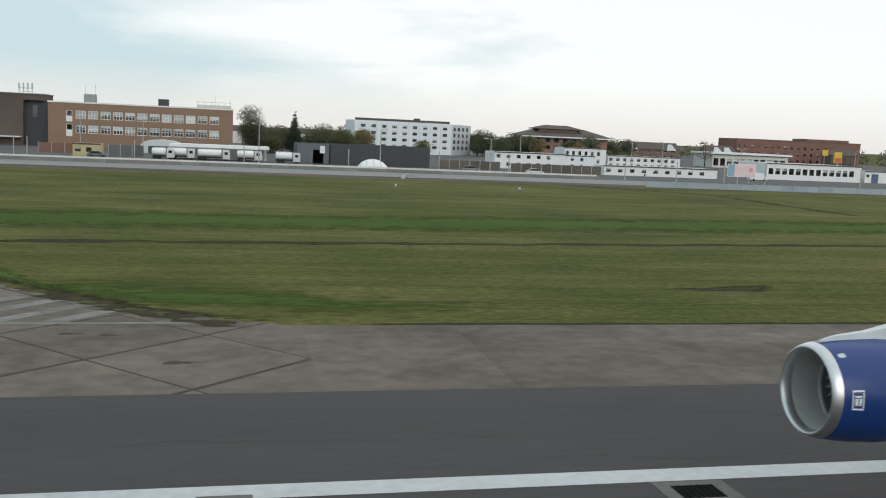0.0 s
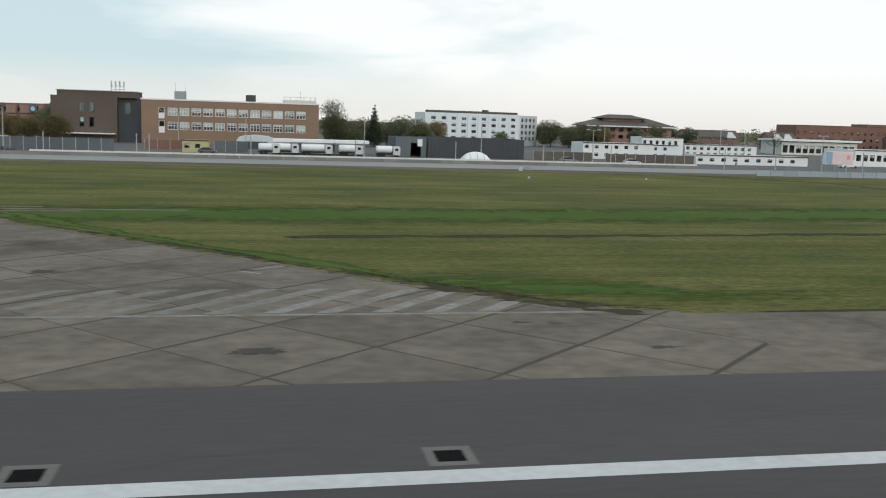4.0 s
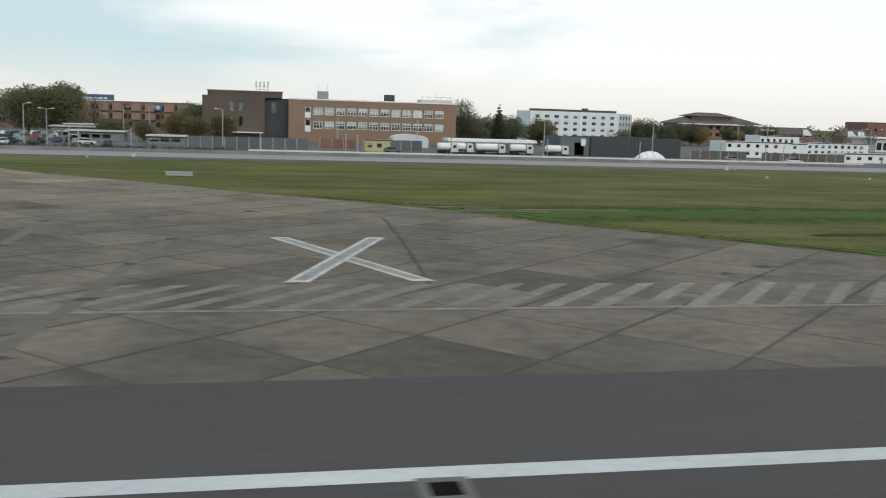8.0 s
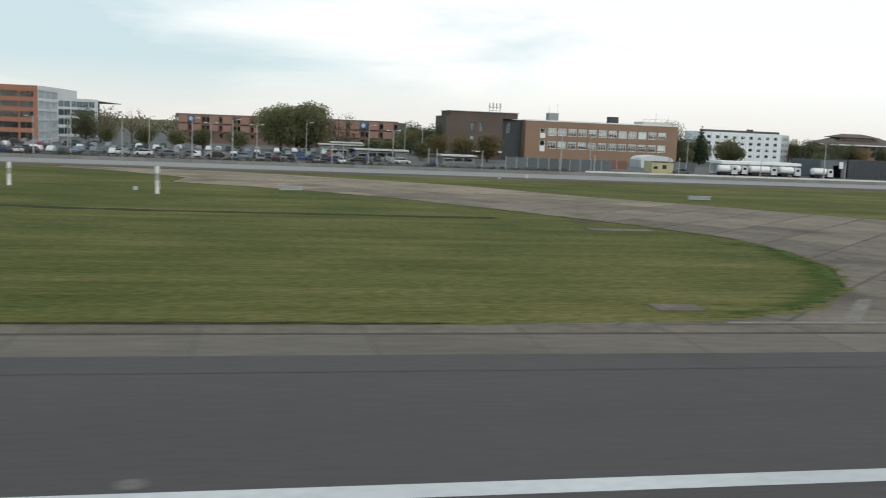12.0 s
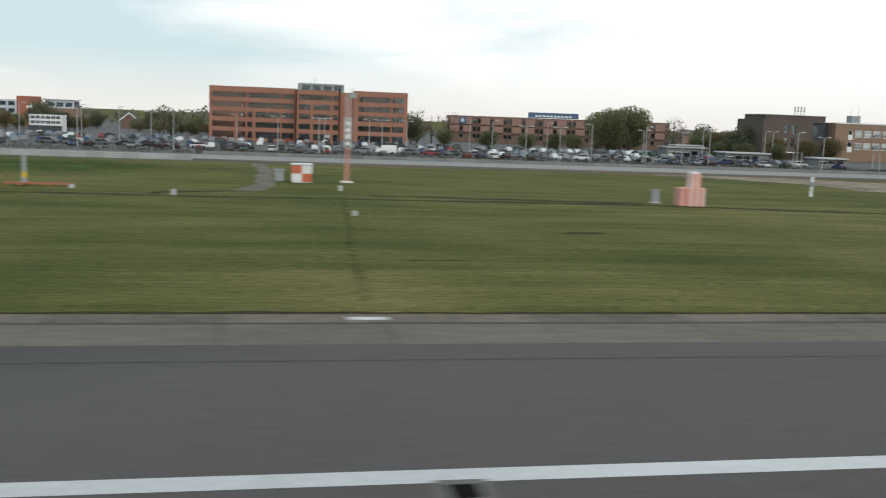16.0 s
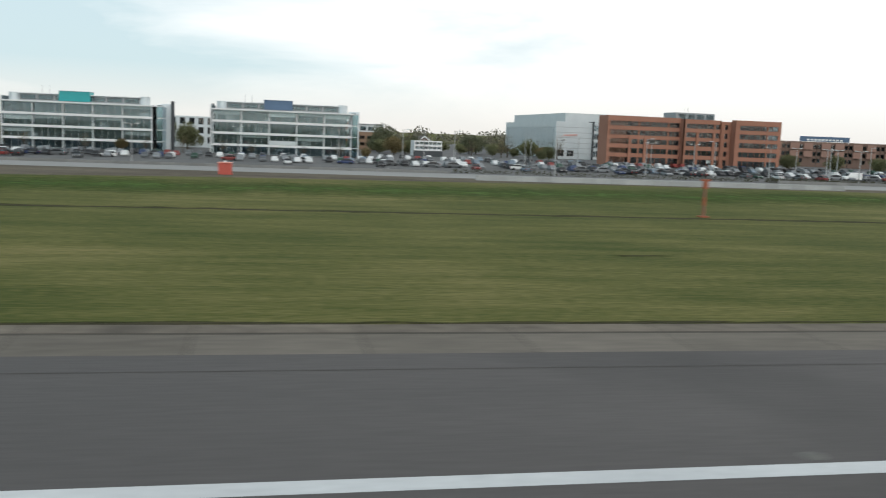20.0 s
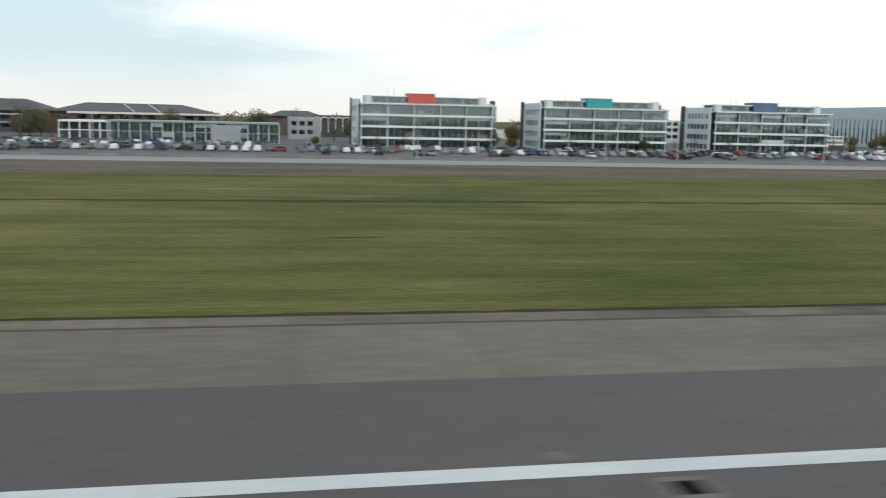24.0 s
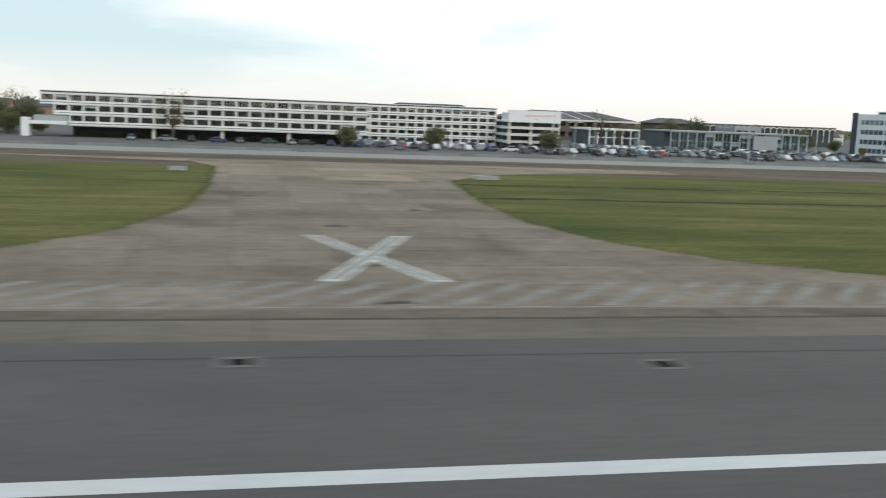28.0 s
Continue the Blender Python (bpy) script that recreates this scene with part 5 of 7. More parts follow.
low_block(93, 125, 225, 232, 2.5, M_WHITE, "low white prefabricated cabins", ((0.8, 0.9),), 3.3, 1.3)
low_block(145.8, 176.0, 235, 250, 4.6, M_WHITE, "white workshop with a row of tall windows", ((1.5, 1.7),), 2.15, 1.5, M_FRAMED)
blue_door = low_block(178, 186, 236, 248, 3.4, M_WHITE, "small white garage with a dark blue door", ((1.6, 0.8),), 4.5, 1.0)
part("door", quick(lambda b: box(b, 180.2, 182.4, 235.9, 235.99, 0, 2.6)), M_BLUEP, blue_door, "dark blue door")
depot = low_block(188.5, 222.5, 344, 360, 5.4, M_CREAM, "cream flat-roofed depot with a deep white roof edge", ((0.8, 3.0),), 3.0, 2.2)
plinth(depot, 187.4, 223.6, 342.6, 361, 5.46, 6.2, M_WHITE, "roof_slab", "deep white roof edge")
brown = low_block(263, 338.5, 455, 475, 13.2, M_RUSSET, "long russet brick block behind the works", ((1.5, 1.4), (5, 1.4), (8.5, 1.4)), 4.0, 1.4)
plinth(brown, 307, 333, 458, 472, 12.7, 14.6, M_RUSSET, "upper_storey")
for x0, x1, y0, h in ((192, 222, 440, 5.6), (239, 254, 440, 5.4), (166, 184, 452, 5.0)):
    house = thing("gabled_house", ((x0 + x1) / 2, y0 + 5, 0), "brick house with a pitched tile roof", "house", "row of gabled houses")
    holes = [(1.5 + i * 4, z, 1.8, 1.3) for i in range(int((x1 - x0 - 2) / 4)) for z in (1.2, 4.0)]
    shell(house, x0, x1, y0, y0 + 10, h, M_BRICKQ, holes)
    for a in holes:
        window(house, corner(x0, y0, 0), *a, 2, 1)
    gable_roof(house, x0, x1, y0, y0 + 10, h, h + 3.4, M_ROOFB)
    for g in (x0 + 2.0, x1 - 7.0):
        bm = bmesh.new()
        a = [bm.verts.new((g + u, y0 - 0.5, z)) for u, z in ((0, h - 0.4), (5, h - 0.4), (5, h), (2.5, h + 2.6), (0, h))]
        b = [bm.verts.new((v.co.x, y0 + 4, v.co.z)) for v in a]
        bm.faces.new(a)
        bm.faces.new(b[::-1])
        for i in range(5):
            bm.faces.new((a[(i + 1) % 5], a[i], b[i], b[(i + 1) % 5]))
        part("front_gable", bm, M_WHITE, house, "white front gable")
    plinth(house, x0 + 3, x0 + 4.2, y0 + 4, y0 + 5.2, h + 2, h + 4.2, M_BRICKR, "chimney")
shed = thing("dark_hangar", (33, 238, 0), "dark grey metal-clad store with brown end bay", "building")
shell(shed, 23.0, 48.0, 230, 246, 4.9, M_DARK, [], thick=0.25, roof=M_FELT)
shell(shed, 15.0, 22.8, 230.5, 245, 4.8, M_HOARD, [(3.8, 0.0, 2.6, 3.4)], thick=0.25, roof=M_ROOF)
for i in range(27):
    plinth(shed, 23.1 + i * 0.92, 23.22 + i * 0.92, 229.9, 230.0, 0, 4.8, M_DARK, "cladding_rib")
part("wall_sign", quick(lambda b: box(b, 20.5, 21.7, 230.3, 230.45, 2.6, 4.4)), M_WHITE, shed)
tanks = thing("fuel_canopy", (-3.5, 232, 0), "long white canopy over the refuelling bay", "canopy")
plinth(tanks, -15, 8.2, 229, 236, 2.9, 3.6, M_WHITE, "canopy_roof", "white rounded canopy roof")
for x in (-14, -7, 0, 7):
    for y in (229.6, 235):
        part("post", quick(lambda b: tube(b, (x, y, 0), (x, y, 2.9), 0.12, 0.12, 8)), M_POLE, tanks)
part("back_screen", quick(lambda b: box(b, -14.5, 7.8, 236.5, 236.7, 0, 3.0)), M_WHITE, tanks)
dome = thing("white_dome_shelter", (30.6, 209.5, 0), "low white rounded fabric shelter", "shelter")
bm = bmesh.new()
ring = []
for j in range(9):
    x = 27.4 + j * 0.8
    ring.append([bm.verts.new((x, 209.5 - 2.6 * math.cos(math.pi * k / 10), max(0.02, 2.3 * math.sin(math.pi * k / 10) * math.sqrt(max(0.05, 1 - ((x - 30.6) / 3.4) ** 2))))) for k in range(11)])
for a, b in zip(ring, ring[1:]):
    for k in range(10):
        bm.faces.new((a[k], b[k], b[k + 1], a[k + 1]))
bm.faces.new(ring[0])
bm.faces.new(ring[-1][::-1])
part("fabric", bm, M_WHITE, dome, smooth=True)
for j in (2, 4, 6):
    x = 27.4 + j * 0.8
    part("hoop", quick(lambda b: [tube(b, (x, 209.5 - 2.66 * math.cos(math.pi * k / 10), 2.36 * math.sin(math.pi * k / 10) * math.sqrt(max(0.05, 1 - ((x - 30.6) / 3.4) ** 2))), (x, 209.5 - 2.66 * math.cos(math.pi * (k + 1) / 10), 2.36 * math.sin(math.pi * (k + 1) / 10) * math.sqrt(max(0.05, 1 - ((x - 30.6) / 3.4) ** 2))), 0.05, 0.05, 5) for k in range(10)]), M_POLE, dome)
bill = thing("billboard", (117, 201, 0), "pink and teal advertising billboard on steel posts", "billboard")
plinth(bill, 114.2, 121.6, 200.8, 201.0, 1.6, 4.7, M_WHITE, "board")
part("poster_field", quick(lambda b: box(b, 116.0, 121.5, 200.74, 200.79, 1.7, 4.6)), mat("poster_pink", (0.66, 0.46, 0.47), (0.76, 0.66, 0.66), 0.2, 2, 0.6, 0.0), bill)
part("poster_field", quick(lambda b: box(b, 114.3, 116.0, 200.74, 200.79, 1.7, 4.6)), mat("poster_teal", (0.20, 0.36, 0.42), (0.34, 0.40, 0.50), 0.2, 2, 0.6, 0.0), bill)
part("poster_mark", quick(lambda b: box(b, 119.8, 120.7, 200.68, 200.73, 2.9, 3.9)), M_PINK, bill)
for x in (113.5, 117, 120):
    part("post", quick(lambda b: box(b, x, x + 0.2, 201, 201.2, 0, 4.2)), M_POLE, bill)
porch_shed = thing("round_roofed_shed", (-19.3, 265, 0), "pale curved-roof shed in front of the offices", "shed")
bm = bmesh.new()
prof = [(-24.4, 0), (-24.4, 2.3), (-23.9, 3.0), (-22.5, 3.45), (-19.3, 3.7), (-16.1, 3.45), (-14.7, 3.0), (-14.2, 2.3), (-14.2, 0)]
va, vb = [bm.verts.new((x, 260.5, z)) for x, z in prof], [bm.verts.new((x, 269, z)) for x, z in prof]
bm.faces.new(va)
bm.faces.new(vb[::-1])
for i in range(8):
    bm.faces.new((va[i + 1], va[i], vb[i], vb[i + 1]))
part("body", bm, M_PALE, porch_shed)
# flat dark panel on the closed front paints the doorway's inner shade
part("door", quick(lambda b: box(b, -22.5, -16.1, 260.35, 260.5, 0, 2.0)), M_DARK, porch_shed, "dark open doorway panel")
M_KERBY = mat("weathered_timber", (0.085, 0.076, 0.066), (0.150, 0.132, 0.112), 0.3, 3, 0.9, 0.1, vary=0.15)
# screened compounds in front of the offices
for x0, x1, y, h, m, lab in ((-77, -50, 218, 2.9, M_HOARD, "blue-grey hoarding round a compound"), (-29, -21, 232, 2.7, M_HOARD, "blue-grey hoarding beside the shed"), (-46, -37, 240, 2.4, M_RUSSET, "red-brown brick wall round a yard"), (50, 66, 228, 2.2, M_KERBY, "grey-brown wall round a yard"), (67, 91, 222, 2.2, M_KERBY, "weathered brown timber yard fence")):
    scr = thing("compound_fence", ((x0 + x1) / 2, y, 0), lab, "fence")
    n = int((x1 - x0) / 2.6)
    for i in range(n):
        a = x0 + i * (x1 - x0) / n
        part("fence_panel", quick(lambda b: box(b, a + 0.06, a + (x1 - x0) / n - 0.06, y, y + 0.08, 0.1, h)), m, scr)
        part("fence_post", quick(lambda b: box(b, a - 0.06, a + 0.06, y - 0.04, y + 0.12, 0, h + 0.15)), M_POLE, scr)
cabin = low_block(-36, -30, 226, 231, 2.9, mat("pale_yellow_paint", (0.42, 0.38, 0.20), (0.52, 0.47, 0.27), 0.4, 4, 0.7, 0.0), "pale yellow site cabin", ((1.0, 1.0),), 2.4, 1.2)
M_FASCIA = mat("weathered_fascia", (0.40, 0.41, 0.41), (0.56, 0.57, 0.56), 0.5, 4, 0.7, 0.05)
M_SHED = mat("dull_shed_wall", (0.16, 0.165, 0.165), (0.25, 0.25, 0.24), 0.4, 3, 0.8, 0.05)
for x0, x1, y, h, lab in ((-118, -105, 276, 2.9, "grey pavilion with a stepped white roof edge"), (-109.3, -95.6, 254, 2.3, "low shelter with a white roof edge and dark glazing"), (-88.2, -79.6, 240, 1.9, "low site cabin with a white roof edge")):
    hut = low_block(x0, x1, y, y + 6, h, M_SHED, lab, ((0.7, h * 0.45),), 2.6, 2.1)
    plinth(hut, x0 - 0.5, x1 + 0.5, y - 0.6, y + 6.6, h + 0.06, h + 0.42, M_FASCIA, "roof_slab", "flat roof with a white edge")
    if h > 2.5:
        plinth(hut, x0 + 3.5, x1 - 0.8, y + 0.6, y + 5.4, h + 0.42, h + 0.75, M_SHED, "clerestory")
        plinth(hut, x0 + 3.0, x1 - 0.4, y + 0.2, y + 5.8, h + 0.75, h + 1.05, M_FASCIA, "upper_roof", "raised white roof edge")

# ---- perimeter fences and kerbs ----
wall_low = thing("low_white_wall", (10, 199, 0), "low white painted perimeter wall", "wall")
for i in range(36):
    x = -63.4 + i * 4.0
    part("wall_panel", quick(lambda b: box(b, x, x + 3.94, 199, 199.25, 0, 0.95)), M_CREAM, wall_low)


def barrier(x0, x1, y, h, material, label, posts):
    root = thing("perimeter_barrier", ((x0 + x1) / 2, y, 0), label, "barrier")
    n = max(1, round((x1 - x0) / 3.0))
    w = (x1 - x0) / n
    me = mesh_of("barrier_panel", quick(lambda b: (box(b, 0.02, w - 0.02, 0, 0.3, 0, 0.35), box(b, 0.02, w - 0.02, 0.07, 0.23, 0.35, h))), material)
    pm = mesh_of("barrier_post", quick(lambda b: box(b, -0.06, 0.06, -0.08, 0.0, 0, h + 0.2)), M_POLE)
    for i in range(n):
        ob = child("barrier_panel", me, root, Matrix.Translation((x0 + i * w, y, 0)))
        ob.matrix_parent_inverse = world_of(root).inverted()
        if posts:
            ob = child("barrier_post", pm, root, Matrix.Translation((x0 + i * w, y, 0)))
            ob.matrix_parent_inverse = world_of(root).inverted()


M_BARRIER = mat("barrier_concrete", (0.30, 0.31, 0.31), (0.42, 0.43, 0.42), 0.2, 3, 0.85, 0.1, vary=0.12)
M_KERBWALL = mat("kerb_wall", (0.17, 0.17, 0.165), (0.25, 0.25, 0.24), 0.2, 3, 0.85, 0.1, vary=0.15)
M_BARRIERB = mat("blue_grey_rail", (0.26, 0.31, 0.34), (0.36, 0.41, 0.44), 0.2, 3, 0.7, 0.05, vary=0.1)
barrier(80, 260, 171.5, 1.15, M_BARRIERB, "blue-grey perimeter guard fence with posts", True)
barrier(-332, -254, 171.5, 0.95, M_BARRIER, "pale concrete perimeter barrier", False)
barrier(-254, 80, 196.6, 0.7, M_KERBWALL, "low grey kerb wall behind the perimeter road", False)
barrier(-840, -332, 196.6, 0.55, M_KERBWALL, "low grey kerb wall behind the perimeter road", False)


def lamp_post(h, double):
    root = thing("street_lamp", (0, 0, 0), "galvanised street lamp with flat lantern", "street lamp", "street lamps along the road and car parks")
    part("pole", quick(lambda b: tube(b, (0, 0, 0), (0, 0, h), 0.13, 0.08, 8)), M_POLE, root)
    part("base", quick(lambda b: tube(b, (0, 0, 0), (0, 0, 1.0), 0.2, 0.2, 8)), M_POLE, root)
    for s in ((-1, 1) if double else (1,)):
        part("arm", quick(lambda b: tube(b, (0, 0, h - 0.05), (s * 1.3, 0, h + 0.15), 0.06, 0.05, 6)), M_POLE, root)
        part("lantern", quick(lambda b: box(b, s * 1.3 - 0.35, s * 1.3 + 0.35, -0.18, 0.18, h + 0.06, h + 0.24)), M_PALE, root)
    return root


lamps = [lamp_post(9, False), lamp_post(8, True)]
r2 = random.Random(21)
for i, (x, y) in enumerate([(-150, 216), (-182, 210)]):
    lamps[i].location = (x, y, 0)
for x in range(-690, 190, 24):
    k = r2.choice((0, 0, 1))
    copy_thing(lamps[k], pose(x + r2.uniform(-4, 4), r2.choice((201, 214, 236, 262)), 0, 0, 0, r2.choice((0, 180))))
for x in range(-330, -90, 13):
    copy_thing(lamps[1 if r2.random() < 0.6 else 0], pose(x + r2.uniform(-4, 4), r2.uniform(204, 275), 0))
post = thing("fence_post", (-120, 200, 0), "pale steel post beside the road", "post", "steel posts along the perimeter road")
part("pole", quick(lambda b: (tube(b, (-120, 200, 0), (-120, 200, 4.6), 0.11, 0.11, 8), box(b, -120.16, -119.84, 199.84, 200.16, 0, 0.3))), M_POLE, post)
for x in (-117.6, -99, -97.2, -87, -61, -43, -40.5, -20, 2, 24, 44, 60, 88, 101, 124, 150):
    copy_thing(post, pose(x, 200.4, 0))

# ---- parked cars ----
CAR_PAINT = [("silver", (0.17, 0.18, 0.19)), ("white", (0.52, 0.525, 0.525)), ("black", (0.015, 0.015, 0.017)), ("dark blue", (0.02, 0.035, 0.09)), ("grey", (0.085, 0.09, 0.095)), ("red", (0.17, 0.03, 0.026)), ("pale blue", (0.13, 0.165, 0.20)), ("dark green", (0.02, 0.05, 0.035))]
M_CARGLASS = mat("car_glass", (0.012, 0.014, 0.016), (0.02, 0.022, 0.025), 1, 5, 0.2, 0.0, spec=0.3)
M_LAMP = mat("car_lamp", (0.5, 0.5, 0.5), (0.6, 0.6, 0.6), 1, 5, 0.2, 0.0)
M_TAIL = mat("car_tail_lamp", (0.25, 0.01, 0.01), (0.32, 0.015, 0.012), 1, 5, 0.3, 0.0)


def car_section(y, w, z0, z1):
    return [(-w, y, z0), (-w * 1.03, y, (z0 + z1) / 2), (-w * 0.94, y, z1), (w * 0.94, y, z1), (w * 1.03, y, (z0 + z1) / 2), (w, y, z0)]


def car_proto(colour, rgb, van):
    paint = mat(colour.replace(" ", "_") + "_car_paint", rgb, tuple(c * 1.15 + 0.004 for c in rgb), 0.5, 4, 0.42, 0.0, spec=0.3)
    root = thing("van" if van else "car", (0, 0, 0), f"parked {colour} {'panel van' if van else 'hatchback car'} on asphalt", "van" if van else "car", "parked vans" if van else "parked cars")
    if van:
        L, w, ht = 5.2, 0.98, 2.2
        body = [car_section(-L / 2, w * 0.9, 0.45, 0.9), car_section(-L / 2 + 0.25, w, 0.35, 1.1), car_section(-L / 2 + 0.9, w, 0.3, 1.25), car_section(-L / 2 + 1.5, w, 0.3, ht - 0.1), car_section(L / 2 - 0.1, w, 0.3, ht), car_section(L / 2, w * 0.97, 0.4, ht - 0.1)]
        cabin = [[(-w * 0.9, -L / 2 + 0.84, 1.22), (w * 0.9, -L / 2 + 0.84, 1.22), (w * 0.86, -L / 2 + 1.46, ht - 0.16), (-w * 0.86, -L / 2 + 1.46, ht - 0.16)], [(-w * 0.9, -L / 2 + 0.90, 1.22), (w * 0.9, -L / 2 + 0.90, 1.22), (w * 0.86, -L / 2 + 1.52, ht - 0.16), (-w * 0.86, -L / 2 + 1.52, ht - 0.16)]]
    else:
        L, w, ht = 4.3, 0.88, 1.47
        body = [car_section(-L / 2, w * 0.86, 0.35, 0.62), car_section(-L / 2 + 0.2, w * 0.97, 0.24, 0.74), car_section(-0.95, w, 0.2, 0.92), car_section(0.9, w, 0.2, 0.95), car_section(L / 2 - 0.25, w * 0.97, 0.24, 0.95), car_section(L / 2, w * 0.88, 0.36, 0.8)]
        cabin = [car_section(-1.15, w * 0.88, 0.88, 0.92), car_section(-0.45, w * 0.82, 0.9, ht - 0.07), car_section(1.0, w * 0.80, 0.9, ht - 0.07), car_section(1.95, w * 0.86, 0.9, 0.98)]
    part("body", quick(lambda b: loft(b, body)), paint, root)
    if van:
        part("windscreen", quick(lambda b: loft(b, cabin)), M_CARGLASS, root)
    else:
        part("cabin_glass", quick(lambda b: loft(b, cabin)), M_CARGLASS, root)
        part("roof", quick(lambda b: loft(b, [car_section(-0.4, w * 0.76, ht - 0.1, ht - 0.02), car_section(0.3, w * 0.78, ht - 0.08, ht), car_section(1.05, w * 0.75, ht - 0.1, ht - 0.03)])), paint, root)
    wheel = mesh_of("wheel", quick(lambda b: tube(b, (-0.1, 0, 0), (0.1, 0, 0), 0.31, 0.31, 12)), M_TYRE)
    for sx in (-1, 1):
        for y in (-L * 0.31, L * 0.30):
            child("wheel", wheel, root, Matrix.Translation((sx * (w - 0.06), y, 0.31)))
    for sx in (-1, 1):
        part("headlamp", quick(lambda b: box(b, sx * w * 0.66 - 0.16, sx * w * 0.66 + 0.16, -L / 2 - 0.02, -L / 2 + 0.2, 0.55, 0.68)), M_LAMP, root)
        part("tail_lamp", quick(lambda b: box(b, sx * w * 0.74 - 0.12, sx * w * 0.74 + 0.12, L / 2 - 0.2, L / 2 + 0.02, 0.62, 0.84)), M_TAIL, root)
    return root


CAR_SIZE = 0.98
r3 = random.Random(33)
spots = []
for x0, x1, y, p, side in ((-330, -92, 220, 0.42, False), (-330, -94, 229, 0.5, True), (-682, -335, 220, 0.34, False), (-682, -335, 231, 0.45, True), (-625, -545, 245, 0.45, False), (-625, -560, 256, 0.45, True)):
    x = x0
    while x < x1:
        if r3.random() < p:
            spots.append((x + r3.uniform(-0.2, 0.2), y + r3.uniform(-0.5, 0.5), r3.choice((90, 270) if side else (0, 180))))
        x += 5.6 if side else 3.1
protos = []
for k, (colour, rgb) in enumerate(CAR_PAINT):
    pr = car_proto(colour, rgb, False)
    protos += [pr] * (6, 2, 6, 2, 6, 1, 2, 1)[k]
vans = [car_proto("white", (0.70, 0.70, 0.69), True)]
used = set()
for x, y, turn in spots:
    pr = vans[0] if r3.random() < 0.015 else r3.choice(protos)
    m = pose(x, y, 0, 0, 0, turn + r3.uniform(-3, 3)) @ Matrix.Scale(CAR_SIZE, 4)
    if pr.name in used:
        copy_thing(pr, m).scale = (CAR_SIZE,) * 3
    else:
        used.add(pr.name)
        pr.matrix_basis = m
for pr in [*protos, *vans]:
    if pr.name not in used:
        used.add(pr.name)
        pr.matrix_basis = pose(-60 - 4 * len(used), 206, 0) @ Matrix.Scale(CAR_SIZE, 4)
for x, y, turn in ((-30, 221, 90), (55, 215, 80), (70, 212, 90), (103, 226, 85), (135, 222, 90)):
    copy_thing(r3.choice([protos[0], protos[7], protos[17], vans[0]]), pose(x, y, 0.006, 0, 0, turn)).scale = (CAR_SIZE,) * 3



def tanker(x, y, turn, tank_len):
    """A white tanker lorry: cab, tank on a chassis, wheels."""
    root = thing("tanker_truck", (x, y, 0), "white fuel tanker lorry parked under the canopy", "truck", "tanker lorries at the refuelling bay")
    m = pose(x, y, 0, 0, 0, turn)
    white = bpy.data.materials["white_car_paint"]
    pieces = [("cab", quick(lambda b: loft(b, [car_section(-3.0, 0.95, 0.5, 2.2), car_section(-2.8, 1.05, 0.45, 2.55), car_section(-1.3, 1.05, 0.45, 2.6)])), white),
              ("windscreen", quick(lambda b: box(b, -0.9, 0.9, -3.03, -2.9, 1.45, 2.1)), M_CARGLASS),
              ("chassis", quick(lambda b: box(b, -0.9, 0.9, -2.6, -1.2 + tank_len, 0.6, 0.85)), M_IRON),
              ("tank", quick(lambda b: loft(b, [[(r * 1.1 * math.cos(k * math.tau / 14), d, 1.75 + r * 0.9 * math.sin(k * math.tau / 14)) for k in range(14)] for d, r in ((-1.1, 0.8), (-0.95, 1.0), (-1.4 + tank_len, 1.0), (-1.2 + tank_len, 0.8))])), M_WHITE),
              ("walkway", quick(lambda b: box(b, -0.3, 0.3, -0.8, -1.5 + tank_len, 2.66, 2.74)), M_POLE)]
    for s in (-1, 1):
        pieces.append(("side_window", quick(lambda b: box(b, s * 1.06 - 0.03, s * 1.06 + 0.03, -2.5, -1.7, 1.5, 2.1)), M_CARGLASS))
        for d in (-2.2, tank_len - 2.9, tank_len - 1.9):
            pieces.append(("wheel", quick(lambda b: tube(b, (s * 0.75, d, 0.48), (s * 1.05, d, 0.48), 0.48, 0.48, 14)), M_TYRE))
    for name, bm, material in pieces:
        bm.transform(m)
        part(name, bm, material, root, smooth=name == "tank")


for x, y, turn, n in ((-12.0, 227.0, 90, 4.6), (-4.0, 226.2, 90, 5.6), (3.4, 227.0, 90, 4.0), (12.4, 226.0, 90, 4.0), (-16.5, 224.0, 90, 3.2)):
    tanker(x, y, turn, n)
sign_y = thing("yellow_sign_tower", (214.4, 300, 0), "tall yellow and orange sign board on a post", "sign")
part("board", quick(lambda b: box(b, 212.8, 216.0, 300, 300.4, 4.4, 8.4)), M_YELLOW, sign_y)
part("panel", quick(lambda b: box(b, 213.1, 215.7, 299.93, 299.99, 4.6, 6.2)), M_ORANGE, sign_y)
part("post", quick(lambda b: box(b, 214.1, 214.7, 300.05, 300.35, 0, 4.2)), M_POLE, sign_y)
sign_s = thing("small_yellow_sign", (209, 300, 0), "small square yellow sign on a tall post", "sign")
part("board", quick(lambda b: box(b, 207.9, 210.2, 300, 300.3, 6.9, 9.0)), M_YELLOW, sign_s)
part("post", quick(lambda b: tube(b, (209, 300.4, 0), (209, 300.4, 8.6), 0.12, 0.1, 8)), M_POLE, sign_s)

for k, x in enumerate((-741, -733, -727.5, -721, -716, -709, -703.5, -700, -694, -689.5)):
    copy_thing(protos[(k * 5) % len(protos)], pose(x, 231 + (k % 3) * 1.2, -0.004, 0, 0, 90 if k % 2 else 4)).scale = (CAR_SIZE,) * 3

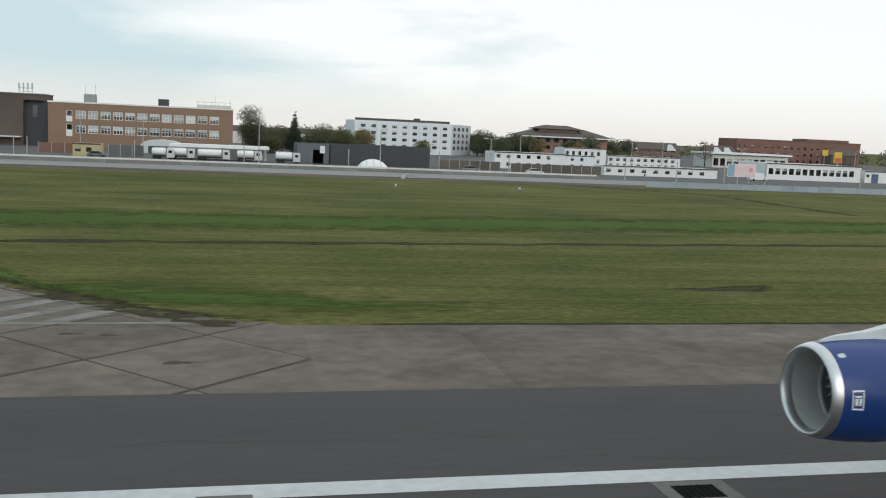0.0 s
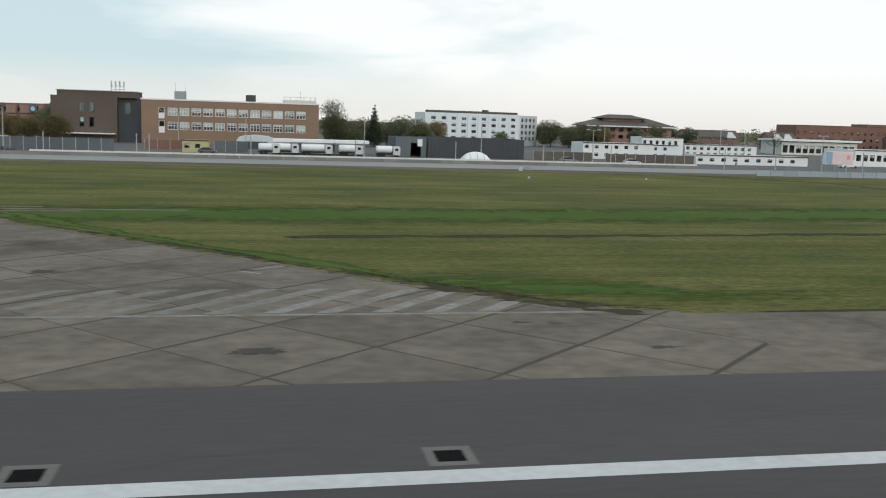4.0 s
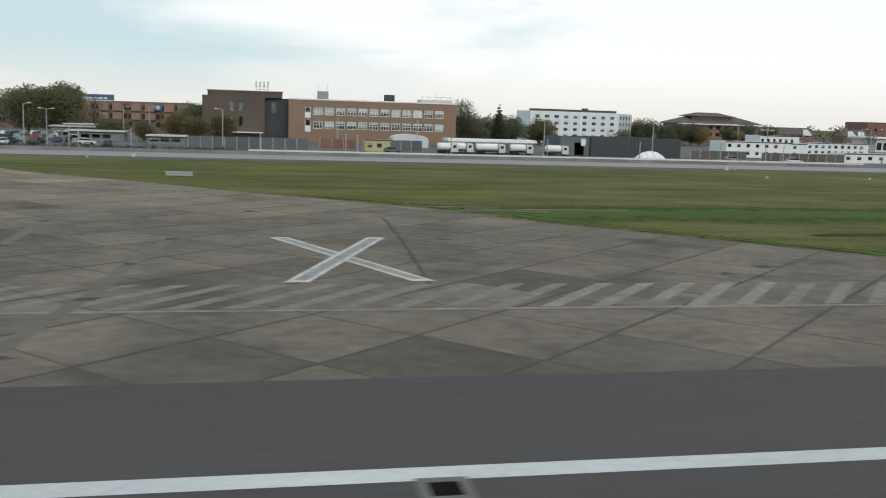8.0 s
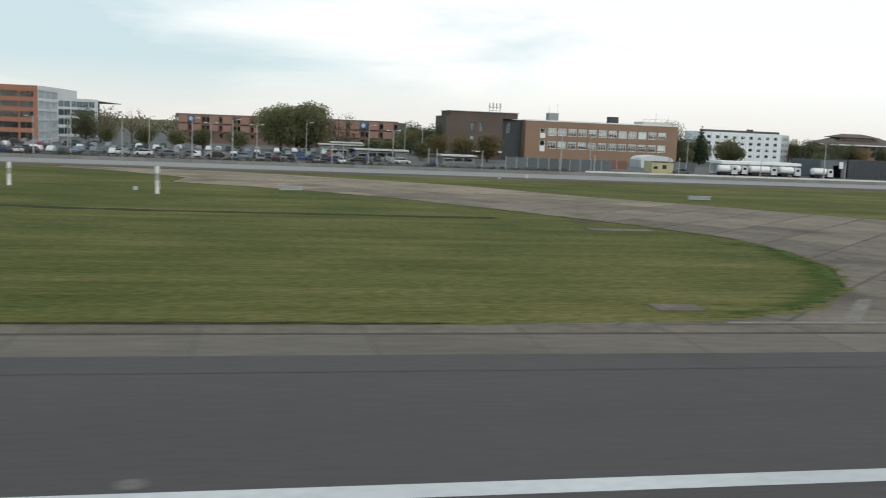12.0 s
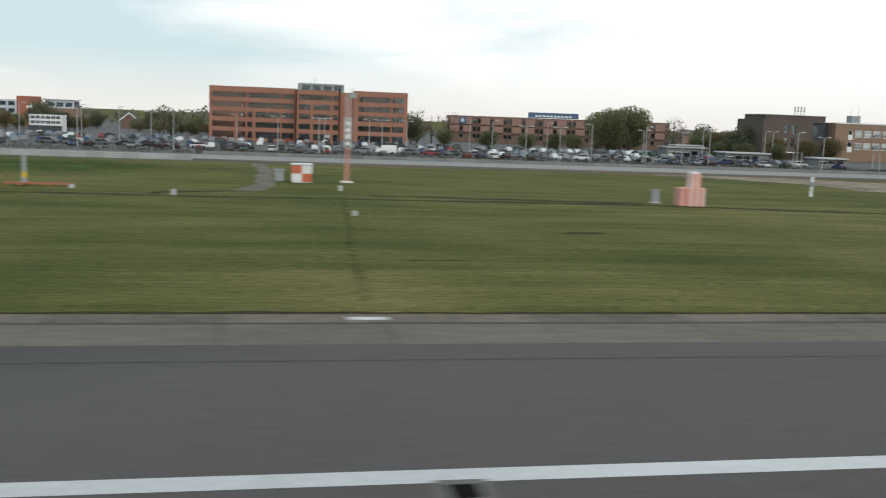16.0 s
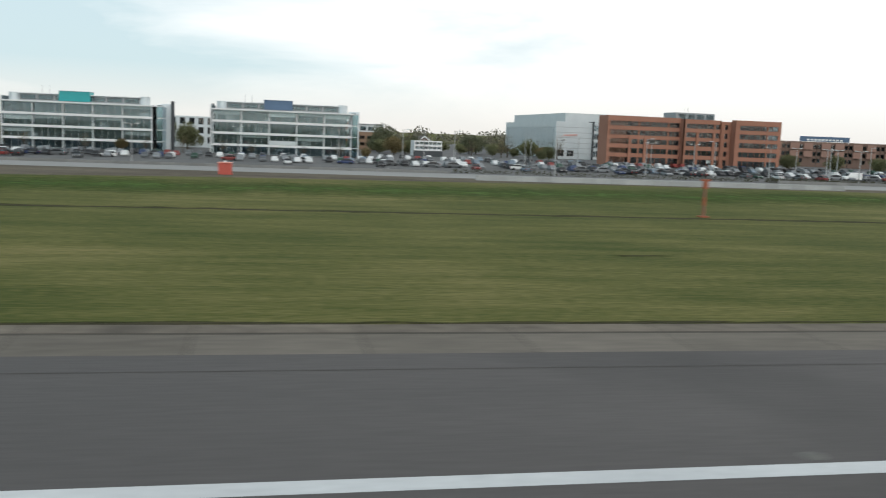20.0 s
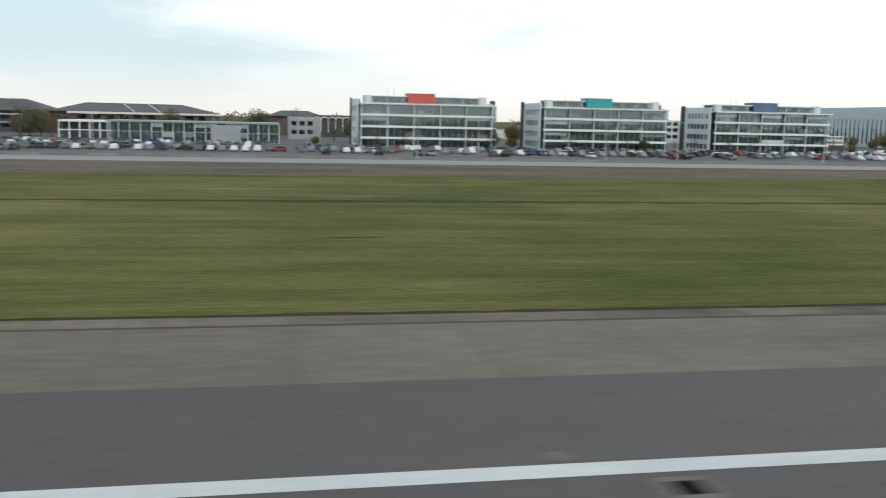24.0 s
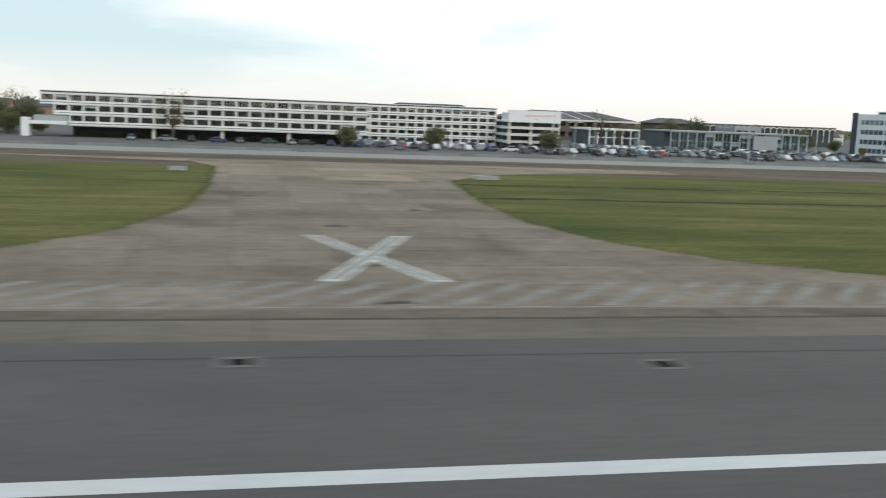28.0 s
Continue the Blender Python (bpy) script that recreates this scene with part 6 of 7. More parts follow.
# rows further back, too many and too far to pick apart
back_rows = []
for y in (230, 237, 250, 257, 270, 277, 288):
    for x0, x1, p in ((-345, -98, 0.62 if y not in (250, 270) else 0.3), (-520, -340, 0.6 if y < 270 else 0), (-690, -525, 0.75 if y < 280 else 0)):
        x = x0
        while x < x1:
            if r3.random() < p:
                back_rows.append((x, y + r3.uniform(-0.6, 0.6), r3.choices(CAR_PAINT, (7, 5, 5, 2, 5, 0.7, 1, 1))[0][1]))
            x += 2.75
for colour, rgb in CAR_PAINT:
    bm = bmesh.new()
    for x, y, c in back_rows:
        if c == rgb:
            s, n0 = CAR_SIZE, len(bm.verts)
            loft(bm, [[(x + s * a, y + s * b, s * z) for a, b, z in car_section(*q)] for q in ((-2.15, 0.78, 0.3, 0.62), (-0.95, 0.88, 0.2, 0.92), (0.9, 0.88, 0.2, 0.95), (2.15, 0.8, 0.3, 0.8))])
            loft(bm, [[(x + s * a, y + s * b, s * z) for a, b, z in car_section(*q)] for q in ((-1.1, 0.78, 0.88, 0.95), (-0.4, 0.7, 0.9, 1.45), (1.0, 0.7, 0.9, 1.42), (1.9, 0.76, 0.9, 1.0))])
    name = colour.replace(" ", "_") + "_car_rows"
    tagged(part(name, bm, bpy.data.materials[colour.replace(" ", "_") + "_car_paint"]), f"rows of {colour} cars far back in the car park", "cars", kind="stuff")

# ---- trees ----


def leaf_cloud(blobs, count, size, seed, squash=0.85):
    """Many small leaf clumps, scattered over overlapping uneven clusters."""
    r = np.random.default_rng(seed)
    per = np.array([b[3] ** 2 for b in blobs])
    pick = r.choice(len(blobs), count, p=per / per.sum())
    c = np.array([b[:3] for b in blobs])[pick]
    rad = np.array([b[3] for b in blobs])[pick]
    v = r.normal(size=(count, 3))
    v /= np.linalg.norm(v, axis=1)[:, None]
    d = rad * (0.30 + 0.85 * r.random(count) ** 0.7)
    p = c + v * d[:, None] * np.array([1, 1, squash])
    a = r.normal(size=(count, 3))
    a /= np.linalg.norm(a, axis=1)[:, None]
    b = np.cross(a, r.normal(size=(count, 3)))
    b /= np.linalg.norm(b, axis=1)[:, None]
    s = size * (0.5 + r.random(count))[:, None]
    quad = np.stack([p - a * s, p - b * s * 0.7, p + a * s, p + b * s * 0.7], 1).reshape(-1, 3)
    me = bpy.data.meshes.new("crown")
    me.from_pydata(quad.tolist(), [], np.arange(count * 4).reshape(-1, 4).tolist())
    return me


def tree(h, spread, leaf, seed, count=1500, size=0.42, bare=False, label="broadleaf tree with a dense uneven crown"):
    """A tapered trunk with limbs and a crown of leaf clumps, at the origin."""
    r = random.Random(seed)
    root = thing("tree", (0, 0, 0), label, "tree", "trees behind the road")
    bm = bmesh.new()
    fork = h * 0.28
    tube(bm, (0, 0, 0), (0.1, 0, fork), h * 0.028, h * 0.02, 8)
    blobs = []
    for i in range(7):
        a = i * 2.4 + r.uniform(-0.3, 0.3)
        d = spread * r.uniform(0.35, 0.72)
        z = h * r.uniform(0.30, 0.80)
        tip = (d * math.cos(a), d * math.sin(a), z)
        tube(bm, (0.1, 0, fork * r.uniform(0.8, 1.0)), tip, h * 0.012, h * 0.004, 6)
        blobs.append((*tip, spread * r.uniform(0.46, 0.62)))
        if bare:
            for k in range(9):
                e = tuple(t + r.uniform(-1, 1) * spread * 0.33 for t in tip)
                tube(bm, tip, (e[0], e[1], abs(e[2] - tip[2]) + tip[2]), h * 0.004, h * 0.0015, 4)
    tube(bm, (0.1, 0, fork), (0, 0, h * 0.85), h * 0.018, h * 0.004, 6)
    blobs += [(0, 0, h * 0.76, spread * 0.6), (0, 0, h * 0.52, spread * 0.62), (0.2, 0.1, h * 0.34, spread * 0.55)]
    part("trunk", bm, M_BARK, root)
    me = leaf_cloud(blobs, count, size, seed)
    me.materials.append(leaf)
    child("crown", me, root)
    return root


def conifer(h, spread, seed):
    root = thing("conifer", (0, 0, 0), "tall dark pointed conifer tree", "tree", "conifers behind the road")
    part("trunk", quick(lambda b: tube(b, (0, 0, 0), (0, 0, h * 0.95), h * 0.02, h * 0.004, 8)), M_BARK, root)
    blobs = [(0.2 * math.sin(i * 2), 0.2 * math.cos(i * 3), h * (0.16 + 0.08 * i), spread * (1 - i / 11.5)) for i in range(11)]
    me = leaf_cloud(blobs, 6000, 0.19, seed, 0.6)
    me.materials.append(M_LEAFD)
    child("crown", me, root)
    return root


T = [tree(14, 7.8, M_LEAF, 1, 15000, 0.25, label="large rounded broadleaf tree with dark olive leaves"), tree(9.5, 4.6, M_LEAF, 2, 8000, 0.20), tree(8.6, 4.2, M_LEAFY, 3, 6500, 0.19, label="autumn tree with thin brown-yellow leaves"),
     tree(15.6, 5.6, M_LEAFK, 4, 5200, 0.18, True, "tall dark broadleaf tree with an open crown"), tree(5.6, 3.2, M_LEAF, 5, 4600, 0.16, label="small bushy tree with dull green leaves"), conifer(14.2, 2.9, 6), tree(13, 4.5, M_LEAFY, 8, 500, 0.14, True, "bare tree with fine brown twigs"),
     tree(10.5, 5.4, M_LEAFK, 9, 6200, 0.22, label="dark dense broadleaf tree with a low crown")]
PLACES = {0: [(-129, 299), (-120, 303), (-124, 306)], 1: [(36, 320), (101, 385), (112, 378), (118, 392), (-86, 318), (-560, 330), (-454, 326), (-449, 338), (-396, 322), (-771, 262), (-779, 258), (-788, 264), (-797, 258)], 2: [(-80, 306), (-84, 270), (-78, 263), (-71, 262), (-83, 312), (141, 371), (120, 365), (-606, 350), (-612, 345), (-664, 300), (46, 345)],
          3: [(5.4, 303)], 4: [(-803, 250), (-152, 284), (-160, 290), (-170, 300), (-183, 310), (-142, 296), (152, 366), (-91, 257), (-103, 272), (-99, 262), (-640, 226), (-668, 232), (-690, 230), (-318, 345), (-328, 350), (-338, 352), (-346, 348), (-410, 300), (-455, 302), (-281, 362), (-772, 246), (-781, 252), (-768, 262), (-776, 268), (-784, 262), (-792, 258), (-800, 264), (60, 300), (130, 340), (9, 306), (12, 308)],
          5: [(19.2, 311)], 6: [(-774, 270), (-790, 272), (-178, 330), (-188, 338), (-776, 262), (-732, 236), (-517, 402), (-186, 318), (-112, 285), (-109, 292), (-592, 300), (-600, 296)],
          7: [(6.5, 307), (11.5, 312), (15.5, 318), (26, 330), (31, 336), (100, 372), (106, 366), (113, 374), (118, 368), (140, 376), (149, 379), (176, 420), (186, 424), (-192, 326), (-84, 322), (-82, 304), (-79, 299), (-325, 368), (-405, 330), (-462, 336), (-532, 366), (-607, 338), (-345, 372)]}
r4 = random.Random(5)
for k, spots4 in PLACES.items():
    for i, (x, y) in enumerate(spots4):
        s = r4.uniform(0.85, 1.1) if i else 1.0
        m = pose(x, y, 0, 0, 0, r4.uniform(0, 360))
        if i == 0:
            T[k].matrix_basis = m
        else:
            copy_thing(T[k], m).scale = (s, s, s * r4.uniform(0.92, 1.05))
for i in range(34):
    k = r4.choice((1, 2, 4, 4, 4, 6))
    s = r4.uniform(0.5, 0.95)
    x = r4.uniform(-690, 190)
    copy_thing(T[k], pose(x, r4.uniform(322, 352), 0, 0, 0, r4.uniform(0, 360))).scale = (s, s, s * (0.6 if -190 < x < -85 or -305 < x < -285 else 1.0))

for i in range(26):
    x, y = -326 + i * 2.7 + r4.uniform(-1.2, 1.2), r4.uniform(345, 400)
    s = r4.uniform(0.5, 0.78)
    if not -304 < x < -295:
        copy_thing(T[r4.choice((1, 2, 4, 6, 7))], pose(x, y, 0, 0, 0, r4.uniform(0, 360))).scale = (s * 1.25, s * 1.25, s)

# hedge and bare saplings along the car parks
court = [(x + r4.uniform(-0.5, 0.5), 243.5 + r4.uniform(-1.2, 1.2), 0.6, r4.uniform(0.5, 1.1)) for x in np.arange(-756, -686, 1.0)]
me = leaf_cloud(court, 7000, 0.14, 29, 0.8)
me.materials.append(M_HEDGE)
tagged(new("hedge", me), "low shrubs under the raised hotel", "hedge", kind="stuff")
hedge = [(x + r4.uniform(-0.5, 0.5), 200 + r4.uniform(-0.4, 0.4), 0.5, r4.uniform(0.6, 1.0)) for x in np.arange(-255, -66, 0.9)] + [(x, 201, 0.4, r4.uniform(0.5, 0.8)) for x in np.arange(-330, -256, 1.3)]
me = leaf_cloud(hedge, 16000, 0.14, 23, 0.8)
me.materials.append(M_HEDGE)
tagged(new("hedge", me), "low dark hedge along the car park", "hedge", kind="stuff")
for x in np.arange(-512, -335, 8.5):
    s = r4.uniform(0.30, 0.45)
    copy_thing(T[6 if r4.random() < 0.75 else 2], pose(x + r4.uniform(-2, 2), r4.uniform(270, 283), 0, 0, 0, r4.uniform(0, 360))).scale = (s, s, s)

# far woods: one low uneven belt of leaf clumps
r5 = random.Random(9)
belt = []
for i in range(340):
    x = -1000 + i * 4.6 + r5.uniform(-4, 4)
    y = r5.uniform(500, 640)
    h = r5.uniform(4.0, 9.0) + 1.5 * math.sin(x * 0.02) + (y - 500) * 0.012
    belt.append((x, y, h * 0.5, h * r5.uniform(0.55, 0.75)))
me = leaf_cloud(belt, 60000, 0.62, 17, 0.8)
me.materials.append(M_WOOD)
tagged(new("far_woods", me), "belt of distant autumn trees along the horizon", "woods", kind="stuff")
for i in range(44):
    x, y = -900 + i * 28 + r5.uniform(-8, 8), r5.uniform(430, 520)
    if any(a < x < b for a, b in ((-515, -430), (-670, -540), (-375, -195), (115, 170))):
        continue
    house = thing("distant_house", (x, y, 0), "distant brick house with tiled roof", "house", "distant houses")
    w, h = r5.uniform(9, 16), r5.uniform(4.5, 7)
    holes = [(1 + j * 3.2, z, 1.5, 1.2) for j in range(int((w - 1) / 3.2)) for z in (1.0, 3.4)]
    wall = r5.choice((M_BRICKD, M_CREAM, M_BRICKP))
    facade(house, corner(x, y, 0), w, h, holes, wall)
    part("body", quick(lambda b: box(b, x, x + w, y + 0.36, y + 8, 0, h)), wall, house)
    gable_roof(house, x, x + w, y, y + 8, h, h + r5.uniform(2.0, 3.2), r5.choice((M_ROOF, M_ROOFB)))

# ---- airfield equipment ----
M_PINKW = mat("pale_pink_paint", (0.62, 0.42, 0.38), (0.72, 0.52, 0.48), 0.6, 6, 0.6, 0.05)
M_RUST = mat("rusty_orange_paint", (0.30, 0.115, 0.06), (0.40, 0.16, 0.085), 0.8, 6, 0.7, 0.05)
hut = thing("striped_equipment_hut", (-191.8, 101.5, 0), "stepped equipment hut with pink and white vertical stripes", "hut")
for i in range(6):
    x = -192.75 + i * 0.38
    part("stripe_panel", quick(lambda b: box(b, x, x + 0.372, 100.4, 102.6, 0, 2.1)), M_PINK if i % 2 == 0 else M_PINKW, hut)
for i in range(4):
    x = -192.15 + i * 0.3
    part("stripe_panel", quick(lambda b: box(b, x, x + 0.292, 100.8, 102.2, 2.1, 3.75)), M_PINK if i % 2 else M_PINKW, hut)
part("side_locker", quick(lambda b: (box(b, -193.5, -192.76, 100.6, 102.2, 0, 1.9), box(b, -193.56, -192.76, 100.5, 102.3, 1.9, 2.05))), M_PINK, hut)
part("top_cap", quick(lambda b: box(b, -192.0, -191.1, 101, 102, 3.75, 3.95)), M_WHITE, hut)
cabinet = thing("grey_cabinet", (-195.1, 104, 0), "small blue-grey equipment cabinet", "cabinet")
part("body", quick(lambda b: box(b, -195.5, -194.7, 103.7, 104.3, 0.12, 1.5)), M_GREY, cabinet)
part("plinth", quick(lambda b: box(b, -195.6, -194.6, 103.6, 104.4, 0, 0.12)), M_CREAM, cabinet)
part("cap", quick(lambda b: box(b, -195.56, -194.64, 103.64, 104.36, 1.5, 1.58)), M_GREY, cabinet)
check = thing("chequered_hut", (-236.1, 123.5, 0), "orange and white chequered equipment hut", "hut")
for i in range(2):
    for j in range(2):
        part("panel", quick(lambda b: box(b, -237.4 + i * 1.3, -236.12 + i * 1.3, 122.3, 122.36, 0.1 + j * 1.1, 1.18 + j * 1.1)), M_ORANGE if i + j == 1 else M_WHITE, check)
part("body", quick(lambda b: box(b, -237.35, -234.85, 122.36, 125.5, 0, 2.28)), M_WHITE, check)
part("roof", quick(lambda b: box(b, -237.5, -234.7, 122.2, 125.7, 2.28, 2.4)), M_PALE, check)
for j in range(2):
    part("panel", quick(lambda b: box(b, -237.42, -237.36, 122.4 + j * 1.5, 123.85 + j * 1.5, 0.1, 1.18) if j else box(b, -237.42, -237.36, 122.4, 123.85, 1.2, 2.26)), M_ORANGE, check)
side_box = thing("grey_cabinet", (-238.9, 124, 0), "small grey cabinet beside the hut", "cabinet")
part("body", quick(lambda b: (box(b, -239.5, -238.4, 123.4, 124.6, 0.1, 1.5), box(b, -239.6, -238.3, 123.3, 124.7, 1.5, 1.6), box(b, -239.3, -238.6, 123.6, 124.4, 0, 0.1))), M_GREY, side_box)
mast = thing("lattice_mast", (-230.1, 124.6, 0), "lattice mast painted faded orange below and white above", "mast")


def lattice(bm, x, y, w, z0, z1, step):
    for sx in (-1, 1):
        for sy in (-1, 1):
            tube(bm, (x + sx * w, y + sy * w, z0), (x + sx * w, y + sy * w, z1), 0.06, 0.06, 5)
    z, flip = z0, 1
    while z < z1 - 0.01:
        e = min(z + step, z1)
        for s in (-1, 1):
            tube(bm, (x - flip * w, y + s * w, z), (x + flip * w, y + s * w, e), 0.035, 0.035, 4)
            tube(bm, (x + s * w, y - flip * w, z), (x + s * w, y + flip * w, e), 0.035, 0.035, 4)
            tube(bm, (x - w, y + s * w, e), (x + w, y + s * w, e), 0.035, 0.035, 4)
        z, flip = e, -flip


part("lower_section", quick(lambda b: lattice(b, -230.1, 124.6, 0.26, 0.2, 4.6, 0.7)), M_PINK, mast)
part("middle_section", quick(lambda b: lattice(b, -230.1, 124.6, 0.34, 4.6, 8.6, 0.6)), M_WHITE, mast)
part("upper_section", quick(lambda b: lattice(b, -230.1, 124.6, 0.28, 8.6, 11.6, 0.6)), M_PINKW, mast)
part("aerial_panel", quick(lambda b: [box(b, -230.4, -229.8, 124.1, 124.2, z, z + 0.4) for z in (5.0, 5.9, 6.8, 7.7)]), M_WHITE, mast)
part("head", quick(lambda b: (box(b, -230.0, -229.1, 124.2, 125.0, 11.2, 11.9), tube(b, (-229.6, 124.6, 11.9), (-229.6, 124.6, 12.6), 0.05, 0.05, 5))), M_GREY, mast)
part("base", quick(lambda b: box(b, -230.9, -229.3, 123.8, 125.4, 0, 0.2)), M_CREAM, mast)
for x, y, in ((-278.6, 100.7), (-268.5, 104.6)):
    st = thing("orange_beacon_post", (x, y, 0), "short orange equipment post with a wide cap", "post", "orange equipment posts in the grass")
    part("stem", quick(lambda b: tube(b, (x, y, 0), (x, y, 0.95), 0.26, 0.22, 10)), M_ORANGE, st)
    part("collar", quick(lambda b: tube(b, (x, y, 0.55), (x, y, 0.68), 0.42, 0.42, 10)), M_ORANGE, st)
    part("cap", quick(lambda b: tube(b, (x, y, 0.95), (x, y, 1.35), 0.34, 0.5, 10)), M_ORANGE, st)
pole = thing("banded_marker_pole", (-266.5, 108, 0), "cream and orange banded pole on an orange cross base", "marker")
for i, (z0, z1, r) in enumerate(((0.35, 0.9, 0.30), (0.9, 1.5, 0.28), (1.5, 2.2, 0.26), (2.2, 3.5, 0.24))):
    part("band", quick(lambda b: tube(b, (-266.5, 108, z0), (-266.5, 108, z1), r, r - 0.02, 10)), (M_GREY, M_YELLOW, M_GREY, M_GREY)[i], pole)
part("base_arm", quick(lambda b: box(b, -268.6, -261.4, 107.85, 108.15, 0.12, 0.38)), M_RUST, pole)
part("base_arm", quick(lambda b: box(b, -266.65, -266.35, 106.2, 109.8, 0.1, 0.36)), M_RUST, pole)
part("foot", quick(lambda b: [box(b, x - 0.15, x + 0.15, 107.85, 108.15, 0, 0.12) for x in (-268.3, -266.5, -264, -261.7)]), M_RUST, pole)
orange = thing("orange_marker_mast", (-320.6, 101.6, 0), "slim orange marker mast with a wide head", "mast")
part("stem", quick(lambda b: tube(b, (-320.6, 101.6, 0), (-320.6, 101.6, 3.6), 0.2, 0.16, 8)), mat("weathered_red_paint", (0.22, 0.10, 0.07), (0.30, 0.14, 0.10), 1, 6, 0.8, 0.0), orange)
part("band", quick(lambda b: tube(b, (-320.6, 101.6, 1.4), (-320.6, 101.6, 2.4), 0.21, 0.2, 8)), mat("dull_red_paint", (0.30, 0.08, 0.04), (0.36, 0.10, 0.05), 1, 6, 0.7, 0.0), orange)
part("head", quick(lambda b: (tube(b, (-320.6, 101.6, 3.4), (-320.6, 101.6, 4.5), 0.34, 0.28, 10), box(b, -321.2, -320.0, 101.5, 101.7, 4.3, 4.5))), bpy.data.materials["dull_red_paint"], orange)
part("base", quick(lambda b: box(b, -321.1, -320.1, 101.1, 102.1, 0, 0.15)), bpy.data.materials["dull_red_paint"], orange)
redbox = thing("red_equipment_hut", (-378.2, 167, 0), "small bright red equipment hut with pale roof", "hut")
part("body", quick(lambda b: box(b, -379.35, -377.05, 166, 168, 0, 2.0)), M_REDP, redbox)
part("roof", quick(lambda b: box(b, -379.45, -376.95, 165.9, 168.1, 2.0, 2.12)), M_PINK, redbox)
part("door", quick(lambda b: box(b, -378.7, -377.8, 165.95, 166.0, 0.1, 1.85)), M_REDP, redbox)
part("vent", quick(lambda b: tube(b, (-378.2, 167, 2.12), (-378.2, 167, 2.4), 0.2, 0.2, 8)), M_WHITE, redbox)


def small_block(x, y, w, h, label, m):
    w, h = w * 0.75, h * 0.75
    root = thing("marker_block", (x, y, 0), label, "marker", "small marker blocks in the grass")
    part("block", quick(lambda b: box(b, x - w, x + w, y - w, y + w, 0, h)), m, root)
    part("lid", quick(lambda b: box(b, x - w * 0.8, x + w * 0.8, y - w * 0.8, y + w * 0.8, h, h + 0.07)), m, root)


for x, y, w, h in ((-232.6, 83, 0.25, 0.5), (-231.9, 110.8, 0.3, 0.7), (-250, 100.4, 0.3, 0.7), (-83.5, 176.9, 0.4, 0.8), (31.2, 173.3, 0.45, 0.8), (-149.6, 118.1, 0.3, 0.5), (-261.2, 106, 0.3, 0.4), (-90.5, 171, 0.2, 0.3), (47, 150, 0.2, 0.35), (25.5, 148, 0.2, 0.4)):
    small_block(x, y, w, h, "small white concrete marker block", M_FASCIA)
for x, y, h in ((-164.5, 120.5, 2.8), (-146.5, 113, 3.2)):
    wp = thing("white_marker_pole", (x, y, 0), "thin white banded marker pole", "marker", "white marker poles in the grass")
    for i in range(4):
        part("band", quick(lambda b: tube(b, (x, y, h * i / 4), (x, y, h * (i + 1) / 4), 0.22, 0.22, 8)), (M_WHITE, M_CREAM, M_GREY, M_WHITE)[i], wp)


def sign_board(x, y, w, label):
    root = thing("taxiway_sign", (x, y, 0), label, "sign", "low taxiway sign boards")
    part("board", quick(lambda b: box(b, x - w / 2, x + w / 2, y, y + 0.25, 0.2, 0.6)), M_GREY, root, "grey reverse of the sign board")
    part("frame", quick(lambda b: (box(b, x - w / 2 - 0.06, x + w / 2 + 0.06, y - 0.03, y + 0.28, 0.6, 0.66), box(b, x - w / 2 - 0.06, x + w / 2 + 0.06, y - 0.03, y + 0.28, 0.14, 0.2))), M_POLE, root)
    for s in (-0.35, 0.35):
        part("leg", quick(lambda b: tube(b, (x + s * w, y + 0.12, 0), (x + s * w, y + 0.12, 0.2), 0.06, 0.06, 6)), M_POLE, root)


for x, y, w in ((-71.5, 126.8, 3.4), (-130.8, 123.4, 3.0), (-721.8, 128.4, 2.2), (-680.5, 124.4, 3.4), (33, 174, 1.6)):
    sign_board(x, y, w, "low pale taxiway sign board seen from behind")

# drains and inset lights along the runway edge
M_PIT = mat("drain_shadow", (0.006, 0.006, 0.006), (0.012, 0.012, 0.012), 0.5, 4, 0.95, 0.1, spec=0.05)
M_KERB = mat("drain_surround", (0.085, 0.082, 0.076), (0.145, 0.140, 0.130), 0.8, 6, 0.85, 0.2)


def drain(x, y, w, d):
    root = thing("drain_grating", (x, y, 0), "iron drain grating in a pale concrete surround", "drain", "drain gratings along the runway")
    part("surround", quick(lambda b: (box(b, x - w, x + w, y - d, y - d * 0.6, 0.02, 0.034), box(b, x - w, x + w, y + d * 0.6, y + d, 0.02, 0.034), box(b, x - w, x - w * 0.6, y - d * 0.6, y + d * 0.6, 0.02, 0.034), box(b, x + w * 0.6, x + w, y - d * 0.6, y + d * 0.6, 0.02, 0.034))), M_KERB, root)
    part("pit", quick(lambda b: box(b, x - w * 0.6, x + w * 0.6, y - d * 0.6, y + d * 0.6, 0.018, 0.023)), M_PIT, root)
    for i in range(7):
        u = x - w * 0.55 + i * w * 1.1 / 6
        part("bar", quick(lambda b: box(b, u - 0.03, u + 0.03, y - d * 0.6, y + d * 0.6, 0.024, 0.036)), M_PIT, root)


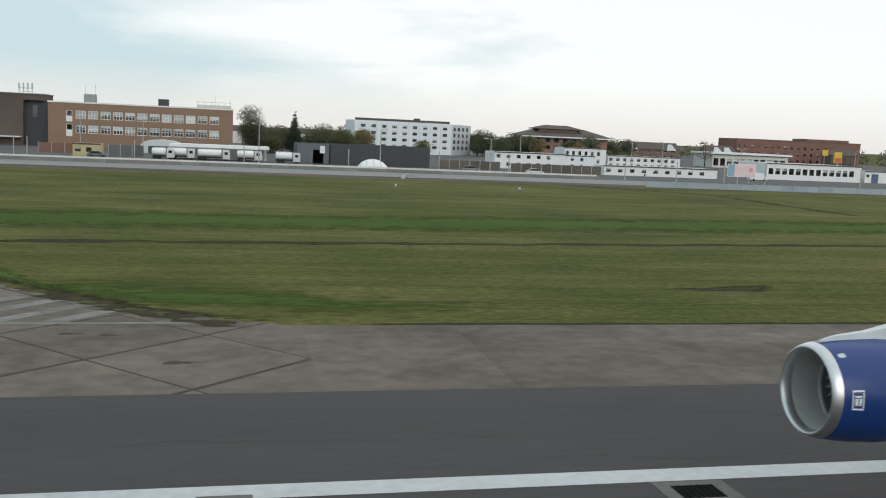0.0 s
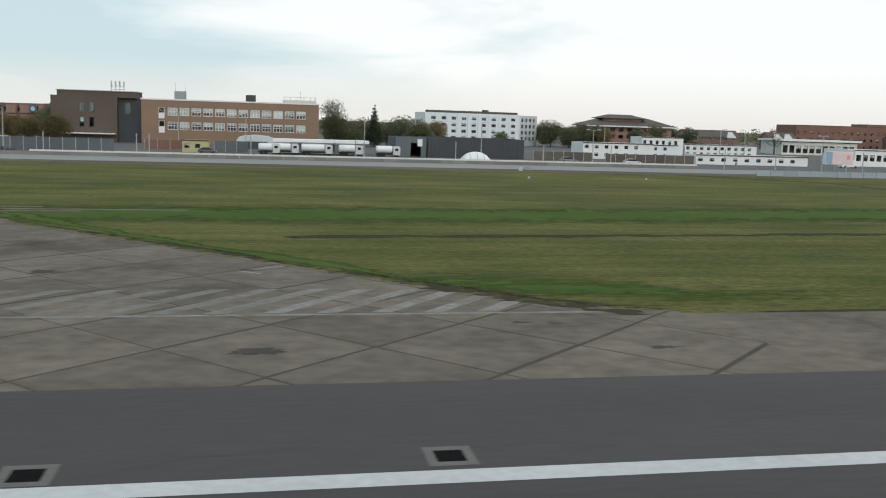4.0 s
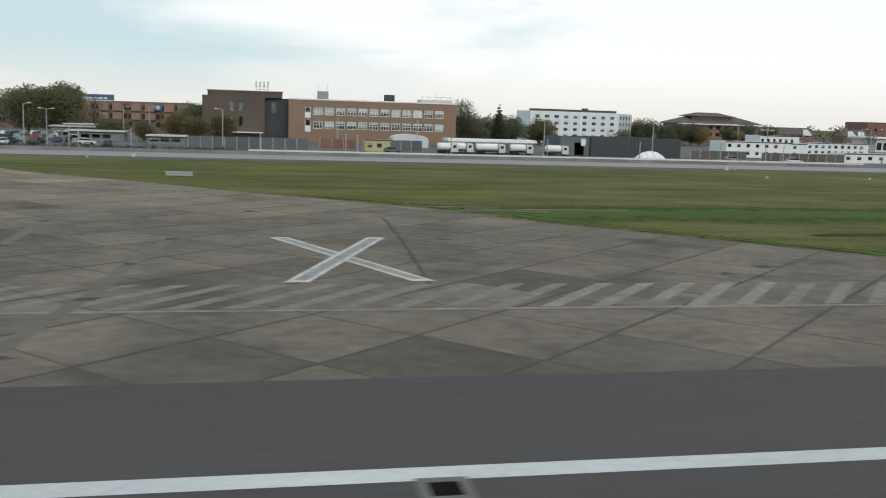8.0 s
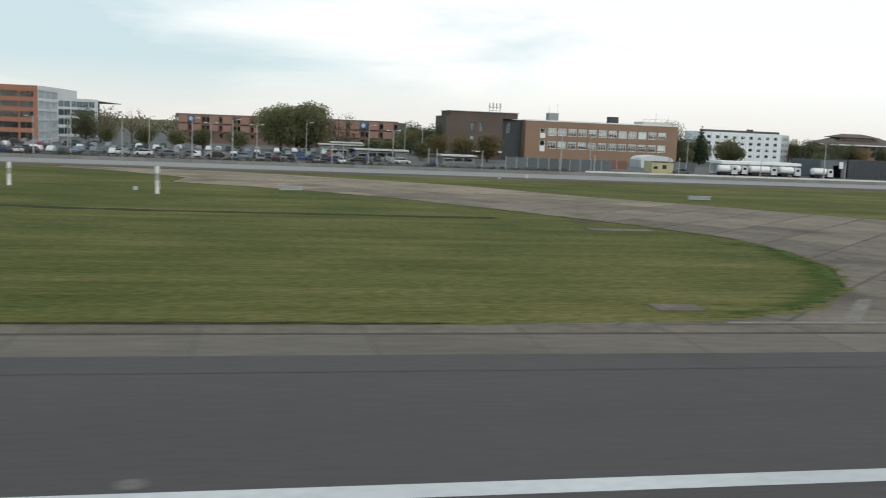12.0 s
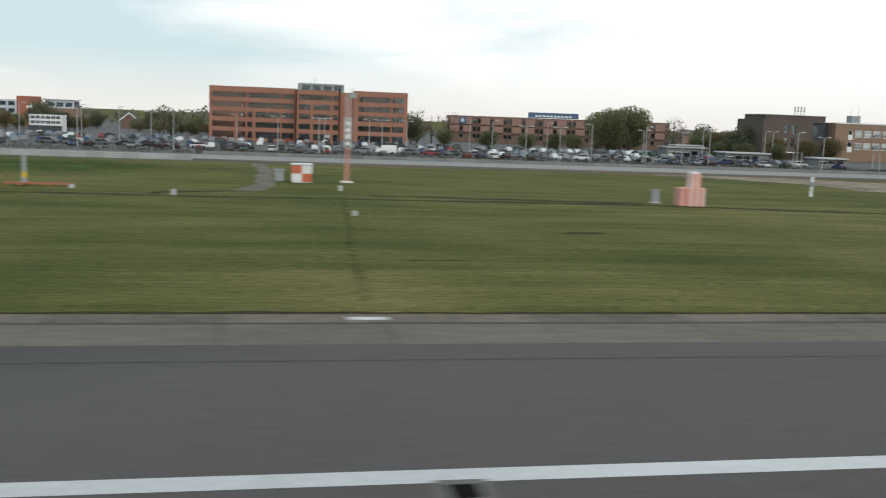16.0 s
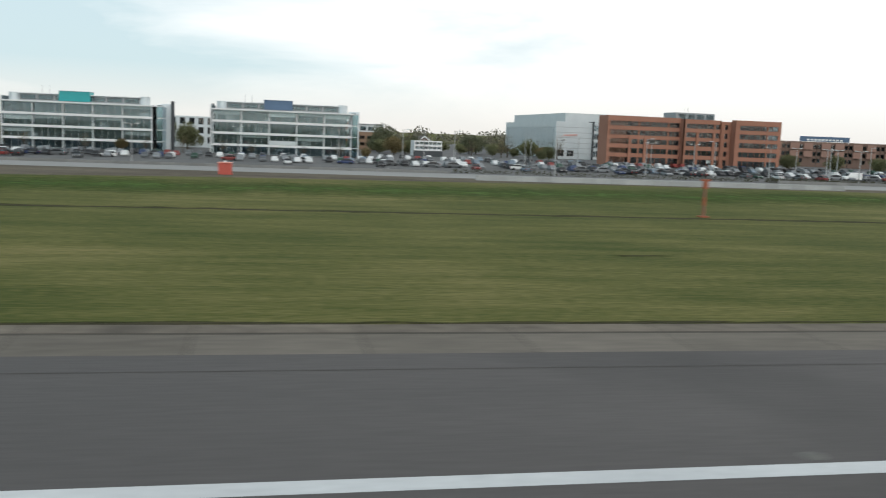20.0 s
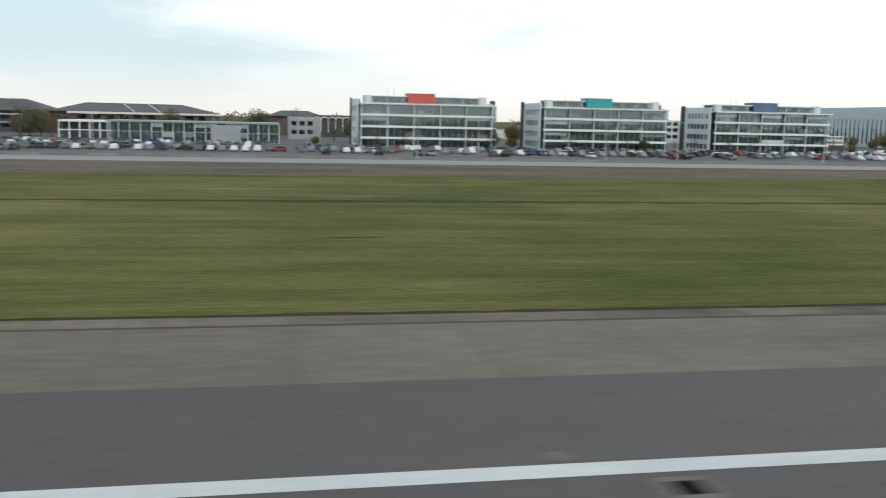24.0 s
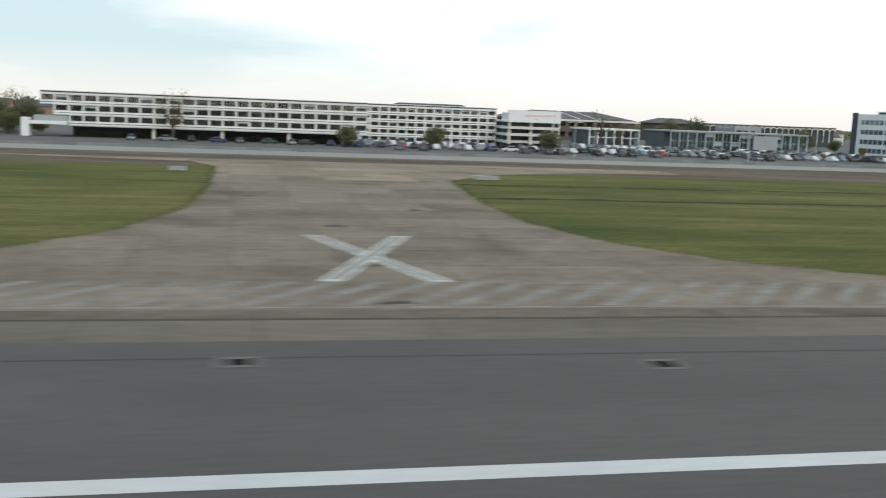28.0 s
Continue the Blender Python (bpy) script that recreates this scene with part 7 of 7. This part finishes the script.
for x, y in ((-23.5, 23.1), (-13.0, 23.3), (-25.6, 20.4), (11.7, 20.7), (-56.8, 20.9), (-322.7, 23.3), (-235.3, 20.9), (-670.4, 32.5), (-711.7, 32.5), (-696.4, 31.4), (-518.5, 20.4), (-0.1, 21.0)):
    drain(x, y, 1.0 if x > 10 else 0.66, 0.7)
light = thing("runway_edge_light", (-27.9, 22.9, 0.02), "low round inset runway edge light", "light", "runway edge lights")
part("rim", quick(lambda b: tube(b, (-27.9, 22.9, 0.02), (-27.9, 22.9, 0.05), 0.36, 0.30, 14)), M_KERB, light)
part("lens", quick(lambda b: tube(b, (-27.9, 22.9, 0.05), (-27.9, 22.9, 0.10), 0.16, 0.11, 10)), M_KERB, light)
for i in range(-1, 13):
    if i:
        copy_thing(light, pose(-27.9 - i * 54.8, 22.9, 0.02))
plates = ((-113, 45.3, 1.3, 0.9), (-101, 83.5, 3.2, 1.0), (-39, 86.4, 5.5, 0.3), (-33, 88.2, 8.5, 0.28), (-42, 90.2, 4.5, 0.3))
for x, y, w, d in plates:
    pl_ = thing("ground_slab", (x, y, 0), "weathered concrete inspection slab set in the grass", "slab", "concrete slabs in the grass")
    part("slab", quick(lambda b: box(b, x - w, x + w, y - d, y + d, -0.02, 0.05)), M_CONCRETE, pl_)
    part("cover", quick(lambda b: box(b, x - w * 0.4, x + w * 0.2, y - d * 0.5, y + d * 0.5, 0.05, 0.065)), M_RUT, pl_)

# ---- ruts, worn paths and greener bands in the grass ----


BANDS = [0]


def band(name, pts, w, z, material, label):
    """A strip of uneven width along a line of points, each on a level of its own."""
    BANDS[0] += 1
    z = -0.0185 + BANDS[0] * 0.00012 + (0.004 if material is M_RUT else 0.0)
    r = random.Random(len(name) + int(abs(pts[0][0])))
    path = []
    for (x0, y0), (x1, y1) in zip(pts, pts[1:]):
        n = max(1, int(math.hypot(x1 - x0, y1 - y0) / 2.5))
        path += [(x0 + (x1 - x0) * i / n, y0 + (y1 - y0) * i / n) for i in range(n)]
    path.append(pts[-1])
    bm = bmesh.new()
    cover = bm.verts.layers.float.new("cover")
    rows = []
    for i, (x, y) in enumerate(path):
        a, b = path[max(0, i - 1)], path[min(len(path) - 1, i + 1)]
        t = Vector((b[0] - a[0], b[1] - a[1])).normalized()
        n = Vector((-t.y, t.x))
        f = 1.0 if w < 4 else 0.12
        k = w * (1 - 0.15 * f + f * r.uniform(-0.3, 0.3)) / 2
        o = w * f * r.uniform(-0.2, 0.2)
        end = min(1.0, i / 7, (len(path) - 1 - i) / 7) if material is M_LUSH else 0.0 if i in (0, len(path) - 1) else 1.0
        ring = []
        for s, c in ((1.5, 0.0), (0.1, end), (-0.1, end), (-1.5, 0.0)) if material is M_LUSH else ((1.25, 0.0), (0.45, end), (-0.45, end), (-1.25, 0.0)):
            q = bm.verts.new((x + n.x * (o + s * k), y + n.y * (o + s * k), z))
            q[cover] = c * (r.uniform(0.25, 1.0) if name in {"pavement_edge", "bare_patch"} else r.uniform(0.7, 1.0)) * (0.24 if name == "faint_track" else 0.6 if w > 20 else 1.0)
            ring.append(q)
        rows.append(ring)
    for a, b in zip(rows, rows[1:]):
        for j in range(3):
            bm.faces.new((a[j + 1], b[j + 1], b[j], a[j]))
    return setting(name, bm, material, label, "grass" if material is M_LUSH else "track")


band("green_band", [(-60, 82), (-30, 86), (10, 88), (60, 94), (200, 104)], 13, -0.012, M_LUSH, "band of lush green grass")
band("green_band", [(-97, 80), (-92, 72), (-93, 60), (-99, 50), (-107, 44.5), (-116, 42.3)], 5, -0.012, M_LUSH, "lush green grass along the taxiway edge")
band("green_band", [(-2, 44), (-14, 56), (-26, 69), (-44, 91), (-60, 104)], 2.2, -0.012, M_LUSH, "lush green grass along the taxiway edge")
band("green_band", [(-250, 150), (-300, 140), (-360, 135), (-440, 130)], 30, -0.014, M_LUSH, "broad green patch of grass")
band("wheel_rut", [(-17, 69.8), (16, 72), (61, 77), (140, 84)], 1.7, -0.008, M_RUT, "narrow dark rut in the grass")
band("wheel_rut", [(-110, 92.5), (-150, 93), (-196, 100.5), (-250, 99.5), (-320, 99.5), (-400, 98.3), (-600, 98), (-700, 98)], 2.0, -0.008, M_RUT, "narrow dark rut in the grass")
band("wheel_rut", [(-230, 104.6), (-196, 103)], 2.4, -0.007, M_RUT, "narrow dark rut in the grass")
band("faint_track", [(-235.5, 42), (-235, 57), (-233.5, 80), (-232.4, 100)], 0.7, -0.009, M_RUT, "dark trampled track across the grass")
band("wheel_rut", [(84, 112), (83, 151), (60, 170)], 2.2, -0.008, M_RUT, "narrow dark rut in the grass")
band("wheel_rut", [(-560, 118), (-640, 117), (-690, 116)], 2.0, -0.008, M_RUT, "narrow dark rut in the grass")
band("bare_patch", [(-1, 42.2), (-4.5, 45), (-9, 50)], 2.8, -0.007, M_RUT, "bare muddy patch at the pavement corner")
for x0, y0, w, d in ((-329.7, 40.3, 0.7, 0.25), (-327.0, 40.3, 0.6, 0.25), (-235.7, 40.2, 0.9, 0.3), (-321, 40.4, 0.4, 0.2)):
    setting("edge_mark", sheet([(x0 - w, y0 - d), (x0 + w, y0 - d), (x0 + w, y0 + d), (x0 - w, y0 + d)], 0.0125), M_XMARK, "short white paint mark on the pavement edge", "marking")
band("bare_patch", [(-268, 45.4), (-263.5, 45.8)], 1.6, -0.007, M_RUT, "worn patch in the grass")
band("bare_patch", [(26, 51), (34.5, 52)], 2.4, -0.007, M_RUT, "worn patch in the grass")
band("bare_patch", [(-3, 41.6), (0.5, 41.7)], 1.4, -0.006, M_RUT, "bare muddy patch at the pavement corner")
band("pavement_edge", [(2.5, 41.5)] + TAXI_EAST[1:6], 2.0, 0, M_RUT, "muddy broken edge of the taxiway")
band("pavement_edge", TAXI_EAST[5:13], 1.0, 0, M_RUT, "rough earthy edge of the taxiway")
band("pavement_edge", TAXI_EAST[15:-1], 0.6, 0, M_RUT, "rough earthy edge of the taxiway")
band("pavement_edge", TAXI_WEST[1:9], 0.7, 0, M_RUT, "rough earthy edge of the taxiway")
band("pavement_edge", TAXI_WEST[14:-1], 0.7, 0, M_RUT, "rough earthy edge of the taxiway")
band("pavement_edge", [(5, 41.35), (90, 41.35)], 0.6, 0, M_RUT, "rough earthy edge of the pavement")
band("pavement_edge", [(-125, 41.4), (-654, 41.4)], 0.8, 0, M_RUT, "rough earthy edge of the pavement")
band("service_path", [(-243, 172), (-241, 150), (-240.5, 120), (-243, 108)], 2.4, -0.006, M_CONCRETE, "narrow concrete service path")
band("wheel_rut", [(-243, 107.5), (-248, 105.5), (-252, 103.5), (-252.5, 100)], 1.4, -0.008, M_RUT, "narrow dark rut in the grass")
band("green_band", [(-16, 53), (-4, 49), (6, 46), (16, 45)], 5.0, -0.012, M_LUSH, "dark green grass by the taxiway corner")
for i in range(60):
    x, y = r5.uniform(-640, 60), r5.uniform(43, 75)
    if -130 < x < 5 or not 0 < i:
        continue
    band("tuft_patch", [(x, y), (x + r5.uniform(2, 6), y + r5.uniform(-0.6, 0.6))], r5.uniform(0.4, 1.3), -0.010, r5.choice((M_RUT, M_LUSH, M_LUSH)), "small worn patch in the grass")

# ---- ragged fringe where turf and mud creep over the concrete ----
M_MUD = mat("dark_mud", (0.024, 0.021, 0.013), (0.068, 0.058, 0.034), 0.8, 4, 0.95, 0.6, spec=0.1)


def fringe(name, outline, step, reach, grow, material, seed, label, category):
    """Many small uneven blots along a pavement edge, joined as one sheet of growth."""
    r = random.Random(seed)
    bm = bmesh.new()
    for (x0, y0), (x1, y1) in zip(outline, outline[1:]):
        for i in range(max(1, int(math.hypot(x1 - x0, y1 - y0) / step))):
            t = r.random()
            x, y = x0 + (x1 - x0) * t + r.uniform(-reach, reach), y0 + (y1 - y0) * t + r.uniform(-reach, reach)
            w, d, a0, z = r.uniform(0.4, 1.0) * grow, r.uniform(0.2, 0.5) * grow, r.uniform(-0.5, 0.2), 0.0120 + r.uniform(0, 0.0016)
            ring = []
            for k in range(9):
                a, g = k * math.tau / 9, r.uniform(0.5, 1.15)
                u, v = w * g * math.cos(a), d * g * math.sin(a)
                ring.append(bm.verts.new((x + u * math.cos(a0) - v * math.sin(a0), y + u * math.sin(a0) + v * math.cos(a0), z)))
            bm.faces.new(ring)
    tagged(part(name, bm, material), label, category, kind="stuff")


for k, (edge, reach) in enumerate(((TAXI_EAST[0:10], 0.25), (TAXI_EAST[17:-1], 0.2), (TAXI_WEST[0:9], 0.2), (TAXI_WEST[14:], 0.2))):
    fringe("grass_fringe", edge, 0.45, reach, 0.75, M_GRASS, 40 + k, "ragged turf creeping over the concrete edge", "grass")
fringe("mud_fringe", [(-0.6, 41.5), (-4.3, 44.2), (-9.4, 49.1)], 0.3, 0.45, 1.2, M_MUD, 51, "dark mud and clods at the pavement corner", "mud")
fringe("mud_fringe", TAXI_EAST[2:9], 1.2, 0.25, 0.7, M_MUD, 52, "dark mud along the taxiway edge", "mud")

# ---- grass tufts near the pavement ----


def in_poly(px, py, poly):
    inside = np.zeros(len(px), bool)
    for (x0, y0), (x1, y1) in zip(poly, poly[1:] + poly[:1]):
        hit = ((y0 > py) != (y1 > py)) & (px < (x1 - x0) * (py - y0) / (y1 - y0 + 1e-12) + x0)
        inside ^= hit
    return inside


def tufts(count, x0, x1, y0, y1, size, seed, material, name):
    r = np.random.default_rng(seed)
    px, py = r.uniform(x0, x1, count), y0 + (y1 - y0) * r.random(count) ** 1.4
    keep = ~(in_poly(px, py, TAXI_EAST) | in_poly(px, py, TAXI_WEST))
    px, py = px[keep], py[keep]
    n = len(px)
    a = r.uniform(0, math.tau, n)
    h = size * r.uniform(0.4, 1.2, n)
    w = h * r.uniform(0.3, 0.9, n)
    base = np.stack([px, py, np.full(n, -0.03)], 1)
    side = np.stack([np.cos(a) * w, np.sin(a) * w, np.zeros(n)], 1)
    lean = np.stack([r.normal(0, 1.6, n) * h, r.normal(-0.5, 1.2, n) * h, h * 0.6], 1)
    v = np.stack([base - side, base + side, base + lean], 1).reshape(-1, 3)
    me = bpy.data.meshes.new(name)
    me.from_pydata(v.tolist(), [], np.arange(3 * n).reshape(-1, 3).tolist())
    me.materials.append(material)
    tagged(new(name, me), "short uneven blades of airfield grass", "grass", kind="stuff")


tufts(160000, -780, 80, 41.3, 70, 0.075, 3, M_GRASS, "grass_blades")

# ---- jet engine of the aircraft, beside the start of the run ----
ex, ey, ez = 12.82, 18.08, 3.42
engine = thing("jet_engine", (ex + 2, ey, 0), "blue jet engine nacelle with a polished metal intake lip", "jet engine")


def spin(bm, profile, n=40):
    """A skin turned about the engine's axis, from (distance aft, radius) pairs."""
    rings = [[bm.verts.new((ex + d, ey + 0.94 * r * math.cos(k * math.tau / n), ez + 0.94 * r * math.sin(k * math.tau / n))) for k in range(n)] for d, r in profile]
    for a, b in zip(rings, rings[1:]):
        for k in range(n):
            j = (k + 1) % n
            bm.faces.new((a[k], a[j], b[j], b[k]))
    return bm


part("intake_lip", quick(lambda b: spin(b, [(0.30, 1.13), (0.12, 1.14), (0.03, 1.17), (0.0, 1.20), (0.02, 1.24), (0.10, 1.29), (0.26, 1.34)])), M_LIP, engine, "polished metal intake lip", True)
part("cowling", quick(lambda b: spin(b, [(0.26, 1.34), (0.6, 1.40), (1.0, 1.45), (1.8, 1.50), (2.8, 1.46), (3.6, 1.34), (3.9, 1.27), (3.88, 1.22)])), M_BLUE, engine, "glossy dark blue cowling", True)
part("intake_liner", quick(lambda b: spin(b, [(0.30, 1.13), (0.7, 1.08), (1.1, 1.08)])), M_LINER, engine, "", True)
part("intake_band", quick(lambda b: spin(b, [(1.1, 1.08), (1.12, 1.05), (1.25, 1.05), (1.27, 1.08), (2.2, 1.08)])), M_POLE, engine, "", True)
part("spinner", quick(lambda b: spin(b, [(0.85, 0.01), (0.92, 0.10), (1.1, 0.22), (1.35, 0.30), (1.6, 0.31)], 20)), M_IRON, engine, "", True)
for k in range(24):
    a = k * math.tau / 24
    bm = bmesh.new()
    q = [bm.verts.new((ex + d, ey + r * math.cos(a + t), ez + r * math.sin(a + t))) for d, r, t in ((1.35, 0.28, -0.05), (1.55, 0.28, 0.22), (1.52, 1.01, 0.20), (1.30, 1.01, 0.04))]
    bm.faces.new(q)
    part("fan_blade", bm, M_GREY, engine)
part("fan_back", quick(lambda b: tube(b, (ex + 1.62, ey, ez), (ex + 1.67, ey, ez), 1.02, 1.02, 30)), M_IRON, engine)
part("core_nozzle", quick(lambda b: spin(b, [(3.7, 1.0), (4.6, 0.85), (5.4, 0.6), (5.38, 0.55)])), M_POLE, engine, "", True)
bm = bmesh.new()
loft(bm, [[(ex + d, ey - w, ez + z0), (ex + d, ey + w, ez + z0), (ex + d, ey + w * 0.8, ez + z1), (ex + d, ey - w * 0.8, ez + z1)] for d, w, z0, z1 in ((0.30, 0.03, 1.28, 1.34), (0.75, 0.07, 1.34, 1.46), (1.6, 0.14, 1.38, 1.56), (2.6, 0.22, 1.36, 1.78), (4.5, 0.24, 1.0, 2.15), (6.5, 0.2, 1.2, 2.5))])
part("pylon", bm, M_PALE, engine, "pale grey pylon fairing")
bm = bmesh.new()
loft(bm, [[(ex + d, ey - 7, ez + 2.3 + z), (ex + d + 2.2, ey + 4, ez + 2.55 + z), (ex + d + 2.2, ey + 4, ez + 2.6 + z + t), (ex + d, ey - 7, ez + 2.35 + z + t)] for d, z, t in ((4.6, 0.1, 0.02), (5.2, 0.0, 0.35), (6.6, -0.05, 0.6), (8.6, 0.0, 0.5), (10.5, 0.1, 0.05))])
part("wing_section", bm, M_PALE, engine, "grey wing leading section")

for ob in engine.children:
    ob.data.transform(Matrix.Translation((ex - 0.18, ey, ez)) @ Matrix.Scale(0.86, 4) @ Matrix.Translation((-ex, -ey, -ez)))


def hull(x):
    return 0.8084 * float(np.interp((x - 12.64) / 0.86, (0.26, 0.6, 1.0, 1.8), (1.34, 1.40, 1.45, 1.50))) + 0.008


EMBLEM = ((13.05, 13.31, 165, 167), (13.05, 13.31, 185, 187), (13.05, 13.075, 167.5, 184.5), (13.285, 13.31, 167.5, 184.5), (13.11, 13.25, 171, 173), (13.11, 13.17, 174, 182), (13.20, 13.25, 174, 182))
HATCH = (12.97, 13.13, 120, 126)


def skin_plate(name, x0, x1, a0, a1, material, label=""):
    """A thin plate that follows the round cowling."""
    bm = bmesh.new()
    rows = [[bm.verts.new((x, ey + r * math.cos(radians(a0 + (a1 - a0) * k / 5)), ez + r * math.sin(radians(a0 + (a1 - a0) * k / 5)))) for k in range(6)] for x, r in ((x0, hull(x0)), (x1, hull(x1)))]
    for k in range(5):
        bm.faces.new((rows[0][k], rows[1][k], rows[1][k + 1], rows[0][k + 1]))
    part(name, bm, material, engine, label)


for x0, x1, a0, a1 in EMBLEM:
    skin_plate("emblem", x0, x1, a0, a1, M_WHITE, "white emblem stroke")
skin_plate("hatch", *HATCH, M_PALE, "small pale access hatch")

# ---- concrete slabs ----


def clip(poly, px, py, nx, ny):
    """The side of a polygon where (p - (px, py)) . n <= 0."""
    res = []
    for i, a in enumerate(poly):
        b = poly[(i + 1) % len(poly)]
        da, db = (a[0] - px) * nx + (a[1] - py) * ny, (b[0] - px) * nx + (b[1] - py) * ny
        if da <= 0:
            res.append(a)
        if (da < 0 < db) or (db < 0 < da):
            s = da / (da - db)
            res.append((a[0] + (b[0] - a[0]) * s, a[1] + (b[1] - a[1]) * s))
    return res


def area(poly):
    return 0.5 * sum(a[0] * b[1] - b[0] * a[1] for a, b in zip(poly, poly[1:] + poly[:1]))


def slabs(parent, outline, origin, turn, pitch, gap, z, seed, lim=290, near=84):
    r = random.Random(seed)
    if area(outline) < 0:
        outline = outline[::-1]
    c, s = math.cos(radians(turn)), math.sin(radians(turn))
    xs = [(x - origin[0]) * c + (y - origin[1]) * s for x, y in outline]
    ys = [-(x - origin[0]) * s + (y - origin[1]) * c for x, y in outline]
    cells = [(i, j) for i in range(math.floor(min(xs) / pitch), math.ceil(max(xs) / pitch)) for j in range(math.floor(min(ys) / pitch), math.ceil(max(ys) / pitch))]
    cells.sort(key=lambda q: origin[1] + (q[0] + 0.5) * pitch * s + (q[1] + 0.5) * pitch * c)
    made, rest = 0, bmesh.new()
    for i, j in cells:
        g, g2 = gap * r.uniform(0.4, 0.9), gap * r.uniform(0.7, 1.6)
        poly = list(zip(xs, ys))
        for px, py, nx, ny in ((i * pitch + g, 0, -1, 0), ((i + 1) * pitch - g, 0, 1, 0), (0, j * pitch + g2, 0, -1), (0, (j + 1) * pitch - g2, 0, 1)):
            poly = clip(poly, px, py, nx, ny)
            if len(poly) < 3:
                break
        if len(poly) < 3 or abs(area(poly)) < 0.03:
            continue
        lift = z + r.uniform(0, 0.003)
        pts = [(origin[0] + u * c - v * s, origin[1] + u * s + v * c) for u, v in poly]
        if made < lim:
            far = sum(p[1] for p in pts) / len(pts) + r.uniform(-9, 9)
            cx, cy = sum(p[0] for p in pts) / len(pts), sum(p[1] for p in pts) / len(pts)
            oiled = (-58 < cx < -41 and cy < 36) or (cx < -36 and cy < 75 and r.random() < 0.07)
            # slab tone steps from grey to mid to paler buff away from the runway
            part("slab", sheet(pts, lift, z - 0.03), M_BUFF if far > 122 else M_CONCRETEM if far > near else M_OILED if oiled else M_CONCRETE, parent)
            made += 1
        else:
            prism(rest, pts, z - 0.03, lift)
    if len(rest.faces):
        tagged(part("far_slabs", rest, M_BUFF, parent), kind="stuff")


bed_east = bpy.data.objects["taxiway_east"]
bed_west = bpy.data.objects["taxiway_west"]
bed_side = bpy.data.objects["shoulder_pavement"]
for ob in (bed_east, bed_west, bed_side):
    ob.data.materials[0] = M_JOINT
slabs(bed_side, [(-85, 30.4), (3, 30.4), (3, 41.12), (-90.4, 41.12), (-90.4, 35.5)], (-34.3, 31.8), 43.5, 5.85, 0.08, 0.006, 4, 120)
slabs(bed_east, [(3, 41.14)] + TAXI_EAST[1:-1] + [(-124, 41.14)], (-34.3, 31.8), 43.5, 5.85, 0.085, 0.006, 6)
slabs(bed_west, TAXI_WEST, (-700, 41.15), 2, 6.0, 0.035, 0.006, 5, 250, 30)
for k, (a, b, y0) in enumerate(((-760, -639.5, 35.5), (-639.5, -445, 30.4), (-445, -90.5, 35.5), (3, 90, 30.4))):
    x = a
    r6 = random.Random(k)
    while x < b:
        e = min(x + 7.0, b)
        for c0, c1 in ((y0 + 0.03, 39.05 if b < 0 else 39.40), (39.42, 41.08)):
            g = r6.uniform(0.015, 0.06) if b < 0 else 0.004
            part("slab", quick(lambda q: box(q, x + g, e - g, c0, c1, -0.03, 0.006 + r6.uniform(0, 0.003))), M_STRIP if c0 < 39 and b < 0 else M_CONCRETE, bed_side)
        x = e
for x0, x1 in ((-1500, -760), (90, 700)):
    part("slab", quick(lambda q: box(q, x0, x1, 30.45, 41.08, -0.03, 0.006)), M_CONCRETE, bed_side)

# ---- from plan units to metres ----
for me in bpy.data.meshes:
    me.transform(Matrix.Scale(UNIT, 4))
for ob in scene.objects:
    if ob.type in {"MESH", "EMPTY"}:
        ob.location = ob.location * UNIT
        ob.matrix_parent_inverse.translation = ob.matrix_parent_inverse.translation * UNIT
